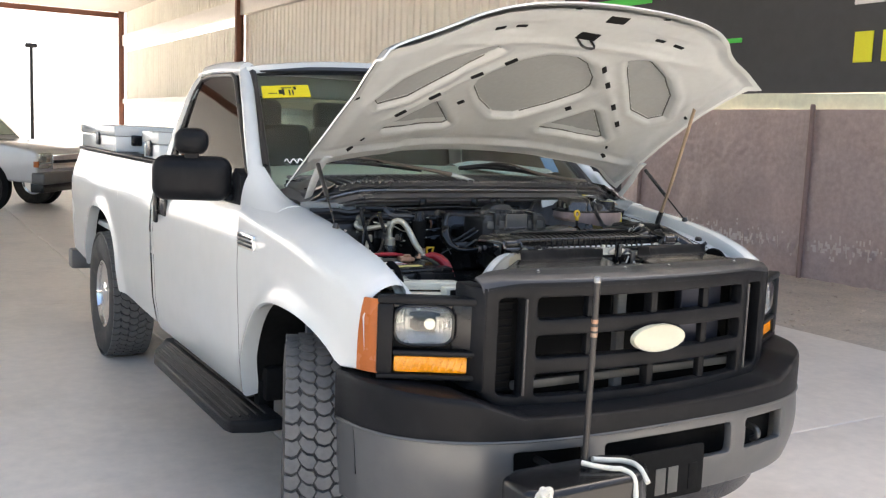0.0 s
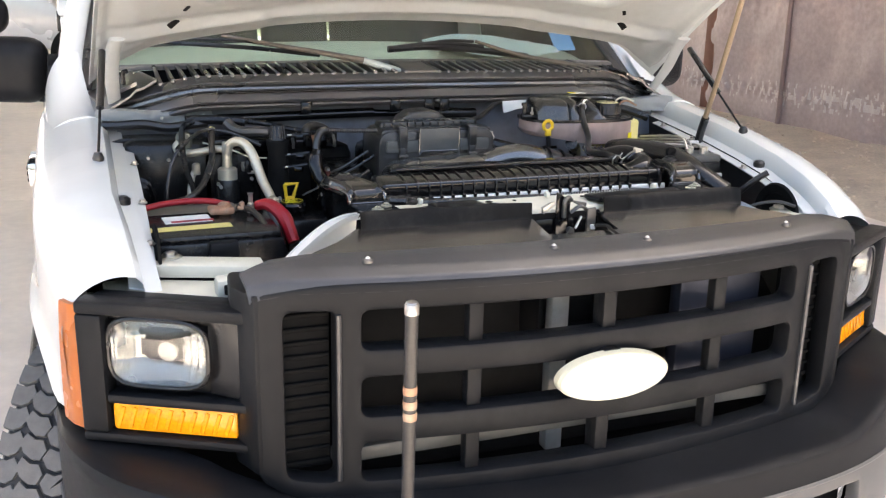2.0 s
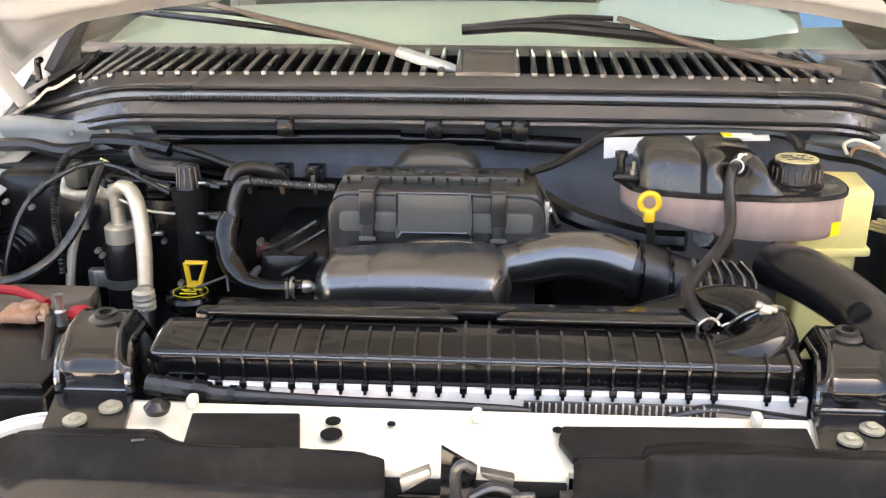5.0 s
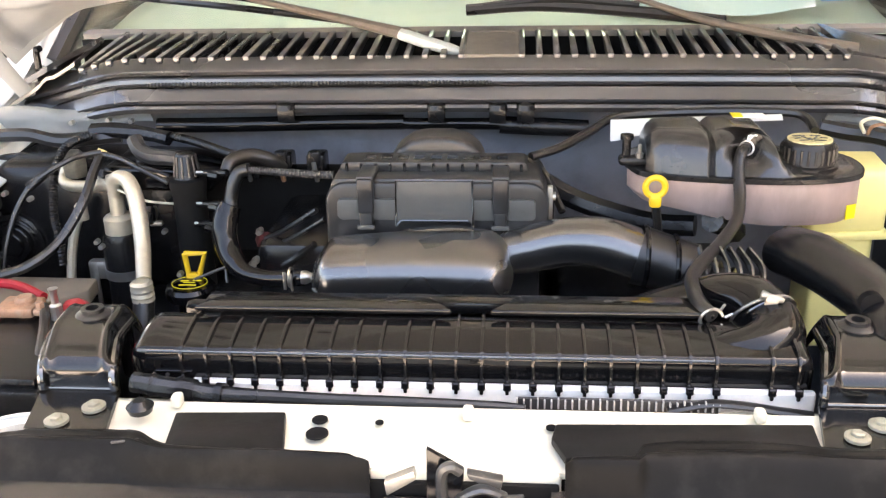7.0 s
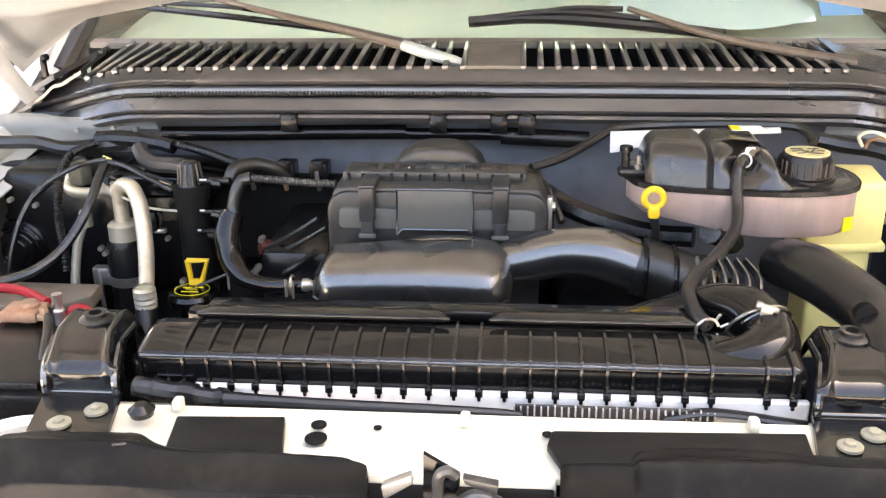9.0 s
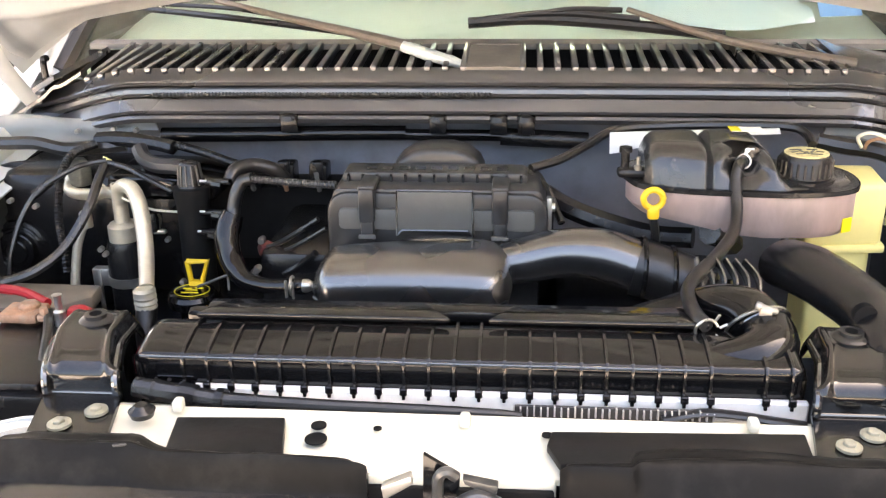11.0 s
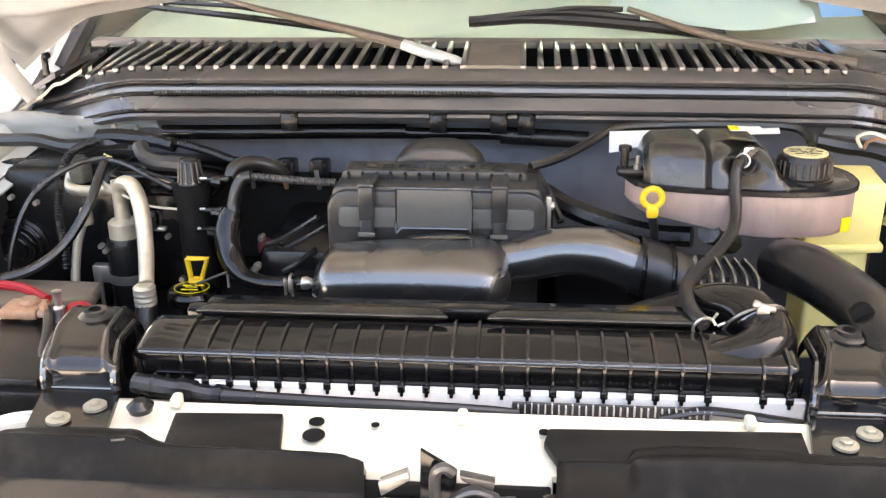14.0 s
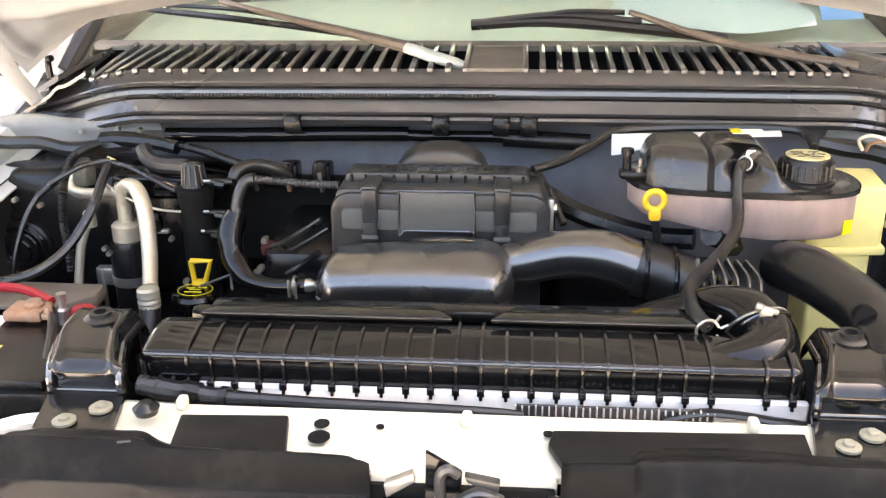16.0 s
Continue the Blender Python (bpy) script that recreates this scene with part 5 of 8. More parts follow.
def wheel(x, y, steer, parent):
    m = Matrix.Translation((x, y, TR)) @ Matrix.Rotation(radians(steer), 4, "Z") @ (Matrix.Rotation(radians(180), 4, "Z") if x > 0 else Matrix.Identity(4))
    w = part("wheel", moved(lathe([(0.16, -0.05), (0.16, 0.06)], (0, 0, 0), "x", 24), m), DARK, parent)
    part("tyre", moved(tyre_geo(), m), TYRE, w, "black all-terrain tyre")
    part("tread", moved(tread_geo(), m), TREAD, w)
    part("rim", moved(rim_geo(), m), CHROME, w, "polished steel rim")
    for k in range(8):
        a = 2 * math.pi * k / 8
        part("rim_hole", moved(lathe([(0.022, -0.056), (0.022, -0.046)], (0, 0.165 * math.cos(a), 0.165 * math.sin(a)), "x", 12), m), DARK, w)
    for k in range(8):
        a = 2 * math.pi * (k + 0.5) / 8
        part("lug_nut", moved(lathe([(0.012, -0.085), (0.01, -0.06)], (0, 0.10 * math.cos(a), 0.10 * math.sin(a)), "x", 6), m), STEEL, w)
    return w


STEER = -21.0
wheel(-0.862, F_AXLE, STEER, truck)
wheel(0.865, F_AXLE, STEER, truck)
wheel(-0.865, R_AXLE, 0, truck)
wheel(0.865, R_AXLE, 0, truck)
part("front_axle", tube([(-0.8, F_AXLE, 0.4), (0.8, F_AXLE, 0.4)], 0.05, 10, 1), DARK, truck)
part("rear_axle", tube([(-0.8, R_AXLE, 0.4), (0.8, R_AXLE, 0.4)], 0.06, 10, 1), DARK, truck)

# running boards
for flip in (False, True):
    g = bevelled(prism([(-0.88, 1.17), (-0.99, 1.17), (-1.090, 1.21), (-1.105, 1.26), (-1.105, 2.40), (-1.07, 2.52), (-0.96, 2.74), (-0.88, 2.74)], "z", 0.405, 0.458), 0.010, 3)
    rb = part("running_board", mirrored(g) if flip else g, TRIM, truck, "black ribbed running board")
    for k in range(5):
        r = box(-1.080 + 0.036 * k, -1.068 + 0.036 * k, 1.25, 2.42 + 0.06 * k, 0.455, 0.463, 0.003, 1)
        part("tread_rib", mirrored(r) if flip else r, TRIM, rb)
    for y in (1.4, 2.5):
        b = box(-0.92, -0.85, y - 0.03, y + 0.03, 0.42, 0.56, 0.006)
        part("bracket", mirrored(b) if flip else b, DARK, rb)

# towing mirrors
for flip in (False, True):
    f = (lambda g: mirrored(g)) if flip else (lambda g: g)
    mir = part("door_mirror", f(moved(box(-0.165, 0.165, -0.065, 0.065, -0.10, 0.09, 0.06, 5), pose(-1.117, 1.685, 1.394, 0, 0, -20))), TRIM, truck, "black towing mirror with a round spot mirror on top")
    part("spot_mirror", f(moved(join(box(-0.07, 0.07, -0.05, 0.05, -0.055, 0.055, 0.045, 5), box(-0.03, 0.03, -0.02, 0.02, -0.08, -0.03, 0.01)), pose(-1.125, 1.668, 1.545, 0, 0, -20))), TRIM, mir)
    part("mirror_arm", f(join(tube([(-1.04, 1.65, 1.375), (-0.98, 1.64, 1.37), (-0.935, 1.63, 1.37)], 0.026, 10, 4), bevelled(prism([(1.52, 1.285), (1.72, 1.285), (1.70, 1.33), (1.60, 1.44), (1.53, 1.41)], "x", -0.962, -0.915), 0.006), tube([(-1.04, 1.66, 1.325), (-0.98, 1.64, 1.31), (-0.94, 1.63, 1.315)], 0.016, 8, 4))), TRIM, mir)
part("roof_antenna", box(-0.3, -0.27, 2.2, 2.28, 1.93, 1.955, 0.006), PLASTIC, truck)

# ---- engine bay ----
# firewall, aprons, floor
part("firewall", join(sheet(lambda u, v: (u * 0.80, 1.165 - 0.02 * math.sin(v * 3) + 0.01 * noise.noise(Vector((u * 4, v * 3, 0))), 0.70 + 0.63 * v), span(-1, 1, 30), span(0, 1, 14), (0, 0.02, 0))), FIREWALL, truck, "blue-grey painted firewall")
part("bay_floor", box(-0.80, 0.80, 0.30, 1.16, 0.62, 0.66, 0.005), DARK, truck)
for flip in (False, True):
    f = mirrored if flip else (lambda g: g)
    part("inner_wing", f(sheet(lambda u, v: (-0.79 + 0.06 * (1 - v) - 0.03 * math.sin(v * 3.1), 0.40 + 0.78 * u, 0.72 + (fender_top(0.40 + 0.78 * u) - 0.05 - 0.72) * v), span(0, 1, 24), span(0, 1, 10), (-0.006, 0, 0))), SPLASH, truck, "dark dusty inner wing splash shield")
    part("wing_flange", f(sheet(lambda u, v: (-0.825 + 0.055 * v, 0.36 + 0.74 * u, fender_top(0.36 + 0.74 * u) - 0.047 - 0.012 * v), span(0, 1, 24), span(0, 1, 4), (0, 0, -0.003))), WHITE, truck)
    for y in (0.48, 0.66, 0.9, 1.05):
        part("wing_bolt", f(bolt((-0.775, y, fender_top(y) - 0.056), 0.010, 0.009)), STEEL, truck)
    ga, gb, gc, gd = [Vector(q) for q in ((-0.849, 1.125, 1.332), (-0.568, 1.130, 1.334), (-0.560, 1.125, 1.308), (-0.857, 1.120, 1.279))]
    part("wing_gusset", f(sheet(lambda u, v: ga.lerp(gb, u).lerp(gd.lerp(gc, u), v) + Vector((0, 0.006 * noise.noise(Vector((u * 6, v * 3, 2))) - 0.008 * math.exp(-((u - 0.62) / 0.10) ** 2), 0.004 * math.sin(u * 9))), span(0, 1, 30), span(0, 1, 8), (0, 0.004, 0))), GUSSET, truck, "pale painted firewall corner panel")
    # headlamp carrier: two cream pressed steel ledges
    part("lamp_carrier", f(bevelled(join(prism([(-0.86, 0.36), (-0.60, 0.26), (-0.585, 0.30), (-0.62, 0.37), (-0.83, 0.45), (-0.87, 0.44)], "z", 1.075, 1.095), prism([(-0.81, 0.43), (-0.60, 0.36), (-0.57, 0.385), (-0.57, 0.42), (-0.80, 0.50)], "z", 1.10, 1.125)), 0.004)), CREAM, truck, "cream painted steel headlamp carrier")
    part("carrier_block", f(box(-0.675, -0.615, 0.285, 0.33, 1.085, 1.125, 0.008)), CREAM, truck)
    part("carrier_hole", f(box(-0.662, -0.640, 0.280, 0.29, 1.098, 1.116, 0.001, 1)), DARK, truck)
    part("carrier_bolt", f(bolt((-0.74, 0.465, 1.125), 0.022, 0.012)), STEEL, truck)
    part("lamp_top_cover", f(bevelled(prism([(-0.93, 0.32), (-0.62, 0.155), (-0.60, 0.24), (-0.66, 0.31), (-0.86, 0.42), (-0.92, 0.42)], "z", 1.07, 1.085), 0.004)), PLASTIC, truck)
    def support_line(u, d):
        """Curved top line of the arm from the lamp carrier up to the radiator support; d widens it forwards."""
        k = math.sin(u * math.pi / 2)
        w = d * (0.25 + 0.75 * math.sin(math.pi * min(1, 0.15 + 0.75 * u)))
        return (-0.572 + 0.177 * u + 0.35 * w, 0.246 + 0.084 * k - 0.75 * w, 1.150 + 0.073 * k + 0.10 * w)
    part("support_edge", f(sheet(lambda u, v: support_line(u, 0.028 * v), span(0, 1, 24), span(0, 1, 5), (0.0, 0.004, -0.012))), WHITE, truck, "white curved edge of the radiator support")
    part("support_web", f(sheet(lambda u, v: tuple(Vector(support_line(u, 0.0)) + Vector((-0.004 * v, 0.006 + 0.004 * v, -0.06 * v))), span(0, 1, 24), span(0, 1, 4), (0.0, 0.004, 0.0))), WHITE, truck)

# radiator support plate with holes and black pads
part("support_plate", join(sheet(lambda u, v: (-0.37 + 0.74 * u, 0.266 + 0.094 * v, 1.222 + 0.004 * v), span(0, 1, 30), span(0, 1, 6), (0, 0, -0.006)), box(-0.062, 0.102, 0.262, 0.268, 1.17, 1.222, 0.003), box(-0.37, 0.37, 0.386, 0.392, 1.17, 1.210, 0.002)), CREAM, truck, "cream painted radiator support plate")
for c, r in (((-0.118, 0.329, 1.229), 0.0075), ((-0.116, 0.306, 1.229), 0.0105), ((-0.062, 0.327, 1.229), 0.004), ((0.095, 0.325, 1.229), 0.005)):
    part("hole", lathe([(r, 0), (r, 0.0012), (r * 0.9, 0.0014)], (c[0], c[1], 1.2285), "z", 16), DARK, truck)
PADM = mat("black_rubber_pad", (0.011, 0.011, 0.011), 0.4, spec=0.14, vary=0.25, scale=14.0, bump=0.1, bump_scale=120, dirt=(0.06, 0.056, 0.05), dirt_amount=0.3, dirt_scale=12.0)
part("foam_pad", bevelled(prism([(-0.253, 0.326, 1.240)[:2], (-0.150, 0.331, 1.240)[:2], (-0.138, 0.269, 1.240)[:2], (-0.244, 0.264, 1.240)[:2]], "z", 1.226, 1.236), 0.002), PADM, truck)
part("foam_pad", bevelled(prism([(0.099, 0.324, 1.240)[:2], (0.327, 0.333, 1.240)[:2], (0.324, 0.290, 1.240)[:2], (0.105, 0.271, 1.240)[:2], (0.094, 0.301, 1.240)[:2]], "z", 1.226, 1.2345), 0.002), PADM, truck)
part("rubber_plug", lathe([(0.011, 0), (0.013, 0.006), (0.006, 0.012)], (-0.286, 0.325, 1.236), "z", 14), PLASTIC, truck)
for c in ((-0.260, 0.350, 1.236), (0.019, 0.339, 1.236), (0.284, 0.346, 1.236)):
    part("retainer_clip", box(c[0] - 0.005, c[0] + 0.005, c[1] - 0.007, c[1] + 0.007, 1.228, 1.240, 0.003), CREAM, truck)
part("front_loom", tube([(-0.317, 0.385, 1.232), (-0.285, 0.382, 1.229), (-0.262, 0.380, 1.227), (-0.230, 0.378, 1.224), (-0.182, 0.376, 1.224), (-0.109, 0.374, 1.223), (-0.031, 0.372, 1.223), (0.045, 0.370, 1.222), (0.072, 0.368, 1.222)], 0.0065, 10, 6, True, [0.0105, 0.011, 0.0105, 0.0095, 0.007, 0.0065, 0.006, 0.0055, 0.004]), RUBBER, truck)
for a, b in (((-0.299, 0.384, 1.230), (-0.294, 0.384, 1.229)), ((-0.269, 0.381, 1.228), (-0.253, 0.380, 1.226)), ((-0.231, 0.378, 1.224), (-0.223, 0.377, 1.224))):
    part("tape_wrap", tube([a, b], 0.0122, 10, 1), PLASTIC, truck)
fin0, fin1 = (0.064, 0.378, 1.227), (0.256, 0.378, 1.222)
part("fin_backing", box(fin0[0], fin1[0], 0.383, 0.386, fin0[2] - 0.018, fin0[2] - 0.002, 0.001, 1), SPLASH, truck)
for k in range(30):
    x = fin0[0] + (fin1[0] - fin0[0]) * k / 29
    part("condenser_fin", box(x - 0.0008, x + 0.0008, 0.379, 0.3835, fin0[2] - 0.012, fin0[2] - (0.003 if k % 3 else 0.001), 0.0003, 1), FINM, truck)
part("fin_cover", tube([(0.207, 0.380, 1.216), (0.244, 0.384, 1.222), (0.276, 0.384, 1.221), (0.312, 0.382, 1.217), (0.343, 0.380, 1.214)], 0.006, 8, 4, True, None, 0.6), RUBBER, truck)

# latch in the notch
part("latch_recess", join(box(-0.064, 0.097, 0.15, 0.262, 0.96, 0.975, 0.002), box(-0.072, -0.062, 0.175, 0.265, 0.97, 1.190, 0.002), box(0.095, 0.105, 0.175, 0.265, 0.97, 1.190, 0.002), box(-0.07, 0.10, 0.256, 0.262, 0.97, 1.215, 0.002)), DARK, truck)
latch = part("hood_latch", join(prism([(-0.010, 0.240, 1.262)[::2], (0.021, 0.240, 1.242)[::2], (0.015, 0.240, 1.166)[::2], (-0.012, 0.240, 1.165)[::2]], "y", 0.238, 0.244, 0.0015),
                                box(-0.05, 0.09, 0.248, 0.254, 1.11, 1.205, 0.002)), GLOSS, truck, "black steel hood latch")
part("latch_plate", prism([(-0.045, 0.236, 1.233)[::2], (-0.020, 0.236, 1.245)[::2], (-0.018, 0.236, 1.237)[::2], (-0.043, 0.236, 1.220)[::2]], "y", 0.230, 0.240, 0.001), STEEL, latch)
part("latch_plate", prism([(0.023, 0.236, 1.244)[::2], (0.053, 0.236, 1.238)[::2], (0.050, 0.236, 1.226)[::2], (0.025, 0.236, 1.239)[::2]], "y", 0.230, 0.240, 0.001), BLACKSTEEL, latch)
part("latch_hook", tube([(0.003, 0.232, 1.211), (0.003, 0.230, 1.243), (0.010, 0.230, 1.251), (0.018, 0.232, 1.245)], 0.005, 8, 5), BLACKSTEEL, latch)
part("latch_lever", tube([(0.016, 0.228, 1.221), (0.035, 0.226, 1.233), (0.055, 0.230, 1.223)], 0.006, 8, 4, True, None, 0.6), BLACKSTEEL, latch)
part("latch_spring", tube([(0.021, 0.215, 1.191), (0.036, 0.220, 1.214)], 0.0028, 6, 1), STEEL, latch)
part("latch_pivot", lathe([(0.007, -0.006), (0.007, 0.004), (0.004, 0.006)], (0.009, 0.215, 1.188), "y", 16), BLACKSTEEL, latch)
part("cable_bracket", prism([(0.050, 0.228, 1.228)[::2], (0.070, 0.228, 1.230)[::2], (0.070, 0.228, 1.176)[::2], (0.050, 0.228, 1.174)[::2]], "y", 0.220, 0.226, 0.0015), BLACKSTEEL, latch)
part("bracket_tab", box(*[v for c in zip((0.056, 0.214, 1.186), (0.066, 0.219, 1.196)) for v in sorted(c)], 0.001), FIN, latch)
part("release_cable", tube([(0.066, 0.215, 1.194), (0.069, 0.176, 1.203), (0.069, 0.158, 1.199), (0.068, 0.132, 1.197)], 0.0032, 8, 6), RUBBER, latch)

# radiator with ribbed black top tank
def tank_body():
    """Top tank: upright front, round shoulder, crowned top, domed ends."""
    prof = [(0.406, 1.196), (0.4035, 1.225), (0.4015, 1.248)]
    prof += [(0.4105 - 0.009 * math.cos(a), 1.2535 + 0.009 * math.sin(a)) for a in span(0.1, 1.35, 7)]
    prof += [(0.425, 1.2655), (0.440, 1.2682), (0.455, 1.2690), (0.470, 1.2675), (0.482, 1.262), (0.486, 1.245), (0.486, 1.19)]
    xs = [-0.326, -0.3255, -0.3235, -0.319, -0.312] + span(-0.30, 0.335, 12) + [0.341, 0.346, 0.348]
    def shrink(x):
        d = min(x + 0.326, 0.348 - x)
        return 1.0 if d > 0.014 else 0.80 + 0.20 * math.sqrt(max(0.0, 1 - ((0.014 - d) / 0.014) ** 2))
    vs = [(x, 0.445 + (y - 0.445) * shrink(x), 1.20 + (z - 1.20) * shrink(x)) for x in xs for y, z in prof]
    m = len(prof)
    fs = [(i * m + j, (i + 1) * m + j, (i + 1) * m + j + 1, i * m + j + 1) for i in range(len(xs) - 1) for j in range(m - 1)]
    return vs, fs + [tuple(range(m)), tuple(reversed(range((len(xs) - 1) * m, len(xs) * m)))]


radiator = part("radiator", tank_body(), GLOSS, truck, "radiator with a ribbed glossy black top tank")
part("crimp_strip", box(-0.262, 0.349, 0.395, 0.404, 1.205, 1.229, 0.002, 1), FIN, radiator, "bright aluminium crimped header edge")
rib_prof = [(0.3925, 1.221), (0.3935, 1.231), (0.399, 1.233), (0.3978, 1.250), (0.3995, 1.2575), (0.404, 1.2630), (0.411, 1.2660), (0.425, 1.2690), (0.44, 1.2715), (0.455, 1.2722), (0.470, 1.2708), (0.478, 1.269), (0.478, 1.255), (0.44, 1.255), (0.41, 1.240), (0.41, 1.221)]
rib_ob = None
RIBS = [-0.2715 + 0.02505 * k for k in range(22)] + [0.307, 0.332]
for x in RIBS:
    if rib_ob is None:
        rib_ob = part("rib", prism(rib_prof, "x", -0.0018, 0.0018, 0.0009, 2), MOUNTM, radiator)
        rib_ob.location.x = x
    else:
        o = new("rib", rib_ob.data)
        o.parent, o.location.x = radiator, x
for x in RIBS:
    part("crimp_tab", box(x - 0.0038, x + 0.0038, 0.3915, 0.396, 1.2255, 1.234, 0.0012, 1), GLOSS, radiator)
# thin extra-glossy tube added to draw the highlight along the tank shoulder
part("shoulder_highlight", tube([(-0.316, 0.4022, 1.2585), (0.252, 0.4022, 1.2585)], 0.0016, 8, 1), SHINE, radiator)
part("moulded_mark", box(-0.300, -0.262, 0.4000, 0.4030, 1.2355, 1.2372, 0.0006, 1), GLOSS, radiator)
for x in (-0.302, -0.288):
    part("mould_nub", lathe([(0.0018, 0.0), (0.0018, 0.003)], (x, 0.400, 1.232), "y", 8), FADED, radiator)
part("outlet_neck", tube([(0.246, 0.437, 1.246), (0.275, 0.437, 1.249), (0.303, 0.441, 1.253), (0.320, 0.454, 1.257), (0.324, 0.474, 1.261), (0.320, 0.492, 1.266)], 0.024, 22, 8, True, [0.018, 0.022, 0.0275, 0.030, 0.0295, 0.029]), GLOSS, radiator)
part("neck_lip", ring((0.3205, 0.488, 1.265), (-0.25, 0.75, 0.45), 0.030, 0.0022), SHINE, radiator)
part("lower_core", box(-0.30, 0.34, 0.41, 0.47, 0.72, 1.196, 0.004), DARK, radiator)


def shroud_top(x0, x1, y0, y1, z):
    return bevelled(prism([(x0, y0), (x1, y0), (x1 - 0.03, y1), (x0 + 0.03, y1)], "z", z, z + 0.007), 0.002)


shroud = part("fan_shroud", join(shroud_top(-0.275, -0.004, 0.462, 0.50, 1.273), shroud_top(0.036, 0.262, 0.462, 0.50, 1.273), box(-0.275, 0.262, 0.495, 0.52, 1.258, 1.272, 0.004), box(-0.31, 0.34, 0.52, 0.54, 0.75, 1.255, 0.01)), GLOSS, truck, "black plastic fan shroud")

# radiator mounts
def mount(x0, x1, taper):
    prof = [(0.300, 1.2305), (0.364, 1.232), (0.3685, 1.2335), (0.3695, 1.244), (0.3715, 1.2535), (0.378, 1.261), (0.390, 1.266), (0.413, 1.2685), (0.44, 1.269), (0.485, 1.267), (0.500, 1.258), (0.505, 1.235)]
    prof = smooth_path([(0, *p) for p in prof], 4)
    def fn(u, v):
        p = prof[int(round(v * (len(prof) - 1)))]
        grow = ramp(p.y, (0.300, -taper * 0.55), (0.369, 0.0), (0.44, taper * 0.8), (0.5, taper))
        bulge = 0.004 * math.exp(-((u - 0.12) / 0.06) ** 2) + 0.004 * math.exp(-((u - 0.88) / 0.06) ** 2) if p.y > 0.37 else 0
        edge = 0.018 * (max(0, abs(u - 0.5) - 0.34) / 0.16) ** 1.6 * ease(0.372, 0.39, p.y)
        return (x0 + grow + (x1 - x0) * u, p.y - bulge * 0.7, p.z + bulge * 0.7 - edge)
    return sheet(fn, span(0, 1, 33), span(0, 1, len(prof)), (0, 0.004, -0.004))


for s, x0, x1 in ((-1, -0.404, -0.326), (1, 0.343, 0.421)):
    mo = part("radiator_mount", mount(x0, x1, -0.028 if s < 0 else 0.026), MOUNTM, truck, "glossy black steel radiator mount", sharp=75)
    tp = -0.028 if s < 0 else 0.026
    # rolled edges and bend carry extra-glossy tubes, added to draw highlight lines
    for xe in (x0 + 0.003, x1 - 0.003):
        bead = [(xe + ramp(y, (0.300, -tp * 0.55), (0.369, 0.0), (0.44, tp * 0.8), (0.5, tp)), y - 0.001, z) for y, z in ((0.3665, 1.234), (0.367, 1.242), (0.371, 1.250), (0.384, 1.2555), (0.413, 1.257), (0.44, 1.2545), (0.485, 1.251))]
        part("rolled_edge", tube(bead, 0.0042, 8, 4), SHINE, mo)
    part("crease_highlight", tube([(x0, 0.3685, 1.2335), (x1, 0.3685, 1.2335)], 0.0018, 8, 1), SHINE, mo)
    cx = -0.386 if s < 0 else 0.402
    part("grommet", lathe([(0.019, 0), (0.02, 0.004), (0.016, 0.008), (0.012, 0.009), (0.012, 0.013), (0.007, 0.013), (0.007, 0.006)], (cx, 0.462, 1.263), "z", 24), RUBBER, mo)
for c in ((-0.336, 0.335, 1.234), (-0.361, 0.310, 1.234), (0.360, 0.315, 1.234), (0.387, 0.335, 1.234)):
    part("mount_bolt", join(lathe([(0.0112, -0.002), (0.0112, 0.0008), (0.0070, 0.0018)], c, "z", 20), lathe([(0.0062, 0.001), (0.0062, 0.0045), (0.0046, 0.0055)], c, "z", 6)), mat("zinc_bolt", (0.34, 0.33, 0.26), 0.45, 0.4, vary=0.2, scale=60) if "zinc_bolt" not in bpy.data.materials else bpy.data.materials["zinc_bolt"], truck)

# upper radiator hose with clamp, overflow hose
part("upper_hose", tube([(0.319, 0.483, 1.262), (0.310, 0.508, 1.268), (0.285, 0.537, 1.260), (0.245, 0.565, 1.236), (0.19, 0.585, 1.208), (0.12, 0.605, 1.185), (0.05, 0.64, 1.15)], 0.029, 18, 8, True, [0.030, 0.031, 0.030, 0.028, 0.027, 0.027, 0.027]), GLOSS, truck, "black upper radiator hose")
cl = part("hose_clamp", ring((0.316, 0.494, 1.2665), (-0.25, 0.75, 0.55), 0.0325, 0.0030, 0.6), CLAMPM, truck, "worm-drive hose clamp")
part("clamp_screw", moved(lathe([(0.0036, -0.013), (0.0044, -0.012), (0.0044, -0.007), (0.0034, -0.006), (0.0034, 0.008), (0.002, 0.010)], (0, 0, 0), "x", 12), pose(0.320, 0.470, 1.2945, 0, 12, -14)), CLAMPM, cl)
part("screw_housing", moved(box(-0.007, 0.006, -0.0045, 0.0045, -0.007, 0.0035, 0.0018), pose(0.319, 0.471, 1.292, 0, 12, -14)), CLAMPM, cl)
for k in range(6):
    a, b = Vector((0.281, 0.660, 1.272)), Vector((0.286, 0.620, 1.244))
    part("shroud_fin", tube([a + Vector((0.0125 * k, 0.004 * k, -0.002 * k)), (a + b) / 2 + Vector((0.0145 * k, 0.002 * k, -0.002 * k)), b + Vector((0.0125 * k, 0, -0.004 * k))], 0.0028, 6, 4, True, None, 2.0), SATIN, truck)
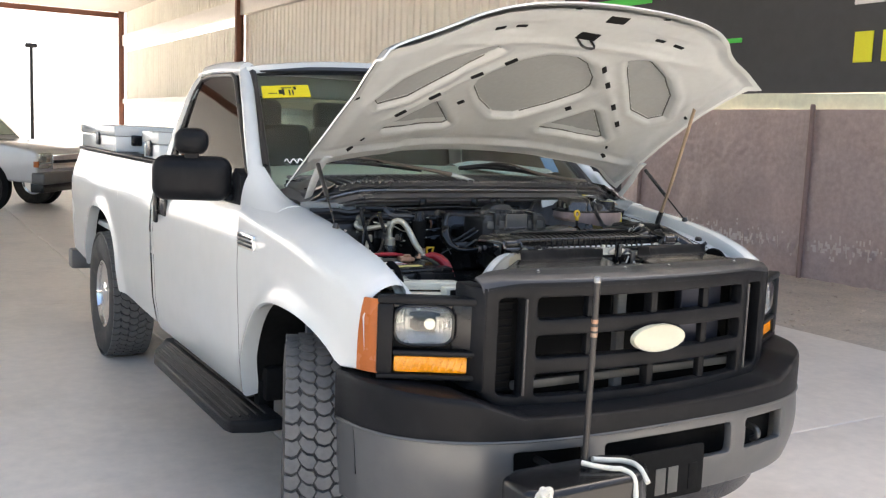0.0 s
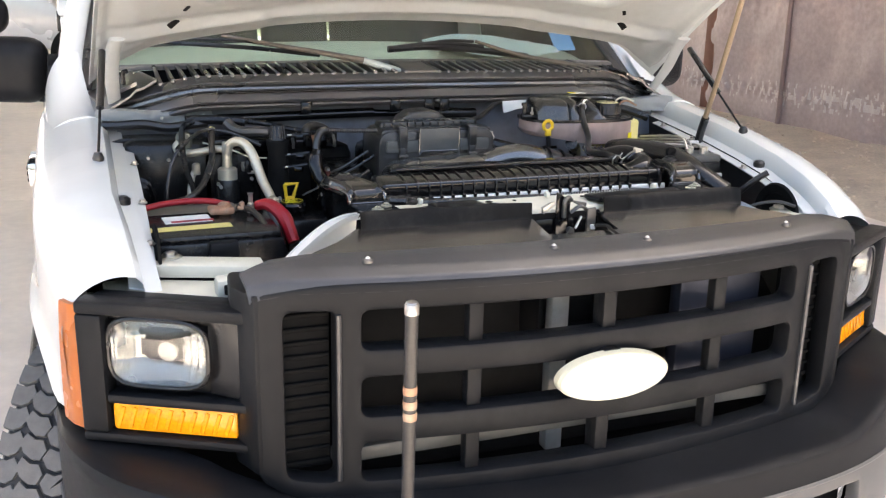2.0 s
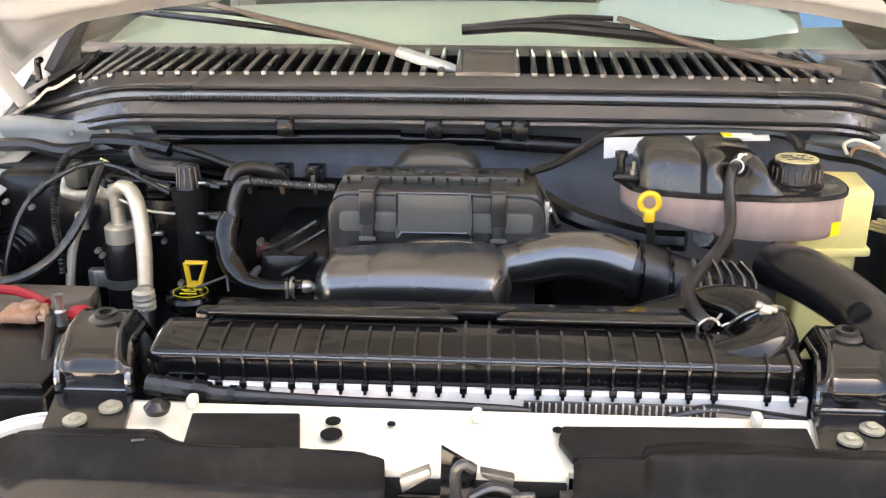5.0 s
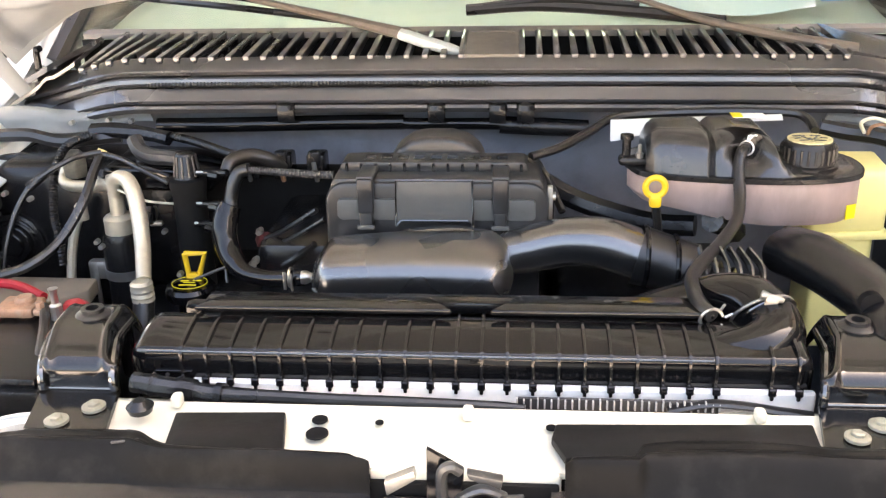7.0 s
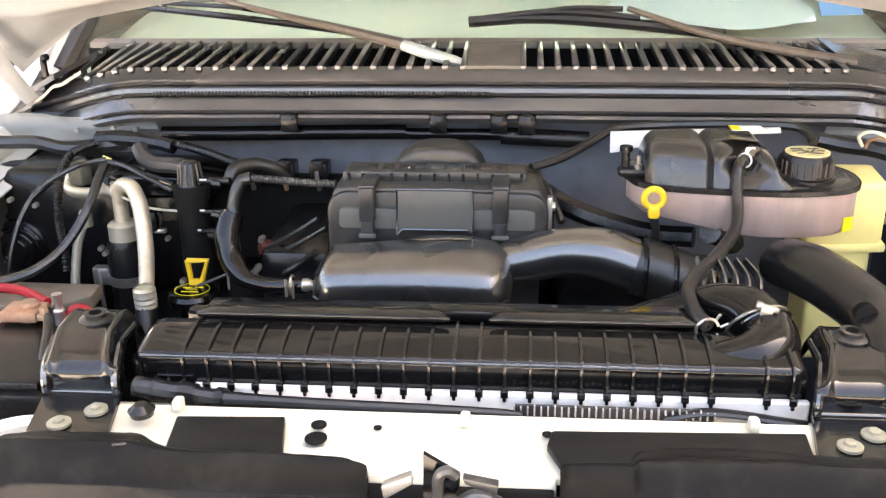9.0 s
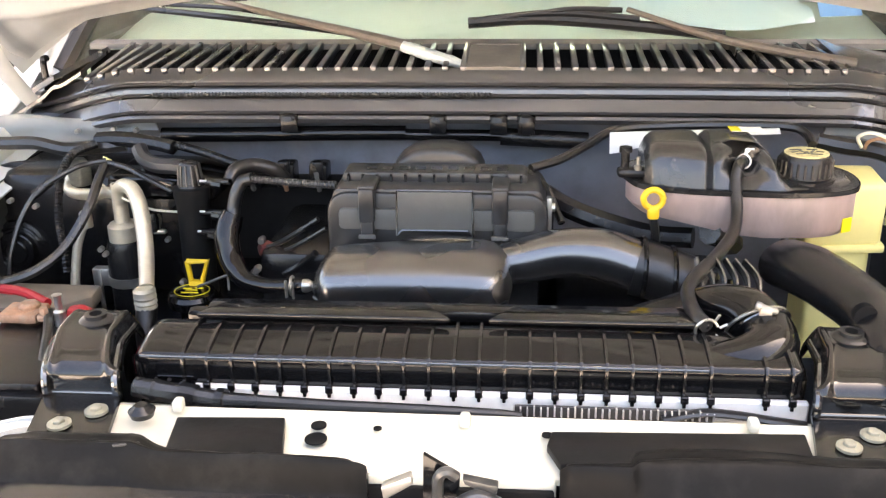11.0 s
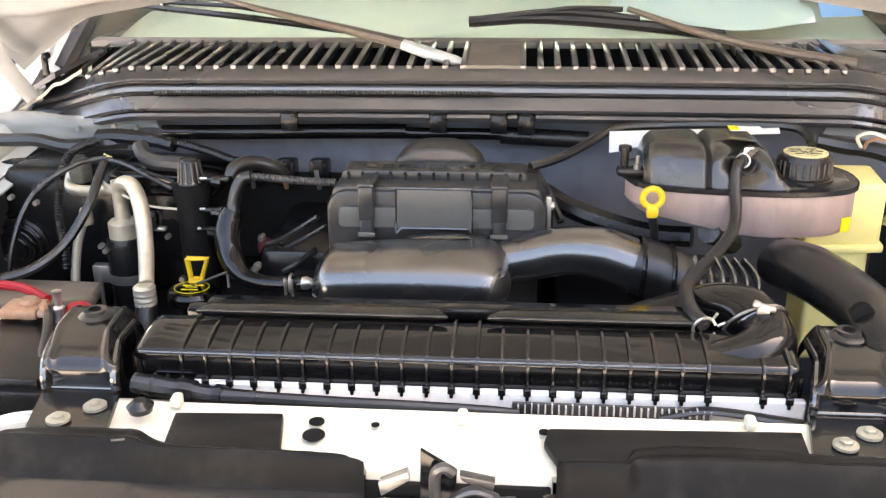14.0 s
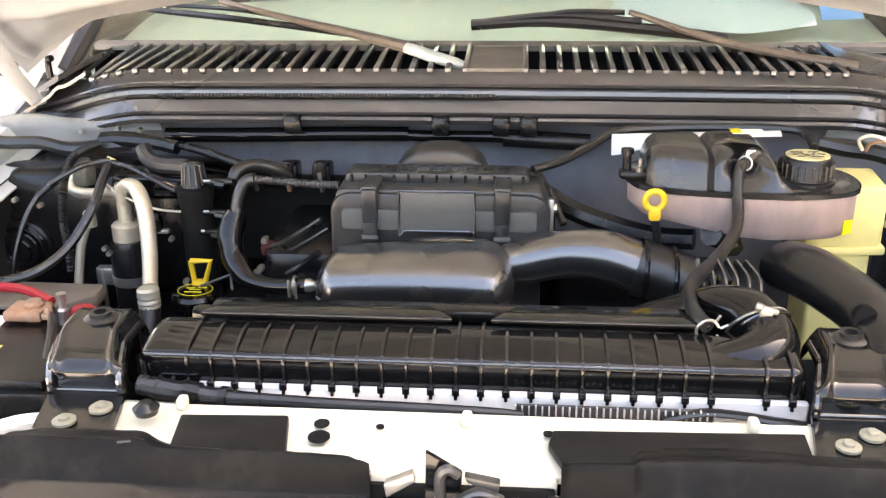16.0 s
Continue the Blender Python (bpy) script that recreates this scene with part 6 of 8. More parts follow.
hp = [(0.373, 0.838, 1.346), (0.358, 0.815, 1.347), (0.352, 0.800, 1.327), (0.351, 0.775, 1.297), (0.343, 0.745, 1.278), (0.318, 0.700, 1.267), (0.281, 0.630, 1.267), (0.258, 0.570, 1.273), (0.249, 0.510, 1.281), (0.252, 0.476, 1.280), (0.259, 0.462, 1.278)]
part("overflow_hose", tube(hp, 0.0080, 12, 8), RUBBER, truck, "black overflow hose between reservoir and radiator")
for c, d in ((hp[0], (0.0, 0.0, 1.0)), (hp[-1], (0.4, -0.3, -0.5))):
    sp = part("spring_clamp", tube([(c[0] + 0.0115 * math.cos(a), c[1] + 0.002 * math.sin(2 * a), c[2] - 0.005 + 0.0115 * math.sin(a)) for a in span(0.3, 5.9, 13)], 0.0017, 6, 2), STEEL, truck)
    part("clamp_ear", tube([(c[0] + 0.008, c[1], c[2] + 0.006), (c[0] + 0.011, c[1] - 0.002, c[2] + 0.013)], 0.0015, 6, 2), STEEL, sp)
    part("clamp_ear", tube([(c[0] + 0.013, c[1], c[2] - 0.002), (c[0] + 0.020, c[1] - 0.002, c[2] + 0.003)], 0.0015, 6, 2), STEEL, sp)

# air cleaner box
air = part("air_box", bevelled(prism(rounded(-0.204, 0.106, 1.165, 1.302, 0.03, 6), "y", 0.812, 0.955), 0.006), AIRBOXM, truck, "black plastic air cleaner box with two latches")
part("lid_band", bevelled(prism(rounded(-0.186, 0.088, 1.250, 1.280, 0.006, 3), "y", 0.805, 0.815), 0.002), LABELG, air)
part("lid_shoulder", bevelled(prism(rounded(-0.196, 0.098, 1.283, 1.306, 0.010, 4), "y", 0.818, 0.90), 0.004), AIRBOXM, air)
rim_ = part("ribbed_rim", bevelled(prism(rounded(-0.188, 0.077, 1.300, 1.319, 0.008, 4), "y", 0.855, 0.905), 0.003), AIRBOXM, air)
for k in range(13):
    x = -0.178 + 0.0205 * k
    part("rim_rib", box(x - 0.0018, x + 0.0018, 0.851, 0.858, 1.301, 1.318, 0.001, 1), SHINE, rim_)
for k in range(9):
    x = -0.155 + 0.0235 * k
    part("raised_mark", box(x, x + 0.016, 0.868, 0.884, 1.3185, 1.3205, 0.0008, 1), SHINE, rim_)
part("lid_hump", bevelled(prism([(-0.128, 1.30), (-0.112, 1.322), (-0.092, 1.336), (-0.070, 1.340), (-0.035, 1.340), (-0.012, 1.334), (0.006, 1.320), (0.016, 1.30)], "y", 0.905, 0.97), 0.008, 3), AIRBOXM, air)
part("lid_label", bevelled(prism([(-0.101, 1.309), (0.001, 1.309), (0.002, 1.245), (-0.006, 1.252), (-0.094, 1.252), (-0.103, 1.245)], "y", 0.797, 0.806), 0.0015), LABELG, air, "plain grey label plate")
part("label_frame", tube([(-0.103, 0.797, 1.245), (-0.102, 0.797, 1.311), (0.002, 0.797, 1.311), (0.003, 0.797, 1.245), (-0.004, 0.797, 1.253), (-0.096, 0.797, 1.253), (-0.103, 0.797, 1.245)], 0.0016, 6, 1), SHINE, air)
for x in (-0.145, 0.040):
    cp = part("latch_clip", join(box(x - 0.011, x + 0.011, 0.795, 0.812, 1.262, 1.312, 0.004), box(x - 0.009, x + 0.009, 0.797, 0.811, 1.236, 1.265, 0.003), box(x - 0.012, x + 0.012, 0.80, 0.86, 1.306, 1.315, 0.003)), AIRBOXM, air)
    part("clip_bar", box(x - 0.012, x + 0.012, 0.793, 0.798, 1.240, 1.246, 0.001, 1), LABELG, cp)
part("box_base", bevelled(prism(rounded(-0.19, 0.095, 1.08, 1.24, 0.03, 4), "y", 0.82, 0.99), 0.006), AIRBOXM, air)
part("side_screw", join(lathe([(0.006, 0.100), (0.006, 0.116)], (0, 0.84, 1.275), "x", 10), box(0.104, 0.112, 0.833, 0.847, 1.235, 1.29, 0.002)), STEEL, air)
part("inlet_collar", tube([(-0.105, 0.80, 1.215), (-0.09, 0.785, 1.232), (-0.03, 0.785, 1.238), (0.02, 0.79, 1.232)], 0.012, 10, 5), SHINE, air)

# intake resonator and tube
def resonator(u, v):
    a = 2 * math.pi * u
    x = -0.215 + 0.275 * v
    grow = min(1.0, (v / 0.10)) ** 0.5 if v < 0.10 else (1.0 if v < 0.86 else math.sqrt(max(0.0, 1 - ((v - 0.86) / 0.14) ** 2)))
    h, d = (0.046 + 0.005 * v) * grow, (0.060 + 0.012 * v) * (0.25 + 0.75 * grow)
    c, s = math.cos(a), math.sin(a)
    e = 0.88
    return (x, 0.752 + d * math.copysign(abs(c) ** e, c), 1.190 + 0.006 * v + h * math.copysign(abs(s) ** e, s) + 0.006 * math.sin(v * 3))


res = part("intake_resonator", sheet(resonator, span(0, 1, 41), span(0, 1, 34)), SATIN, truck, "shiny black plastic intake resonator")
part("seam", tube([resonator(0.52, v) for v in span(0.03, 0.97, 12)], 0.0022, 6, 3), GLOSS, res)
part("resonator_nub", lathe([(0.018, 0), (0.018, 0.004), (0.012, 0.006)], (-0.045, 0.775, 1.240), "z", 20), PLASTIC, res)
part("intake_tube", tube([(0.03, 0.79, 1.205), (0.08, 0.795, 1.213), (0.13, 0.79, 1.226), (0.18, 0.78, 1.228), (0.225, 0.77, 1.216), (0.255, 0.765, 1.208)], 0.034, 20, 8, True, [0.03, 0.034, 0.034, 0.036, 0.036, 0.034]), SATIN, truck, "black moulded intake tube")
part("tube_coupling", tube([(0.225, 0.772, 1.216), (0.262, 0.764, 1.207), (0.29, 0.758, 1.197)], 0.039, 20, 6, True, [0.040, 0.038, 0.040]), RUBBER, truck)
for p in ((0.232, 0.770, 1.214), (0.27, 0.762, 1.204)):
    part("band_clamp", tube([(p[0] + 0.008 * math.sin(a) * 0.3, p[1] - 0.041 * math.cos(a), p[2] + 0.041 * math.sin(a)) for a in span(0, 2 * math.pi, 25)], 0.0035, 6, 1, False), GLOSS, truck)
part("ribbed_duct", tube([(0.285, 0.758, 1.197), (0.33, 0.74, 1.175), (0.365, 0.71, 1.14), (0.38, 0.68, 1.08)], 0.032, 18, 10, True, None, 1.0, (0.009, 0.016)), PLASTIC, truck, "ribbed black intake hose")
part("cold_air_duct", tube([(0.408, 0.720, 1.244), (0.420, 0.670, 1.254), (0.437, 0.600, 1.259), (0.446, 0.520, 1.262), (0.441, 0.440, 1.254), (0.489, 0.360, 1.210)], 0.036, 18, 8, True, [0.040, 0.040, 0.038, 0.034, 0.030, 0.024], 0.8), PLASTIC, truck, "black cold-air intake duct")
part("duct_boss", lathe([(0.012, 0), (0.012, 0.01)], (0.423, 0.485, 1.281), "y", 16), DARK, truck)

# coolant reservoir
def reservoir(z0, z1, inset, hump):
    out = [(0.215, 0.86), (0.235, 0.815), (0.30, 0.795), (0.42, 0.785), (0.495, 0.80), (0.522, 0.84), (0.515, 0.90), (0.46, 0.94), (0.30, 0.95), (0.23, 0.93)]
    path = smooth_path([(x, y, 0) for x, y in out + [out[0]]], 4)[:-1]
    cx, cy = 0.37, 0.868
    vs, fs = [], []
    rings = [(z0, 0.93), (z0 + 0.012, 1.0), (z1 - 0.006, 1.0), (z1, 0.985), (z1, inset)]
    for z, k in rings:
        vs += [(cx + (p.x - cx) * k, cy + (p.y - cy) * k, z + hump * ease(0.40, 0.22, p.x) * (1 if z < z1 - 0.01 else 0)) for p in path]
    n = len(path)
    for i in range(len(rings) - 1):
        fs += [(i * n + j, i * n + (j + 1) % n, (i + 1) * n + (j + 1) % n, (i + 1) * n + j) for j in range(n)]
    fs += [tuple(reversed(range(n))), tuple(range((len(rings) - 1) * n, len(rings) * n))]
    return vs, fs


degas = part("coolant_reservoir", reservoir(1.252, 1.312, 0.9, 0.022), COOLANT, truck, "coolant reservoir, pinkish below and black on top")
part("reservoir_seam", [(x, y, z) for x, y, z in reservoir(1.300, 1.316, 0.9, 0)[0]] and (lambda g: ([(0.37 + (x - 0.37) * 1.025, 0.868 + (y - 0.868) * 1.04, z) for x, y, z in g[0]], g[1]))(reservoir(1.306, 1.318, 0.9, 0)), PLASTIC, degas)
def bottle_top(x):
    return ramp(x, (0.236, 1.352), (0.242, 1.364), (0.252, 1.370), (0.29, 1.371), (0.308, 1.370), (0.3155, 1.366), (0.319, 1.361), (0.3225, 1.366), (0.330, 1.371), (0.352, 1.373), (0.385, 1.370), (0.402, 1.356), (0.412, 1.338), (0.425, 1.326), (0.512, 1.320), (0.520, 1.316))


def upper_shell():
    """Blown upper half: two square-shouldered lobes with a waist between them, a dished front for the nipple, low under the cap."""
    def fn(u, v):
        x = 0.236 + 0.284 * u
        front = ramp(x, (0.236, 0.824), (0.246, 0.812), (0.30, 0.797), (0.42, 0.788), (0.49, 0.801), (0.512, 0.822), (0.520, 0.845))
        back_ = ramp(x, (0.236, 0.915), (0.25, 0.930), (0.30, 0.944), (0.45, 0.938), (0.50, 0.910), (0.520, 0.880))
        pinch = 0.006 * math.exp(-((x - 0.319) / 0.0035) ** 2)
        a = math.pi * v
        c, h = math.cos(a), math.sin(a)
        y = (front + back_) / 2 - ((back_ - front) / 2 - pinch) * math.copysign(abs(c) ** 0.42, c)
        up = h ** 0.42
        dish = math.exp(-((x - 0.366) / 0.022) ** 2) * ease(0.15, 0.6, up) * ease(0.0, 0.35, c)
        return (x, y + 0.030 * dish + 0.014 * up * ease(0, 0.3, c), 1.312 + (bottle_top(x) - 1.312) * up - 0.006 * dish)
    return join(sheet(fn, span(0, 1, 120), span(0, 1, 60)), sheet(lambda u, v: tuple(Vector(fn(0, 0.5 - 0.5 * u)).lerp(Vector(fn(0, 0.5 + 0.5 * u)), v)), span(0, 1, 30), span(0, 1, 3)))


part("upper_shell", upper_shell(), SHELLM, degas, "black upper shell", sharp=60)
part("filler_neck", lathe([(0.046, 1.310), (0.046, 1.318), (0.040, 1.320), (0.040, 1.324), (0.036, 1.326)], (0.452, 0.845, 0), "z", 28), PLASTIC, degas)
capp = part("pressure_cap", lathe([(0.037, 1.322), (0.0355, 1.326), (0.0345, 1.350), (0.031, 1.355), (0.002, 1.356)], (0.452, 0.845, 0), "z", 32), PLASTIC, degas, "black pressure cap with a worn yellow print")
for k in range(24):
    a = 2 * math.pi * k / 24
    part("cap_grip", box(0.452 + 0.035 * math.cos(a) - 0.0015, 0.452 + 0.035 * math.cos(a) + 0.0015, 0.845 + 0.035 * math.sin(a) - 0.0015, 0.845 + 0.035 * math.sin(a) + 0.0015, 1.328, 1.348, 0.0005, 1), PLASTIC, capp)
part("cap_print", lathe([(0.029, 1.3555), (0.029, 1.3568), (0.002, 1.3570)], (0.452, 0.845, 0), "z", 28), mat("worn_yellow_print", (0.68, 0.60, 0.32), 0.6, vary=0.3, scale=60, dirt=(0.05, 0.05, 0.05), dirt_amount=0.9, dirt_scale=45), capp)
for dx, dy, ln, tn in ((-0.012, 0.012, 0.016, 0), (0.010, 0.013, 0.014, 8), (-0.006, 0.004, 0.018, -70), (0.008, 0.003, 0.014, 60), (-0.016, 0.000, 0.010, 20), (0.018, 0.002, 0.010, -30), (-0.010, -0.010, 0.014, 10), (0.010, -0.011, 0.016, -8), (0.0, -0.004, 0.012, 90)):
    part("print_bar", moved(box(-ln / 2, ln / 2, -0.0016, 0.0016, 0, 0.0008, 0.0003, 1), pose(0.452 + dx, 0.845 + dy, 1.3568, 0, 0, tn)), RUBBER, capp)
part("hose_nipple", tube([(0.375, 0.86, 1.35), (0.375, 0.83, 1.352)], 0.016, 12, 1), PLASTIC, degas)
nip = part("spring_clamp", ring((0.3655, 0.826, 1.3485), (0.55, 0.75, -0.15), 0.0095, 0.0016, 0.6), FIN, degas, "pale steel spring clamp")
for dz in (0.0, 0.006):
    part("clamp_ear", tube([(0.3655, 0.824, 1.358), (0.3665 + dz, 0.824, 1.366), (0.371 + dz, 0.823, 1.366)], 0.0013, 6, 2), FIN, nip)
part("maker_label", moved(box(-0.022, 0.022, -0.012, 0.012, 0, 0.0012, 0.0004, 1), pose(0.378, 0.885, 1.3775, 0, 0, 0)), PAPER, degas, "small white label")
part("warning_label", moved(box(-0.007, 0.007, -0.012, 0.012, 0, 0.0014, 0.0004, 1), pose(0.362, 0.885, 1.3780, 0, 0, 0)), STICKER, degas)
part("warning_label", moved(box(-0.008, 0.008, -0.001, 0.001, -0.010, 0.010, 0.0004, 1), pose(0.503, 0.803, 1.268, 0, 0, 28)), STICKER, degas)
part("mount_ear", join(box(0.201, 0.245, 0.845, 0.868, 1.316, 1.330, 0.0062, 3), lathe([(0.006, 1.32), (0.006, 1.350), (0.009, 1.351), (0.009, 1.358), (0.004, 1.359)], (0.212, 0.86, 0), "z", 12)), PLASTIC, degas)
part("bracket_bolt", lathe([(0.0055, 1.328), (0.0055, 1.334), (0.0028, 1.335), (0.0028, 1.346), (0.002, 1.347)], (0.229, 0.850, 0), "z", 8), CLAMPM, degas)
part("reservoir_bracket", sheet(lambda u, v: (0.200 + 0.248 * u, 0.965 + 0.01 * v, 1.349 + 0.008 * u - (1 - v) * (0.006 + 0.024 * ease(0.30, 0.20, u) * (1 - 0.35 * ease(0.0, 0.2, u)))), span(0, 1, 40), span(0, 1, 4), (0, 0.004, 0)), WHITE, truck, "white painted reservoir bracket")
bottle = part("washer_bottle", bevelled(prism([(0.475, 0.875), (0.585, 0.885), (0.595, 0.99), (0.47, 0.99)], "z", 1.205, 1.300), 0.010, 3), WASHER, truck, "yellowed washer fluid bottle")
part("bottle_seam", bevelled(prism([(0.47, 0.872), (0.59, 0.882), (0.598, 0.99), (0.465, 0.99)], "z", 1.197, 1.210), 0.004, 2), WASHER, bottle)
part("bottle_lower", bevelled(prism([(0.49, 0.885), (0.575, 0.892), (0.58, 0.98), (0.49, 0.98)], "z", 1.02, 1.20), 0.010, 3), WASHER, bottle)

# dipsticks
eyelet = [(0.243 + 0.0128 * math.cos(a), 0.782, 1.308 + 0.0128 * math.sin(a)) for a in span(0, 2 * math.pi, 25)]
part("dipstick", join(tube(eyelet, 0.0045, 8, 1, False), box(0.236, 0.252, 0.776, 0.788, 1.280, 1.297, 0.004)), YELLOW, truck, "yellow transmission dipstick ring")
part("dipstick_tube", tube([(0.245, 0.783, 1.282), (0.252, 0.79, 1.24), (0.262, 0.81, 1.15)], 0.006, 8, 5), RUBBER, truck)
o0, o1, o2, o3 = (-0.431, 0.855, 1.176), (-0.400, 0.855, 1.177), (-0.411, 0.855, 1.144), (-0.428, 0.855, 1.144)
part("dipstick", join(tube([o0, o1, o2, o3, o0], 0.0046, 8, 1), box(o3[0] - 0.003, o2[0] + 0.003, 0.848, 0.861, o2[2] - 0.013, o2[2] + 0.002, 0.003)), YELLOW, truck, "yellow oil dipstick handle")
oc = (-0.419, 0.830, 1.130)
cap_ = part("oil_cap", lathe([(0.020, -0.05), (0.020, -0.014), (0.035, -0.012), (0.037, 0.002), (0.033, 0.008), (0.002, 0.010)], (oc[0], oc[1], oc[2]), "z", 28), GLOSS, truck, "black oil filler cap with yellow print")
part("cap_print", tube([(oc[0] + 0.026 * math.cos(a), oc[1] + 0.023 * math.sin(a), oc[2] + 0.0102) for a in span(0, 2 * math.pi, 21)], 0.0006, 4, 1, False), STICKER, cap_)
for x0, x1, y in ((-0.016, -0.003, 0.006), (0.002, 0.015, 0.008), (-0.010, 0.008, 0.0), (-0.014, 0.012, -0.009)):
    part("print_bar", box(oc[0] + x0, oc[0] + x1, oc[1] + y, oc[1] + y + 0.0018, oc[2] + 0.009, oc[2] + 0.0106, 0.0002, 1), STICKER, cap_)

# engine, left bank of the bay: compressor, accumulator, pipes, hoses
engine = part("engine_block", box(-0.34, 0.30, 0.60, 1.10, 0.72, 1.08, 0.02), PLASTIC, truck, "dark engine with covers and brackets")
for b in ((-0.44, -0.33, 0.80, 1.08, 0.80, 1.10), (0.28, 0.40, 0.74, 1.08, 0.80, 1.12), (-0.32, -0.20, 0.84, 1.08, 1.08, 1.20), (-0.19, 0.12, 0.96, 1.10, 1.05, 1.24), (0.12, 0.30, 0.90, 1.08, 1.05, 1.16), (-0.30, 0.2, 0.56, 0.64, 0.80, 1.10)):
    part("engine_cover", box(*b, 0.02), PLASTIC, engine)
f_c = (-0.772, 1.030, 1.136)
housing = part("blower_housing", lathe([(0.128, 0.16), (0.128, 0.035), (0.122, 0.018), (0.108, 0.008), (0.080, 0.004), (0.02, 0.004)], f_c, "y", 48), GLOSS, truck, "round glossy black blower housing")
part("housing_flange", ring((f_c[0], f_c[1] + 0.03, f_c[2]), (0, 1, 0), 0.130, 0.006), PLASTIC, housing)
for k in range(7):
    a = radians(20 + 50 * k)
    part("flange_screw", bolt((f_c[0] + 0.118 * math.cos(a), f_c[1] + 0.012, f_c[2] + 0.118 * math.sin(a)), 0.006, 0.008, "y"), STEEL, housing)
comp = part("blower_motor", lathe([(0.066, 0.01), (0.064, -0.012), (0.058, -0.020), (0.050, -0.022), (0.048, -0.034), (0.034, -0.040), (0.031, -0.050), (0.010, -0.053)], f_c, "y", 32), PLASTIC, truck, "round black ringed motor cap")
for r, d in ((0.020, 0.053), (0.031, 0.048), (0.041, 0.040), (0.056, 0.022)):
    part("ring", tube([(f_c[0] + r * math.cos(a), f_c[1] - d, f_c[2] + r * math.sin(a)) for a in span(0, 2 * math.pi, 29)], 0.0026, 6, 1, False), GLOSS, comp)
# dark block added to stand in for the black depth behind the tower
part("firewall_dark_block", box(-0.50, -0.20, 1.06, 1.15, 0.85, 1.235, 0.03), DARK, truck, "dark block added where the firewall goes black")
part("heater_case", bevelled(join(box(-0.80, -0.56, 1.00, 1.15, 1.02, 1.27, 0.03), box(-0.62, -0.46, 1.00, 1.14, 1.05, 1.25, 0.02)), 0.004), PLASTIC, truck)
part("case_lid", bevelled(prism([(-0.60, 1.235), (-0.42, 1.232), (-0.40, 1.262), (-0.46, 1.272), (-0.59, 1.276)], "y", 0.97, 1.10), 0.008, 3), GLOSS, truck)
ac = (-0.557, 0.930, 1.184)
acc = part("accumulator", lathe([(0.030, ac[2] - 0.25), (0.0315, ac[2] - 0.23), (0.0315, ac[2] - 0.014), (0.028, ac[2] - 0.003), (0.012, ac[2])], (ac[0], ac[1], 0), "z", 28), PLASTIC, truck, "black air-conditioning accumulator can")
part("can_neck", lathe([(0.024, ac[2] - 0.004), (0.024, ac[2] + 0.022), (0.020, ac[2] + 0.026), (0.012, ac[2] + 0.028), (0.011, ac[2] + 0.09)], (ac[0], ac[1], 0), "z", 24), ALU, acc, "bright aluminium neck")
part("can_strap", join(lathe([(0.0335, ac[2] - 0.075), (0.0335, ac[2] - 0.060)], (ac[0], ac[1], 0), "z", 24), box(ac[0] - 0.058, ac[0] - 0.030, ac[1] - 0.012, ac[1] + 0.006, ac[2] - 0.080, ac[2] - 0.050, 0.003), box(ac[0] - 0.050, ac[0] - 0.043, ac[1] - 0.014, ac[1] - 0.008, ac[2] - 0.17, ac[2] - 0.05, 0.002)), STEEL, acc)
part("coolant_pipe", tube([(-0.659, 1.000, 1.269), (-0.670, 0.995, 1.255), (-0.664, 0.985, 1.245), (-0.648, 0.975, 1.242), (-0.617, 0.960, 1.246), (-0.584, 0.945, 1.254), (-0.559, 0.935, 1.253), (-0.556, 0.930, 1.236), (-0.560, 0.930, 1.210)], 0.0095, 14, 8), ALU, truck, "dull aluminium air-conditioning pipe")
part("pipe_block", bevelled(lathe([(0.019, -0.022), (0.021, -0.004), (0.021, 0.010), (0.013, 0.022)], (-0.650, 1.000, 1.271), "z", 6), 0.003), BLOCKM, truck, "dull grey pipe block")
part("block_stud", lathe([(0.006, 0.0), (0.006, 0.018), (0.003, 0.022)], (-0.643, 0.985, 1.282), "y", 8), STEEL, truck)
pp = [(-0.556, 0.925, 1.244), (-0.551, 0.920, 1.267), (-0.537, 0.910, 1.277), (-0.521, 0.900, 1.274), (-0.507, 0.885, 1.257), (-0.496, 0.865, 1.225), (-0.487, 0.840, 1.190), (-0.475, 0.800, 1.157)]
part("coolant_pipe", tube(pp, 0.0112, 16, 8, True, [0.0105, 0.0108, 0.0112, 0.0118, 0.0122, 0.0122, 0.0118, 0.0108]), ALU, truck, "dull aluminium air-conditioning pipe")
e = (-0.475, 0.790, 1.144)
part("pipe_ferrule", lathe([(0.0145, -0.016), (0.0165, -0.014), (0.0155, -0.009), (0.017, -0.006), (0.0155, -0.001), (0.017, 0.003), (0.0155, 0.008), (0.0165, 0.012), (0.012, 0.016)], e, "z", 18), ALU, truck)
part("suction_hose", tube([(e[0], e[1], e[2] - 0.014), (e[0] + 0.003, e[1] - 0.02, e[2] - 0.06), (e[0] + 0.02, e[1] - 0.04, e[2] - 0.14)], 0.0155, 12, 6), RUBBER, truck)
part("service_pipe", tube([(-0.628, 0.960, 1.206), (-0.638, 0.955, 1.189), (-0.646, 0.945, 1.160), (-0.650, 0.930, 1.113), (-0.649, 0.920, 1.077)], 0.0075, 10, 6), ALU, truck)
part("service_collar", lathe([(0.010, -0.012), (0.010, 0.012), (0.006, 0.016)], (-0.629, 0.955, 1.204), "z", 12), ALU, truck)
part("service_port", lathe([(0.008, 0), (0.009, 0.02), (0.006, 0.03)], (-0.507, 0.930, 1.196), "z", 10), PLASTIC, truck)
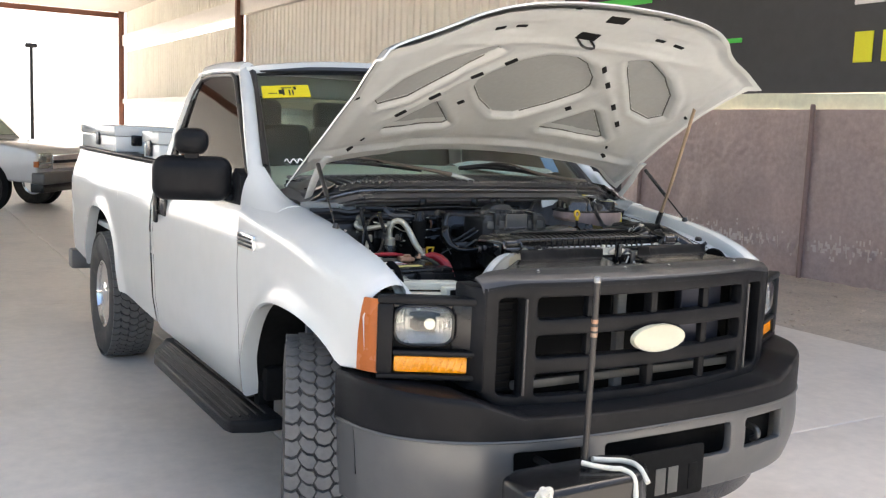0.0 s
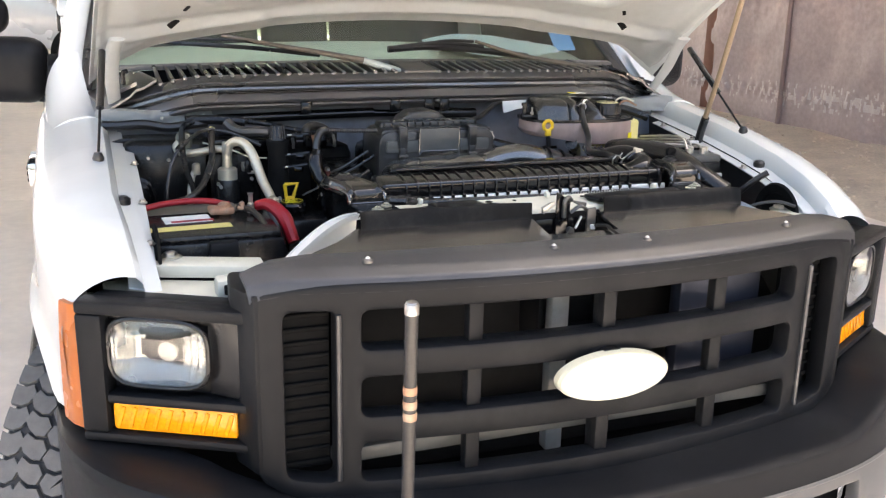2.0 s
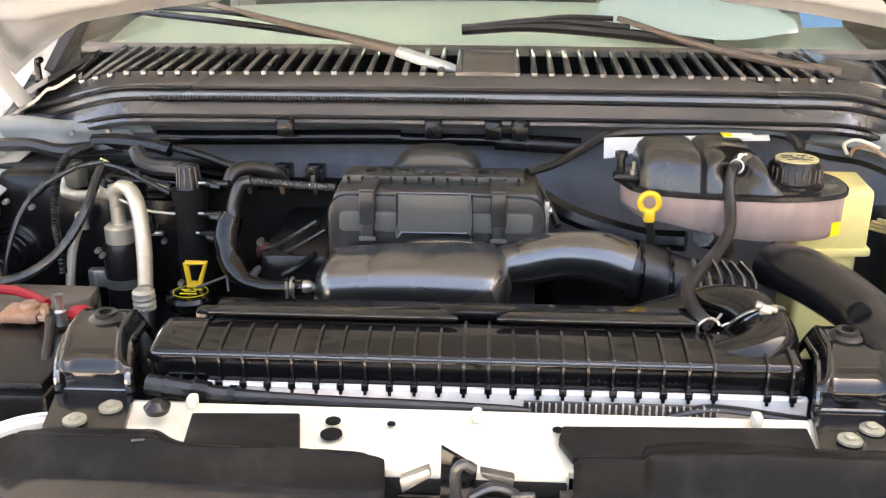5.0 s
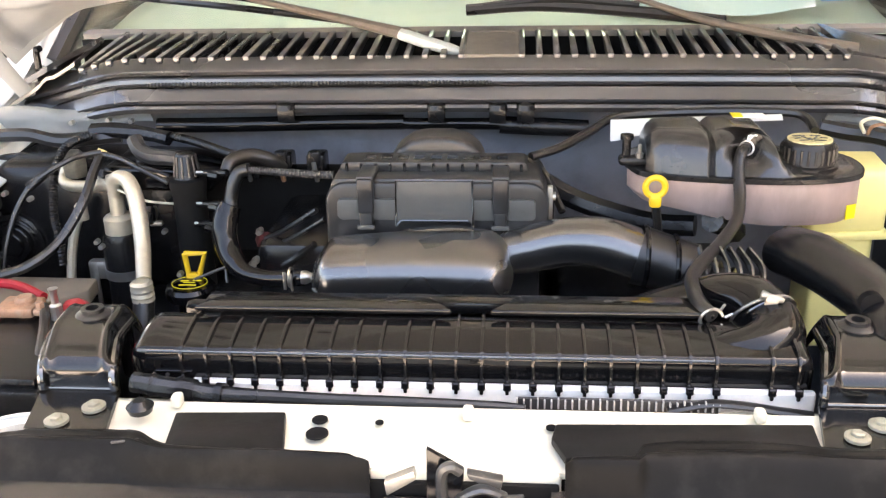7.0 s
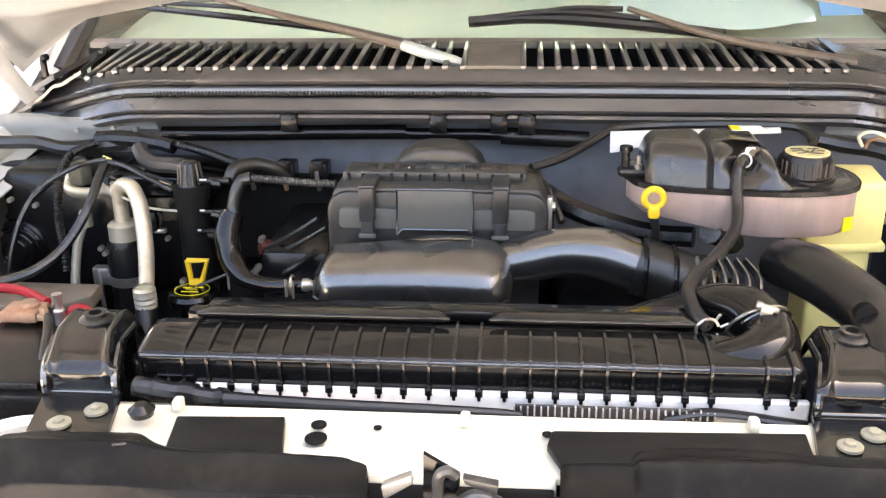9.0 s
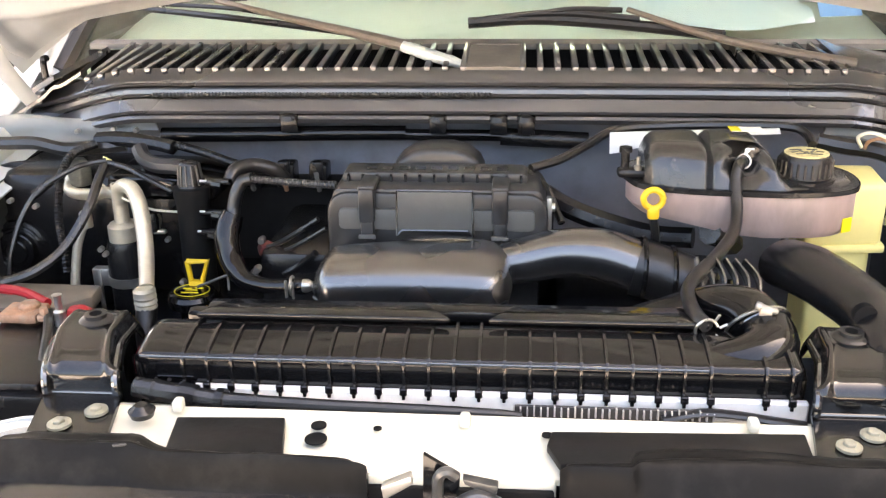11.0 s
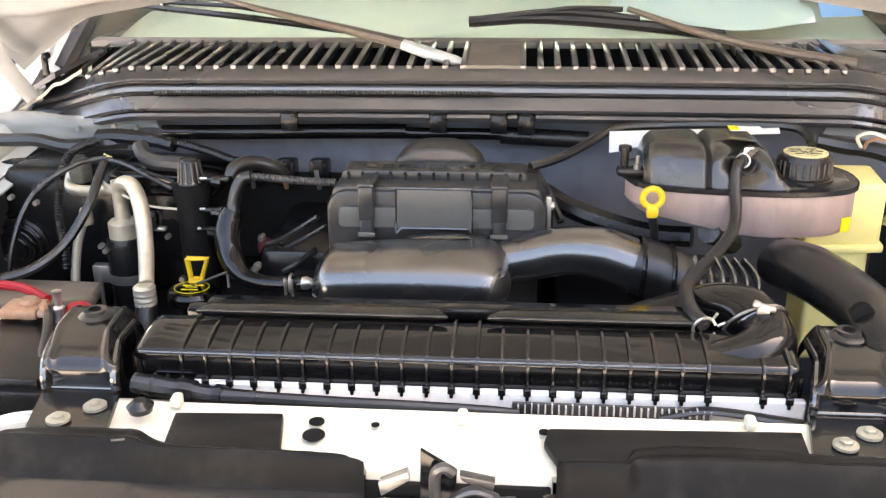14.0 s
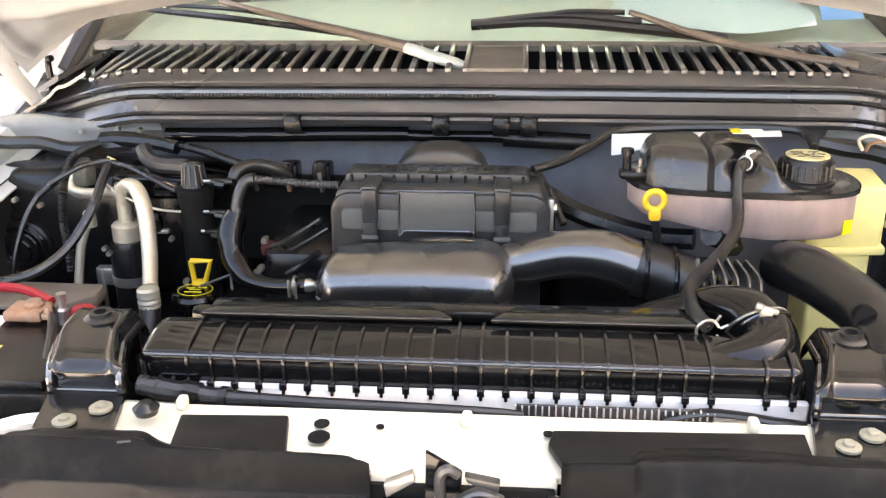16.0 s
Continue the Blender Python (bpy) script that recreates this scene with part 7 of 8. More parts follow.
part("pipe_clip", join(box(-0.508, -0.488, 0.925, 0.935, 1.192, 1.199, 0.002), lathe([(0.012, -0.01), (0.012, 0.008)], (-0.510, 0.940, 1.209), "x", 12)), STEEL, truck)
# filler tower with ribbed cap
tw = (-0.434, 0.915, 1.277)
tower = part("filler_tower", lathe([(0.026, -0.22), (0.025, -0.03), (0.028, -0.012), (0.028, -0.002), (0.024, 0.0)], tw, "z", 24), DARK, truck, "black filler tower with a fluted cap")
part("fluted_cap", lathe([(0.0200, 0.0), (0.0185, 0.004), (0.0150, 0.034), (0.012, 0.038), (0.001, 0.039)], tw, "z", 24), PLASTIC, tower)
for k in range(12):
    a = 2 * math.pi * k / 12
    part("flute", tube([(tw[0] + 0.0190 * math.cos(a), tw[1] + 0.0190 * math.sin(a), tw[2] + 0.003), (tw[0] + 0.0155 * math.cos(a), tw[1] + 0.0155 * math.sin(a), tw[2] + 0.034)], 0.0017, 5, 1), FADED, tower)
for a, b in (((-0.415, 0.905, 1.286), (-0.362, 0.885, 1.293)), ((-0.418, 0.900, 1.239), (-0.362, 0.875, 1.248)), ((-0.423, 0.895, 1.209), (-0.369, 0.865, 1.221))):
    part("port_nipple", tube([a, b], 0.0052, 10, 1), PLASTIC, tower)
    part("nipple_ring", tube([(a[0] * 0.55 + b[0] * 0.45, a[1] * 0.55 + b[1] * 0.45, a[2]), (a[0] * 0.25 + b[0] * 0.75, a[1] * 0.25 + b[1] * 0.75, a[2])], 0.0085, 10, 1), GLOSS, tower)
    part("nipple_pin", lathe([(0.0018, -0.010), (0.0018, 0.002)], (a[0] + 0.012, a[1] - 0.008, a[2] + 0.004), "x", 6), STEEL, tower)
# breather hoses
part("breather_loom", tube([(-0.196, 0.850, 1.301), (-0.239, 0.855, 1.301), (-0.289, 0.860, 1.303), (-0.327, 0.865, 1.304)], 0.0048, 10, 8, True, None, 1.0, (0.0014, 0.0042)), FADED, truck)
part("breather_hose", tube([(-0.323, 0.865, 1.304), (-0.337, 0.865, 1.300), (-0.346, 0.860, 1.285), (-0.351, 0.855, 1.263), (-0.351, 0.850, 1.253)], 0.0095, 12, 6), RUBBER, truck)
part("breather_hose", tube([(-0.367, 0.900, 1.290), (-0.360, 0.910, 1.304), (-0.337, 0.930, 1.306), (-0.310, 0.940, 1.296), (-0.296, 0.950, 1.278)], 0.011, 12, 6), RUBBER, truck)
part("breather_elbow", tube([(-0.350, 0.850, 1.256), (-0.356, 0.845, 1.242), (-0.359, 0.835, 1.222), (-0.354, 0.825, 1.201), (-0.342, 0.810, 1.184), (-0.321, 0.795, 1.172), (-0.281, 0.780, 1.171), (-0.229, 0.765, 1.180)], 0.0155, 16, 8, True, [0.0155, 0.0185, 0.019, 0.018, 0.0165, 0.0125, 0.0115, 0.0115]), GLOSS, truck, "black moulded breather elbow hose")
bc = (-0.250, 0.768, 1.178)
part("spring_clamp", join(tube([(bc[0] + d, bc[1] + 0.0128 * math.cos(a), bc[2] + 0.0128 * math.sin(a)) for a in span(0, 2 * math.pi, 17) for d in (0.0,)], 0.0022, 6, 1, False), box(bc[0] - 0.007, bc[0] - 0.003, bc[1] - 0.016, bc[1] - 0.012, bc[2] - 0.012, bc[2] + 0.014, 0.001), box(bc[0] + 0.003, bc[0] + 0.006, bc[1] - 0.016, bc[1] - 0.012, bc[2] - 0.014, bc[2] + 0.012, 0.001)), STEEL, truck)
part("hose_tip", lathe([(0.009, -0.006), (0.010, 0.0), (0.006, 0.008)], (-0.226, 0.758, 1.183), "x", 12), STEEL, truck)
part("spark_wire", tube([(-0.325, 0.880, 1.187), (-0.281, 0.860, 1.211), (-0.223, 0.840, 1.252)], 0.004, 8, 6), RUBBER, truck)
part("spark_wire", tube([(-0.311, 0.870, 1.180), (-0.262, 0.850, 1.206), (-0.210, 0.830, 1.242)], 0.0035, 8, 6), RUBBER, truck)
part("spark_wire", tube([(-0.280, 0.840, 1.165), (-0.252, 0.835, 1.184), (-0.225, 0.820, 1.208)], 0.005, 8, 6), RUBBER, truck)
part("dark_bracket", bevelled(prism([(-0.33, 1.09), (-0.22, 1.09), (-0.20, 1.17), (-0.25, 1.20), (-0.33, 1.16)], "y", 0.90, 0.93), 0.006), PLASTIC, truck)
part("red_plug", moved(box(-0.010, 0.010, -0.010, 0.010, -0.009, 0.009, 0.003), pose(*(-0.316, 0.880, 1.190), 20, 15, 30)), mat("dull_red_plug", (0.10, 0.022, 0.022), 0.5), truck)
for c in ((-0.319, 0.875, 1.205), (-0.318, 0.820, 1.175), (-0.313, 0.820, 1.181), (-0.148, 0.740, 1.151), (-0.176, 0.740, 1.155)):
    part("sensor", lathe([(0.0045, -0.008), (0.006, 0.0), (0.004, 0.009)], c, "y", 10), STEEL, truck)
# ignition coil connectors against the firewall
for px in (0, 1, 2):
    c = (-0.375 + 0.055 * px, 1.06, 1.262)
    coil = part("coil_connector", join(box(c[0] - 0.015, c[0] + 0.015, c[1] - 0.02, c[1] + 0.02, c[2] - 0.03, c[2] + 0.012, 0.004), box(c[0] - 0.010, c[0] + 0.010, c[1] - 0.03, c[1] - 0.015, c[2] - 0.012, c[2] + 0.02, 0.003)), PLASTIC, truck)
    part("pigtail", tube([(c[0], c[1] - 0.032, c[2] + 0.004), (c[0] + 0.003, c[1] - 0.036, c[2] - 0.012), (c[0] + 0.004, c[1] - 0.03, c[2] - 0.028)], 0.004, 6, 5), COPPER if px == 1 else LABELG, coil)
# small steel pieces added at the spots of glints in the dark bay
for c in ((-0.741, 0.940, 1.240), (-0.695, 0.930, 1.235), (-0.578, 0.900, 1.168), (-0.584, 0.900, 1.176), (-0.495, 0.950, 1.175), (-0.588, 1.100, 1.316), (-0.443, 0.860, 1.141), (-0.692, 1.100, 1.313), (-0.627, 1.100, 1.318)):
    part("glint_fitting", lathe([(0.004, -0.006), (0.0045, 0.004), (0.0025, 0.007)], c, "y", 8), STEEL, truck)
# wires and cables
def cable(name, pts, r, m=RUBBER, label="", ripple=None):
    return part(name, tube(pts, r, 8, 8, True, None, 1.0, ripple), m, truck, label)


cable("battery_cable", [(-0.714, 0.780, 1.164), (-0.691, 0.800, 1.161), (-0.653, 0.820, 1.170), (-0.622, 0.860, 1.193), (-0.597, 0.900, 1.239), (-0.591, 0.940, 1.276), (-0.586, 0.962, 1.296)], 0.0078)
cable("wire_tie", [(-0.589, 0.962, 1.292), (-0.584, 0.968, 1.304)], 0.0072, WASHER, "yellow tape end")
cable("wire", [(-0.584, 0.962, 1.299), (-0.548, 0.950, 1.294), (-0.515, 0.940, 1.281), (-0.473, 0.935, 1.261)], 0.0042)
cable("wire", [(-0.583, 0.960, 1.302), (-0.606, 0.950, 1.300), (-0.626, 0.930, 1.296), (-0.666, 0.900, 1.273), (-0.692, 0.880, 1.234), (-0.706, 0.860, 1.189), (-0.713, 0.850, 1.150)], 0.0045)
cable("wire_joint", [(-0.654, 0.915, 1.282), (-0.676, 0.895, 1.264)], 0.0075, PLASTIC)
cable("loom", [(-0.625, 1.020, 1.313), (-0.651, 0.990, 1.304), (-0.659, 0.960, 1.281), (-0.660, 0.940, 1.252), (-0.657, 0.920, 1.213), (-0.645, 0.900, 1.172), (-0.641, 0.890, 1.140)], 0.0062, PLASTIC, "", (0.0016, 0.005))
cable("loom", [(-0.639, 1.060, 1.315), (-0.603, 1.060, 1.317), (-0.568, 1.050, 1.316), (-0.494, 1.030, 1.309), (-0.437, 1.010, 1.301), (-0.384, 0.990, 1.290), (-0.309, 0.960, 1.282)], 0.0062, PLASTIC, "", (0.0014, 0.005))
cable("loom_sleeve", [(-0.636, 1.050, 1.310), (-0.598, 1.045, 1.313), (-0.533, 1.030, 1.312), (-0.495, 1.020, 1.307)], 0.012, PLASTIC)
cable("fat_hose", [(-0.839, 1.060, 1.303), (-0.795, 1.050, 1.304), (-0.739, 1.045, 1.306), (-0.686, 1.040, 1.297), (-0.636, 1.040, 1.301), (-0.587, 1.050, 1.304)], 0.0115)
cable("fat_hose", [(-0.544, 1.000, 1.312), (-0.531, 0.985, 1.298), (-0.507, 0.975, 1.291), (-0.474, 0.965, 1.292), (-0.447, 0.955, 1.291)], 0.013, FADED)
cable("white_wire", [(-0.608, 0.970, 1.267), (-0.568, 0.930, 1.260), (-0.538, 0.915, 1.252), (-0.504, 0.920, 1.236), (-0.461, 0.925, 1.230)], 0.0020, CREAM)
cable("wire", [(-0.535, 0.970, 1.280), (-0.505, 0.960, 1.274), (-0.475, 0.950, 1.267)], 0.0028)
cable("wire", [(-0.399, 0.800, 1.159), (-0.364, 0.800, 1.174), (-0.344, 0.800, 1.182)], 0.0022)
cable("wire", [(-0.369, 0.850, 1.227), (-0.367, 0.840, 1.200), (-0.359, 0.820, 1.180), (-0.352, 0.800, 1.155)], 0.0018, LABELG)
cable("loom", [(0.082, 0.920, 1.308), (0.124, 0.950, 1.313), (0.169, 1.000, 1.323), (0.215, 1.040, 1.337), (0.295, 1.060, 1.339), (0.399, 1.060, 1.341), (0.482, 1.050, 1.341), (0.503, 1.030, 1.336), (0.506, 1.000, 1.326)], 0.007, RUBBER)
cable("loom", [(0.078, 0.920, 1.302), (0.103, 0.900, 1.287), (0.119, 0.880, 1.259), (0.127, 0.860, 1.245)], 0.0055, RUBBER)
cable("heater_hose", [(0.100, 0.950, 1.262), (0.142, 0.920, 1.246), (0.198, 0.900, 1.231), (0.262, 0.880, 1.221), (0.314, 0.860, 1.225)], 0.016, PLASTIC)
cable("heater_hose", [(0.324, 0.800, 1.256), (0.343, 0.820, 1.244), (0.369, 0.860, 1.217)], 0.017, RUBBER)
cable("loom", [(0.528, 1.050, 1.319), (0.568, 1.040, 1.313), (0.618, 1.020, 1.309), (0.674, 0.980, 1.290)], 0.013, RUBBER)
cable("wire_loop", [(0.578, 1.000, 1.323), (0.568, 0.990, 1.341), (0.584, 0.980, 1.350), (0.614, 0.970, 1.340)], 0.0028, CREAM)
cable("wire", [(0.583, 1.000, 1.321), (0.585, 0.990, 1.335), (0.600, 0.980, 1.340), (0.624, 0.970, 1.327)], 0.0028, COPPER)
cable("wire", [(0.401, 0.800, 1.228), (0.410, 0.790, 1.220), (0.389, 0.770, 1.203)], 0.003)

cable("wire", [(0.411, 0.780, 1.228), (0.424, 0.800, 1.232), (0.426, 0.820, 1.237), (0.440, 0.840, 1.238)], 0.0025)

# brace bar and cowl
bar = part("cowl_brace", tube([(-0.550, 1.120, 1.303), (-0.432, 1.120, 1.304), (-0.237, 1.120, 1.308), (-0.127, 1.120, 1.309)], 0.013, 12, 4), GLOSS, truck, "black cowl brace tube")
part("brace_middle", tube([(-0.141, 1.120, 1.308), (-0.103, 1.120, 1.306), (0.019, 1.120, 1.306), (0.047, 1.120, 1.304)], 0.010, 12, 4), GLOSS, bar)
part("brace_end", tube([(0.033, 1.118, 1.305), (0.094, 1.118, 1.302), (0.178, 1.118, 1.298)], 0.015, 12, 4), PLASTIC, bar)
for px in (512, 775, 880, 925):
    c = (ramp(px, (512, -0.32), (775, -0.07), (880, 0.03), (925, 0.075)), 1.098, 1.337)
    part("seal_clip", join(lathe([(0.018, 0.0), (0.016, 0.008), (0.006, 0.011)], c, "z", 16), box(c[0] - 0.014, c[0] + 0.014, c[1] - 0.008, c[1] + 0.004, c[2] - 0.022, c[2] + 0.002, 0.002)), PLASTIC, truck)


def cowl_back(x):
    return 1.262 + 0.145 * (abs(x) / 0.8) ** 2.2


def cowl_shift(x):
    a = abs(x)
    return 0.02 * a * a + 0.075 * ease(0.60, 0.84, a), -0.055 * ease(0.58, 0.84, a) - 0.012 * a * a


COWL = [(1.136, 1.380), (1.132, 1.416), (1.128, 1.4185), (1.122, 1.417), (1.098, 1.4025), (1.0965, 1.400), (1.0985, 1.3965), (1.114, 1.3950), (1.115, 1.3925), (1.100, 1.3915), (1.096, 1.3885), (1.0945, 1.382), (1.097, 1.3785), (1.110, 1.377), (1.110, 1.374), (1.100, 1.3725), (1.089, 1.354), (1.090, 1.351), (1.106, 1.350), (1.106, 1.347), (1.093, 1.345), (1.090, 1.340), (1.093, 1.3345), (1.115, 1.333)]


def cowl_fn(u, v):
    x = u * 0.815
    p = COWL[int(round(v * (len(COWL) - 1)))]
    dy, dz = cowl_shift(x)
    return (x, p[0] + dy, p[1] + dz)


cowl = part("cowl_panel", sheet(cowl_fn, span(-1, 1, 61), span(0, 1, len(COWL)), (0, 0.004, -0.003)), COWLM, truck, "black plastic cowl panel with air slots", sharp=22)
part("cowl_trough", sheet(lambda u, v: (u * 0.80, ramp(v, (0, 1.130), (0.5, 1.136), (0.7, cowl_back(u * 0.8) + 0.004), (1, cowl_back(u * 0.8) + 0.008)) + (cowl_shift(u * 0.8)[0] if v < 0.6 else 0), ramp(v, (0, 1.412), (0.5, 1.372), (0.7, 1.372), (1, 1.430)) - 0.03 * u * u), span(-1, 1, 41), span(0, 1, 11)), DARK, cowl)


def slat(x, lean):
    y0, y1 = 1.118, cowl_back(x)
    dy, dz = cowl_shift(x)
    a, b = Vector((x, y0 + dy, 1.420 + dz)), Vector((x + lean * (y1 - y0), y1 + 0.005, 1.436 - 0.02 * (abs(x) / 0.8) ** 2))
    m = Matrix.Translation((a + b) / 2) @ (b - a).to_track_quat("Y", "Z").to_matrix().to_4x4()
    h = (b - a).length / 2
    return moved(box(-0.0052, 0.0052, -h, h, -0.012, 0.002, 0.0022, 2), m)


for k in range(2, 25):
    x = -0.745 + 0.0298 * k
    part("slat", slat(x, 0.0), COWLM, cowl)
for k in range(19):
    x = 0.068 + 0.0285 * k
    part("slat", slat(x, 0.0), COWLM, cowl)
part("cowl_bridge", sheet(lambda u, v: (-0.032 + 0.096 * u, 1.120 + 0.15 * v, 1.421 + 0.014 * v), span(0, 1, 5), span(0, 1, 5), (0, 0, -0.008)), DUST, cowl)
part("cowl_bridge", sheet(lambda u, v: (0.60 + 0.20 * u, 1.13 + cowl_shift(0.7)[0] + 0.20 * v, 1.415 - 0.04 * u + 0.014 * v), span(0, 1, 8), span(0, 1, 5), (0, 0, -0.01)), COWLM, cowl)
part("cowl_bridge", sheet(lambda u, v: (-0.745 - 0.06 * u, 1.15 + 0.03 * u + 0.24 * v, 1.40 - 0.03 * u + 0.012 * v), span(0, 1, 8), span(0, 1, 5), (0, 0, -0.01)), COWLM, cowl)
part("cowl_rear_strip", sheet(lambda u, v: (u * 0.79, cowl_back(u * 0.79) + 0.03 * v, 1.436 - 0.022 * u * u + 0.004 * v), span(-1, 1, 41), span(0, 1, 3), (0, 0, -0.01)), DUST, cowl)
part("serrated_seal", tube([(x, 1.094 + cowl_shift(x)[0], 1.380 + cowl_shift(x)[1]) for x in span(-0.55, 0.02, 8)], 0.0035, 6, 6, True, None, 1.0, (0.0015, 0.006)), RUBBER, cowl)
COWL_CORNER = [Vector((-0.825, 1.130, 1.330)), Vector((-0.695, 1.150, 1.406)), Vector((-0.862, 1.40, 1.348)), Vector((-0.73, 1.36, 1.412))]
corner_sheet = sheet(lambda u, v: COWL_CORNER[0].lerp(COWL_CORNER[1], u).lerp(COWL_CORNER[2].lerp(COWL_CORNER[3], u), v) + Vector((0, 0, 0.006 * math.exp(-((u - 0.6) / 0.08) ** 2))), span(0, 1, 24), span(0, 1, 12), (0, 0, -0.006))
part("cowl_end", corner_sheet, COWLM, cowl)
part("cowl_end", mirrored(corner_sheet), COWLM, cowl)
part("washer_nozzle", tube([(-0.775, 1.18, 1.39), (-0.775, 1.18, 1.42), (-0.765, 1.175, 1.425)], 0.006, 8, 3), PLASTIC, cowl)

# wipers
wl = part("wiper", tube([(-0.125, 1.185, 1.443), (-0.23, 1.22, 1.462), (-0.36, 1.27, 1.482), (-0.50, 1.33, 1.505)], 0.011, 10, 6, True, [0.017, 0.013, 0.010, 0.008], 0.6), mat("weathered_wiper_arm", (0.20, 0.17, 0.14), 0.5, 0.3, vary=0.2, scale=25), truck, "weathered wiper arm with a faded grey end")
part("arm_end", tube([(-0.135, 1.182, 1.445), (-0.09, 1.17, 1.432), (-0.05, 1.163, 1.422), (-0.022, 1.16, 1.416)], 0.014, 10, 6, True, [0.016, 0.017, 0.015, 0.006], 0.6), BLADE, wl, "faded grey arm cover")
part("blade", join(tube([(-0.24, 1.262, 1.455), (-0.45, 1.30, 1.475), (-0.70, 1.40, 1.485)], 0.006, 8, 6), tube([(-0.30, 1.268, 1.468), (-0.45, 1.30, 1.492), (-0.62, 1.36, 1.495)], 0.004, 8, 6)), RUBBER, wl)
wr = part("wiper", tube([(0.62, 1.20, 1.412), (0.50, 1.225, 1.43), (0.38, 1.26, 1.452), (0.25, 1.30, 1.49)], 0.011, 10, 6, True, [0.016, 0.014, 0.011, 0.008], 0.6), bpy.data.materials["weathered_wiper_arm"], truck, "weathered wiper arm with a black blade")
part("blade", join(tube([(-0.03, 1.29, 1.468), (0.10, 1.285, 1.475), (0.28, 1.285, 1.462), (0.42, 1.29, 1.445)], 0.010, 8, 6), tube([(0.0, 1.287, 1.474), (0.13, 1.282, 1.486), (0.27, 1.284, 1.474)], 0.007, 8, 6), tube([(0.05, 1.287, 1.474), (0.14, 1.28, 1.492), (0.24, 1.29, 1.49)], 0.005, 8, 6)), RUBBER, wr)

# battery and its cables
bat = part("battery", join(box(-0.79, -0.50, 0.52, 0.735, 0.95, 1.135, 0.008), box(-0.785, -0.505, 0.525, 0.73, 1.132, 1.150, 0.008)), PLASTIC, truck, "black battery with paper labels and red cable")
part("white_label", moved(box(-0.05, 0.05, -0.03, 0.03, 0, 0.0015, 0.0005, 1), pose(-0.685, 0.668, 1.150, 0, 0, 4)), PAPER, bat)
part("red_label_bar", moved(box(-0.04, 0.05, -0.008, 0.008, 0, 0.002, 0.0005, 1), pose(-0.68, 0.647, 1.150, 0, 0, 4)), RED, bat)
part("yellow_label", moved(box(-0.085, 0.085, -0.017, 0.017, 0, 0.0015, 0.0005, 1), pose(-0.685, 0.592, 1.150, 0, 0, 3)), mat("faded_yellow_label", (0.72, 0.62, 0.22), 0.5, vary=0.12, scale=40), bat)
part("terminal", lathe([(0.016, 1.15), (0.014, 1.172), (0.010, 1.176)], (-0.60, 0.70, 0), "z", 16), COPPER, bat)
part("terminal_clamp", join(box(-0.635, -0.58, 0.675, 0.72, 1.153, 1.168, 0.005), bolt((-0.565, 0.672, 1.165), 0.010, 0.016)), COPPER, bat)
part("brass_stud", lathe([(0.008, 1.155), (0.008, 1.175), (0.005, 1.178), (0.005, 1.195), (0.007, 1.199)], (-0.545, 0.675, 0), "z", 10), STEEL, bat)
part("red_cable", tube([(-0.80, 0.745, 1.155), (-0.72, 0.755, 1.168), (-0.64, 0.745, 1.172), (-0.585, 0.72, 1.165)], 0.007, 10, 8), RED, truck)
part("red_boot", tube([(-0.53, 0.685, 1.168), (-0.505, 0.665, 1.172), (-0.48, 0.63, 1.15), (-0.465, 0.60, 1.10)], 0.016, 10, 6, True, [0.011, 0.014, 0.017, 0.013]), RED, truck)
part("earth_cable", tube([(-0.57, 0.69, 1.165), (-0.545, 0.64, 1.165), (-0.525, 0.57, 1.13), (-0.52, 0.53, 1.02)], 0.0065, 10, 8), RUBBER, truck)
part("battery_cover", bevelled(prism([(-0.80, 0.745), (-0.60, 0.745), (-0.555, 0.79), (-0.56, 0.835), (-0.80, 0.84)], "z", 1.12, 1.145), 0.006), TRAY, truck)
part("hold_down", box(-0.66, -0.60, 0.49, 0.52, 1.10, 1.14, 0.006), TRIM, truck)

# the other side: control module, box, horn, wiring
abs_ = part("brake_module", box(0.635, 0.735, 0.70, 0.80, 1.09, 1.205, 0.008), PLASTIC, truck, "grey brake control module with a label")
part("module_plate", box(0.672, 0.735, 0.693, 0.702, 1.10, 1.175, 0.002), mat("pale_grey_label", (0.45, 0.44, 0.42), 0.5, vary=0.2, scale=60), abs_)
part("module_top", box(0.64, 0.74, 0.71, 0.80, 1.203, 1.222, 0.005), LABELG, abs_)
for k in range(4):
    part("line_fitting", lathe([(0.008, 1.22), (0.008, 1.238), (0.004, 1.24)], (0.65 + 0.024 * k, 0.74 + 0.02 * (k % 2), 0), "z", 8), STEEL, abs_)
    part("brake_line", tube([(0.65 + 0.024 * k, 0.74 + 0.02 * (k % 2), 1.235), (0.645 + 0.02 * k, 0.78, 1.265 - 0.01 * k), (0.60, 0.90 + 0.02 * k, 1.25 - 0.01 * k)], 0.003, 6, 6), STEEL, abs_)
fb = part("fuse_box", bevelled(join(box(0.625, 0.77, 0.86, 1.03, 1.06, 1.235, 0.012), box(0.63, 0.765, 0.852, 0.865, 1.075, 1.22, 0.004)), 0.003), PLASTIC, truck, "black fuse box with ribbed lid")
for k in range(3):
    part("lid_rib", tube([(0.64, 0.852, 1.09 + 0.03 * k), (0.64, 0.852, 1.222 - 0.03 * k), (0.76, 0.852, 1.222 - 0.03 * k)], 0.003, 6, 1), LABELG, fb)
part("lid_strip", box(0.655, 0.765, 0.85, 0.858, 1.228, 1.238, 0.001), FIN, fb)
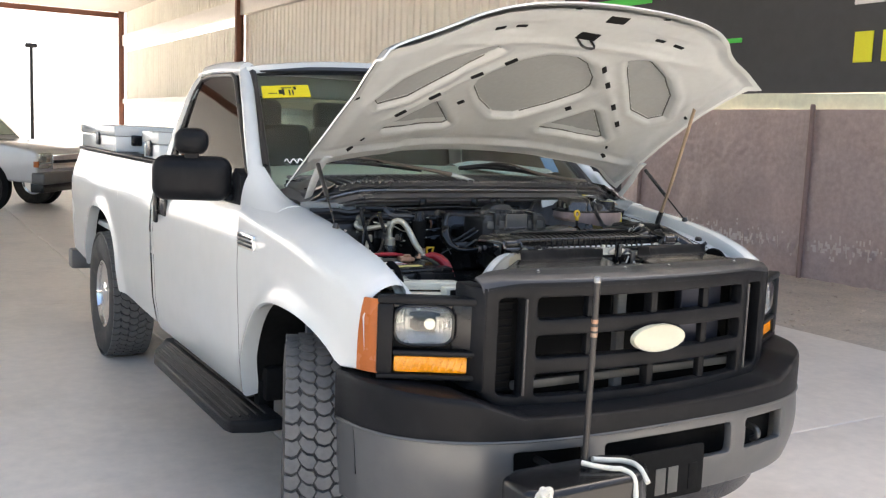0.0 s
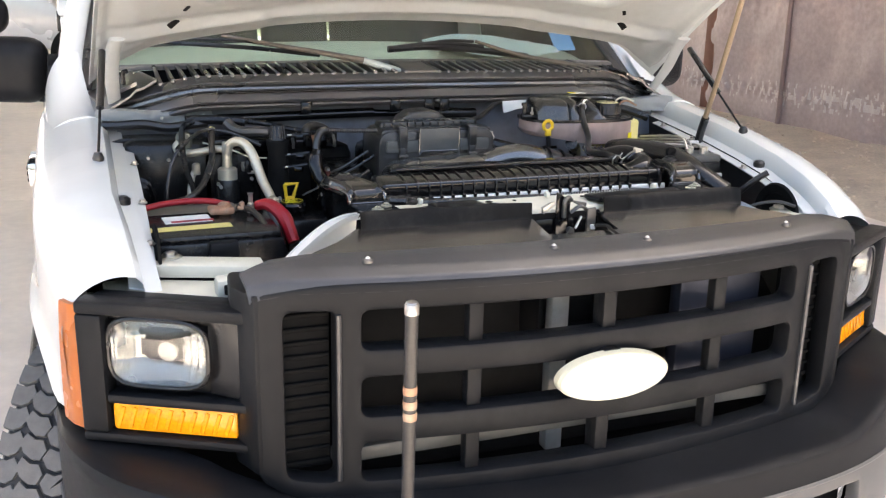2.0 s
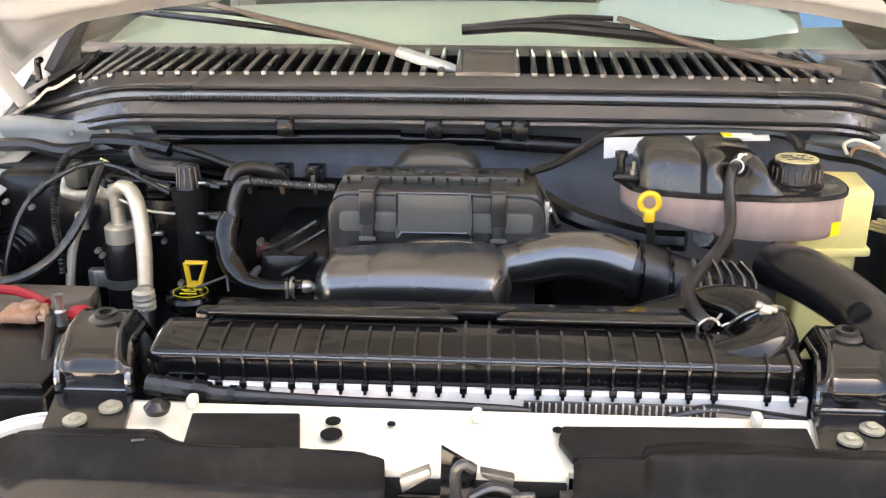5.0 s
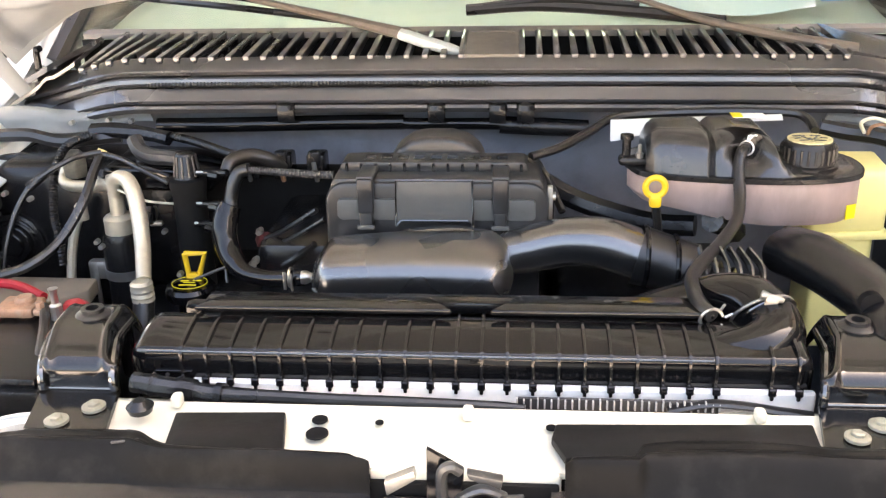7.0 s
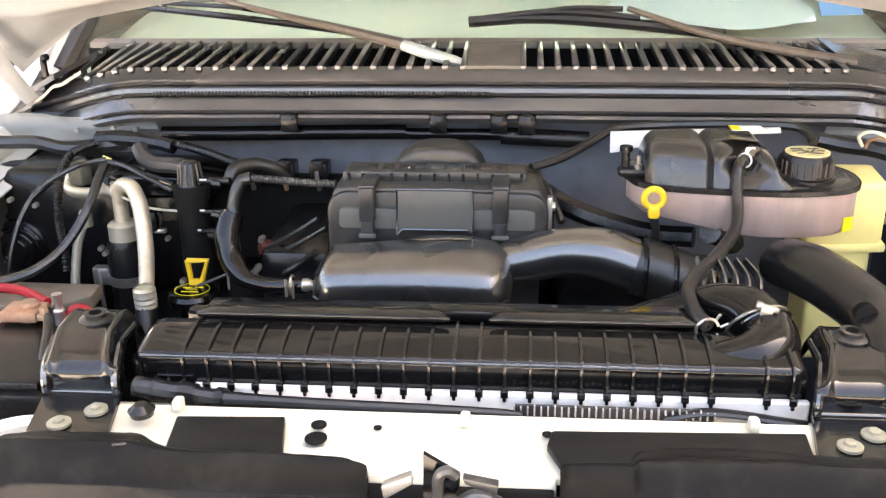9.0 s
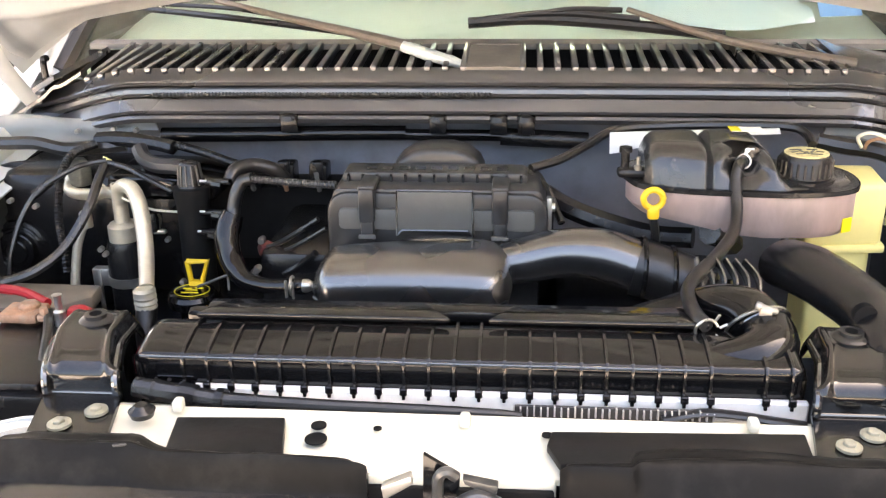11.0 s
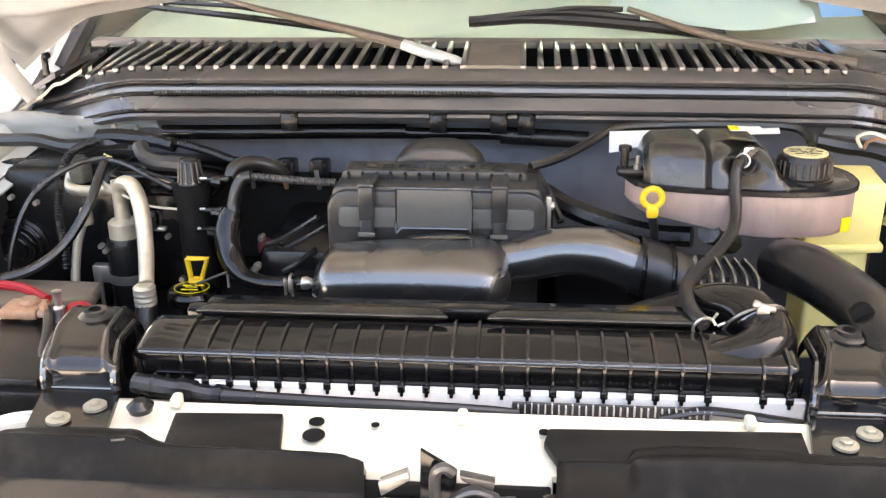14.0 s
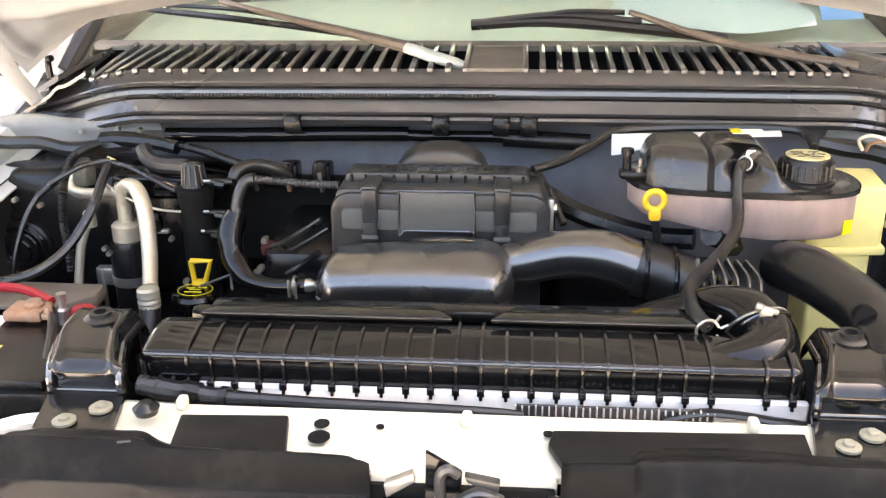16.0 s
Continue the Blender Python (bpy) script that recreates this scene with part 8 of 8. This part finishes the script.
part("wing_brace", tube([(0.70, 0.62, 1.11), (0.74, 0.58, 1.17), (0.775, 0.56, 1.20)], 0.008, 8, 4), RUBBER, truck)
part("wing_recess", lathe([(0.085, 0.0), (0.080, -0.006), (0.06, -0.004), (0.055, 0.004)], (0.765, 0.50, 1.10), "x", 28), DARK, truck)
part("wing_recess", lathe([(0.085, 0.0), (0.080, 0.006), (0.06, 0.004), (0.055, -0.004)], (-0.765, 0.50, 1.10), "x", 28), DARK, truck)
cable("wire", [(0.60, 0.50, 1.10), (0.66, 0.47, 1.14), (0.72, 0.45, 1.15), (0.76, 0.43, 1.14)], 0.004)
part("horn", lathe([(0.012, -0.06), (0.02, -0.03), (0.05, 0.0), (0.052, 0.004)], (0.80, 0.74, 1.06), "y", 20), RED, truck)
part("rubber_stop", lathe([(0.016, 0), (0.016, 0.012), (0.010, 0.018)], (0.815, 0.645, fender_top(0.645) - 0.05), "z", 14), RUBBER, truck)
part("rubber_stop", lathe([(0.016, 0), (0.016, 0.012), (0.010, 0.018)], (-0.815, 0.645, fender_top(0.645) - 0.05), "z", 14), RUBBER, truck)

# hood hinges, gas struts, wooden prop
for s in (-1, 1):
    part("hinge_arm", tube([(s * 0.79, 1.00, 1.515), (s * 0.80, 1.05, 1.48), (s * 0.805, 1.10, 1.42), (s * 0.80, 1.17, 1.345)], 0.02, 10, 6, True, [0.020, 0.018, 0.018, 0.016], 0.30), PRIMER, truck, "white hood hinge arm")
    st0, st1 = Vector((s * 0.825, 1.02, 1.485)), Vector((s * 0.855, 0.775, 1.275))
    g = part("gas_strut", tube([st0, st0.lerp(st1, 0.55)], 0.0085, 12, 1), RUBBER, truck, "black gas strut")
    part("strut_rod", tube([st0.lerp(st1, 0.55), st1], 0.0032, 10, 1), PLASTIC, g)
    part("strut_ball", lathe([(0.010, -0.012), (0.013, 0.0), (0.008, 0.012)], st1, "z", 10), RUBBER, g)
prop = thing("prop_stick", (0.775, 0.87, 1.15), "long tan wooden stick propping the hood open", "stick")
part("stick", tube([(0.775, 0.895, 1.14), (0.78, 0.87, 1.25), (0.762, 0.77, 1.47), (0.745, 0.665, 1.735), (0.742, 0.655, 1.76)], 0.0075, 10, 6), WOOD, prop)
part("dark_foot", tube([(0.7755, 0.896, 1.135), (0.7805, 0.869, 1.254), (0.776, 0.845, 1.305)], 0.0115, 10, 4), RUBBER, prop)

# papers behind the windshield
paper = solo("paper_sheet", moved(sheet(lambda u, v: (u * 0.20, v * 0.17, 0.012 * math.sin(3 * u + 2 * v) * (0.4 + abs(u))), span(-1, 1, 12), span(-1, 1, 10), (0, 0, 0.001)), pose(0.45, 1.66, 1.452, 7, 0, -8)), PAPER, "white paper sheet lying on the dashboard", "paper")
tag = solo("paper_tag", moved(box(-0.045, 0.045, -0.001, 0.001, -0.045, 0.045, 0.0005, 1), pose(0.70, 1.60, 1.475, -38, 0, 12)), BLUEPAPER, "light blue paper tag behind the windshield", "paper")

# ---- loose things ----
for y0, y1, x0, x1, zt in ((4.15, 5.38, -0.935, -0.45, 1.578), (2.99, 3.36, -0.935, -0.45, 1.56)):
    tb = thing("tool_box", ((x0 + x1) / 2, (y0 + y1) / 2, 0.9), "white steel tool box resting on the truck bed rail", "tool box", "tool boxes")
    part("body", join(box(x0, x1, y0, y1, 1.406, zt - 0.07, 0.01), box(x0 + 0.15, x1, y0 + 0.01, y1 - 0.01, 0.90, 1.42, 0.01)), WHITE, tb)
    lid = part("lid", box(x0 - 0.008, x1 + 0.008, y0 - 0.008, y1 + 0.008, zt - 0.068, zt, 0.012), WHITE, tb)
    part("latch", box(x0 - 0.016, x0, y0 + 0.40 * (y1 - y0), y0 + 0.40 * (y1 - y0) + 0.09, zt - 0.14, zt - 0.05, 0.006), PLASTIC, tb, "black latch")
    part("latch", box(x0 + 0.1, x0 + 0.17, y0 - 0.016, y0, zt - 0.13, zt - 0.06, 0.006), PLASTIC, tb, "black latch")

# steel rod on a black block with rope, in front of the bumper
stand = thing("marker_post", (-0.48, -0.224, 0), "steel rod standing in a black block with white rope", "post")
part("rod", tube([(-0.4755, -0.224, 1.23), (-0.4785, -0.224, 0.95), (-0.483, -0.224, 0.62)], 0.0095, 14, 4), mat("worn_steel_rod", (0.045, 0.043, 0.042), 0.4, 0.5, vary=0.3, scale=30), stand)
part("rod_tip", lathe([(0.0105, 1.214), (0.0105, 1.228), (0.008, 1.232)], (-0.4755, -0.224, 0), "z", 16), mat("bright_rod_tip", (0.42, 0.41, 0.39), 0.3, 0.9, vary=0.3, scale=40), stand)
for k, z in enumerate((1.06, 1.078, 1.10)):
    part("worn_band", lathe([(0.0103, z - 0.006), (0.0106, z), (0.0103, z + 0.006)], (-0.4768, -0.224, 0), "z", 14), COPPER, stand)
part("block", bevelled(prism([(-0.75, -0.30), (-0.68, -0.34), (-0.36, -0.34), (-0.27, -0.27), (-0.27, -0.18), (-0.36, -0.14), (-0.68, -0.14), (-0.75, -0.18)], "z", 0.0, 0.66), 0.02, 3), PLASTIC, stand, "black moulded block")
part("rope", tube([(-0.50, -0.23, 0.680), (-0.47, -0.26, 0.675), (-0.43, -0.285, 0.670), (-0.40, -0.30, 0.667), (-0.385, -0.335, 0.645), (-0.385, -0.35, 0.54)], 0.008, 10, 8), ROPE, stand)
part("rope", tube([(-0.45, -0.22, 0.680), (-0.40, -0.23, 0.673), (-0.35, -0.25, 0.669), (-0.34, -0.30, 0.667), (-0.345, -0.35, 0.635)], 0.008, 10, 8), ROPE, stand)
knot = [(-0.715 + 0.018 * math.cos(k * 1.9), -0.345 + 0.012 * math.sin(k * 2.7), 0.645 + 0.03 * math.sin(k * 1.3)) for k in range(14)]
part("rope_knot", tube(knot, 0.009, 8, 5), ROPE, stand)

# second pickup, silver-white, parked across behind
def other_truck():
    m = pose(0.43, 15.2, 0, 0, 0, 55.0)
    t2 = thing("pickup_truck", (0.43, 15.2, 0), "silver-white pickup parked in the shade behind", "pickup truck")
    silver = mat("silver_paint", (0.62, 0.63, 0.64), 0.3, 0.3, vary=0.04, scale=2, coat=0.5)
    # local frame: nose to -y at y = 0
    def q(g):
        return moved(g, m)
    prof = [(0.0, 0.62), (-0.02, 0.98), (0.06, 1.06), (0.5, 1.13), (1.25, 1.19), (1.9, 1.80), (3.1, 1.84), (3.35, 1.28), (5.4, 1.28), (5.42, 0.6)]
    body = part("body", q(bevelled(prism(prof[:5] + [(1.3, 0.55), (0.1, 0.5)], "x", -0.95, 0.95), 0.05, 3)), silver, t2)
    part("cab", q(bevelled(prism([(1.25, 0.5), (1.25, 1.19), (1.9, 1.80), (3.1, 1.84), (3.35, 1.28), (3.35, 0.5)], "x", -0.9, 0.9), 0.06, 3)), silver, t2)
    part("bed", q(box(-0.95, 0.95, 3.35, 5.4, 0.55, 1.28, 0.03)), silver, t2)
    part("windshield", q(([(-0.72, 1.29, 1.24), (0.72, 1.29, 1.24), (0.62, 1.86, 1.77), (-0.62, 1.86, 1.77), (-0.72, 1.27, 1.25), (0.72, 1.27, 1.25), (0.62, 1.84, 1.78), (-0.62, 1.84, 1.78)], [(3, 2, 1, 0), (4, 5, 6, 7), (0, 1, 5, 4), (1, 2, 6, 5), (2, 3, 7, 6), (3, 0, 4, 7)])), GLASS, t2)
    part("grille", q(box(-0.5, 0.5, -0.05, 0.02, 0.72, 0.97, 0.015)), CHROME, t2, "chrome grille")
    part("grille_bar", q(box(-0.5, 0.5, -0.07, -0.04, 0.82, 0.87, 0.008)), TRIM, t2)
    part("bumper", q(box(-0.97, 0.97, -0.14, 0.10, 0.48, 0.68, 0.04, 3)), BUMPER, t2, "painted bumper")
    part("air_dam", q(box(-0.9, 0.9, -0.08, 0.15, 0.34, 0.50, 0.02)), PLASTIC, t2)
    for s in (-1, 1):
        part("headlamp", q(box(s * 0.72 - 0.20, s * 0.72 + 0.20, -0.045, 0.05, 0.84, 0.99, 0.015)), LENS, t2)
        part("turn_lamp", q(box(s * 0.72 - 0.20, s * 0.72 + 0.20, -0.045, 0.05, 0.74, 0.82, 0.012)), LENS, t2)
        part("side_marker", q(box(s * 0.935 - 0.02, s * 0.935 + 0.025, -0.02, 0.06, 0.76, 0.86, 0.01)), ORANGE, t2)
        for y in (0.95, 4.4):
            w = part("wheel", q(lathe([(0.37, -0.12), (0.38, -0.08), (0.38, 0.08), (0.37, 0.12)], (s * 0.84, y, 0.38), "x", 36)), TYRE, t2)
            part("rim", q(lathe([(0.21, -0.125), (0.20, -0.13), (0.03, -0.10), (0.03, 0.10), (0.20, 0.13), (0.21, 0.125)], (s * 0.84, y, 0.38), "x", 24)), CHROME, w)
            part("arch", q(lathe([(0.46, -0.06), (0.46, 0.06)], (s * 0.90, y, 0.42), "x", 36)), DARK, t2)


other_truck()
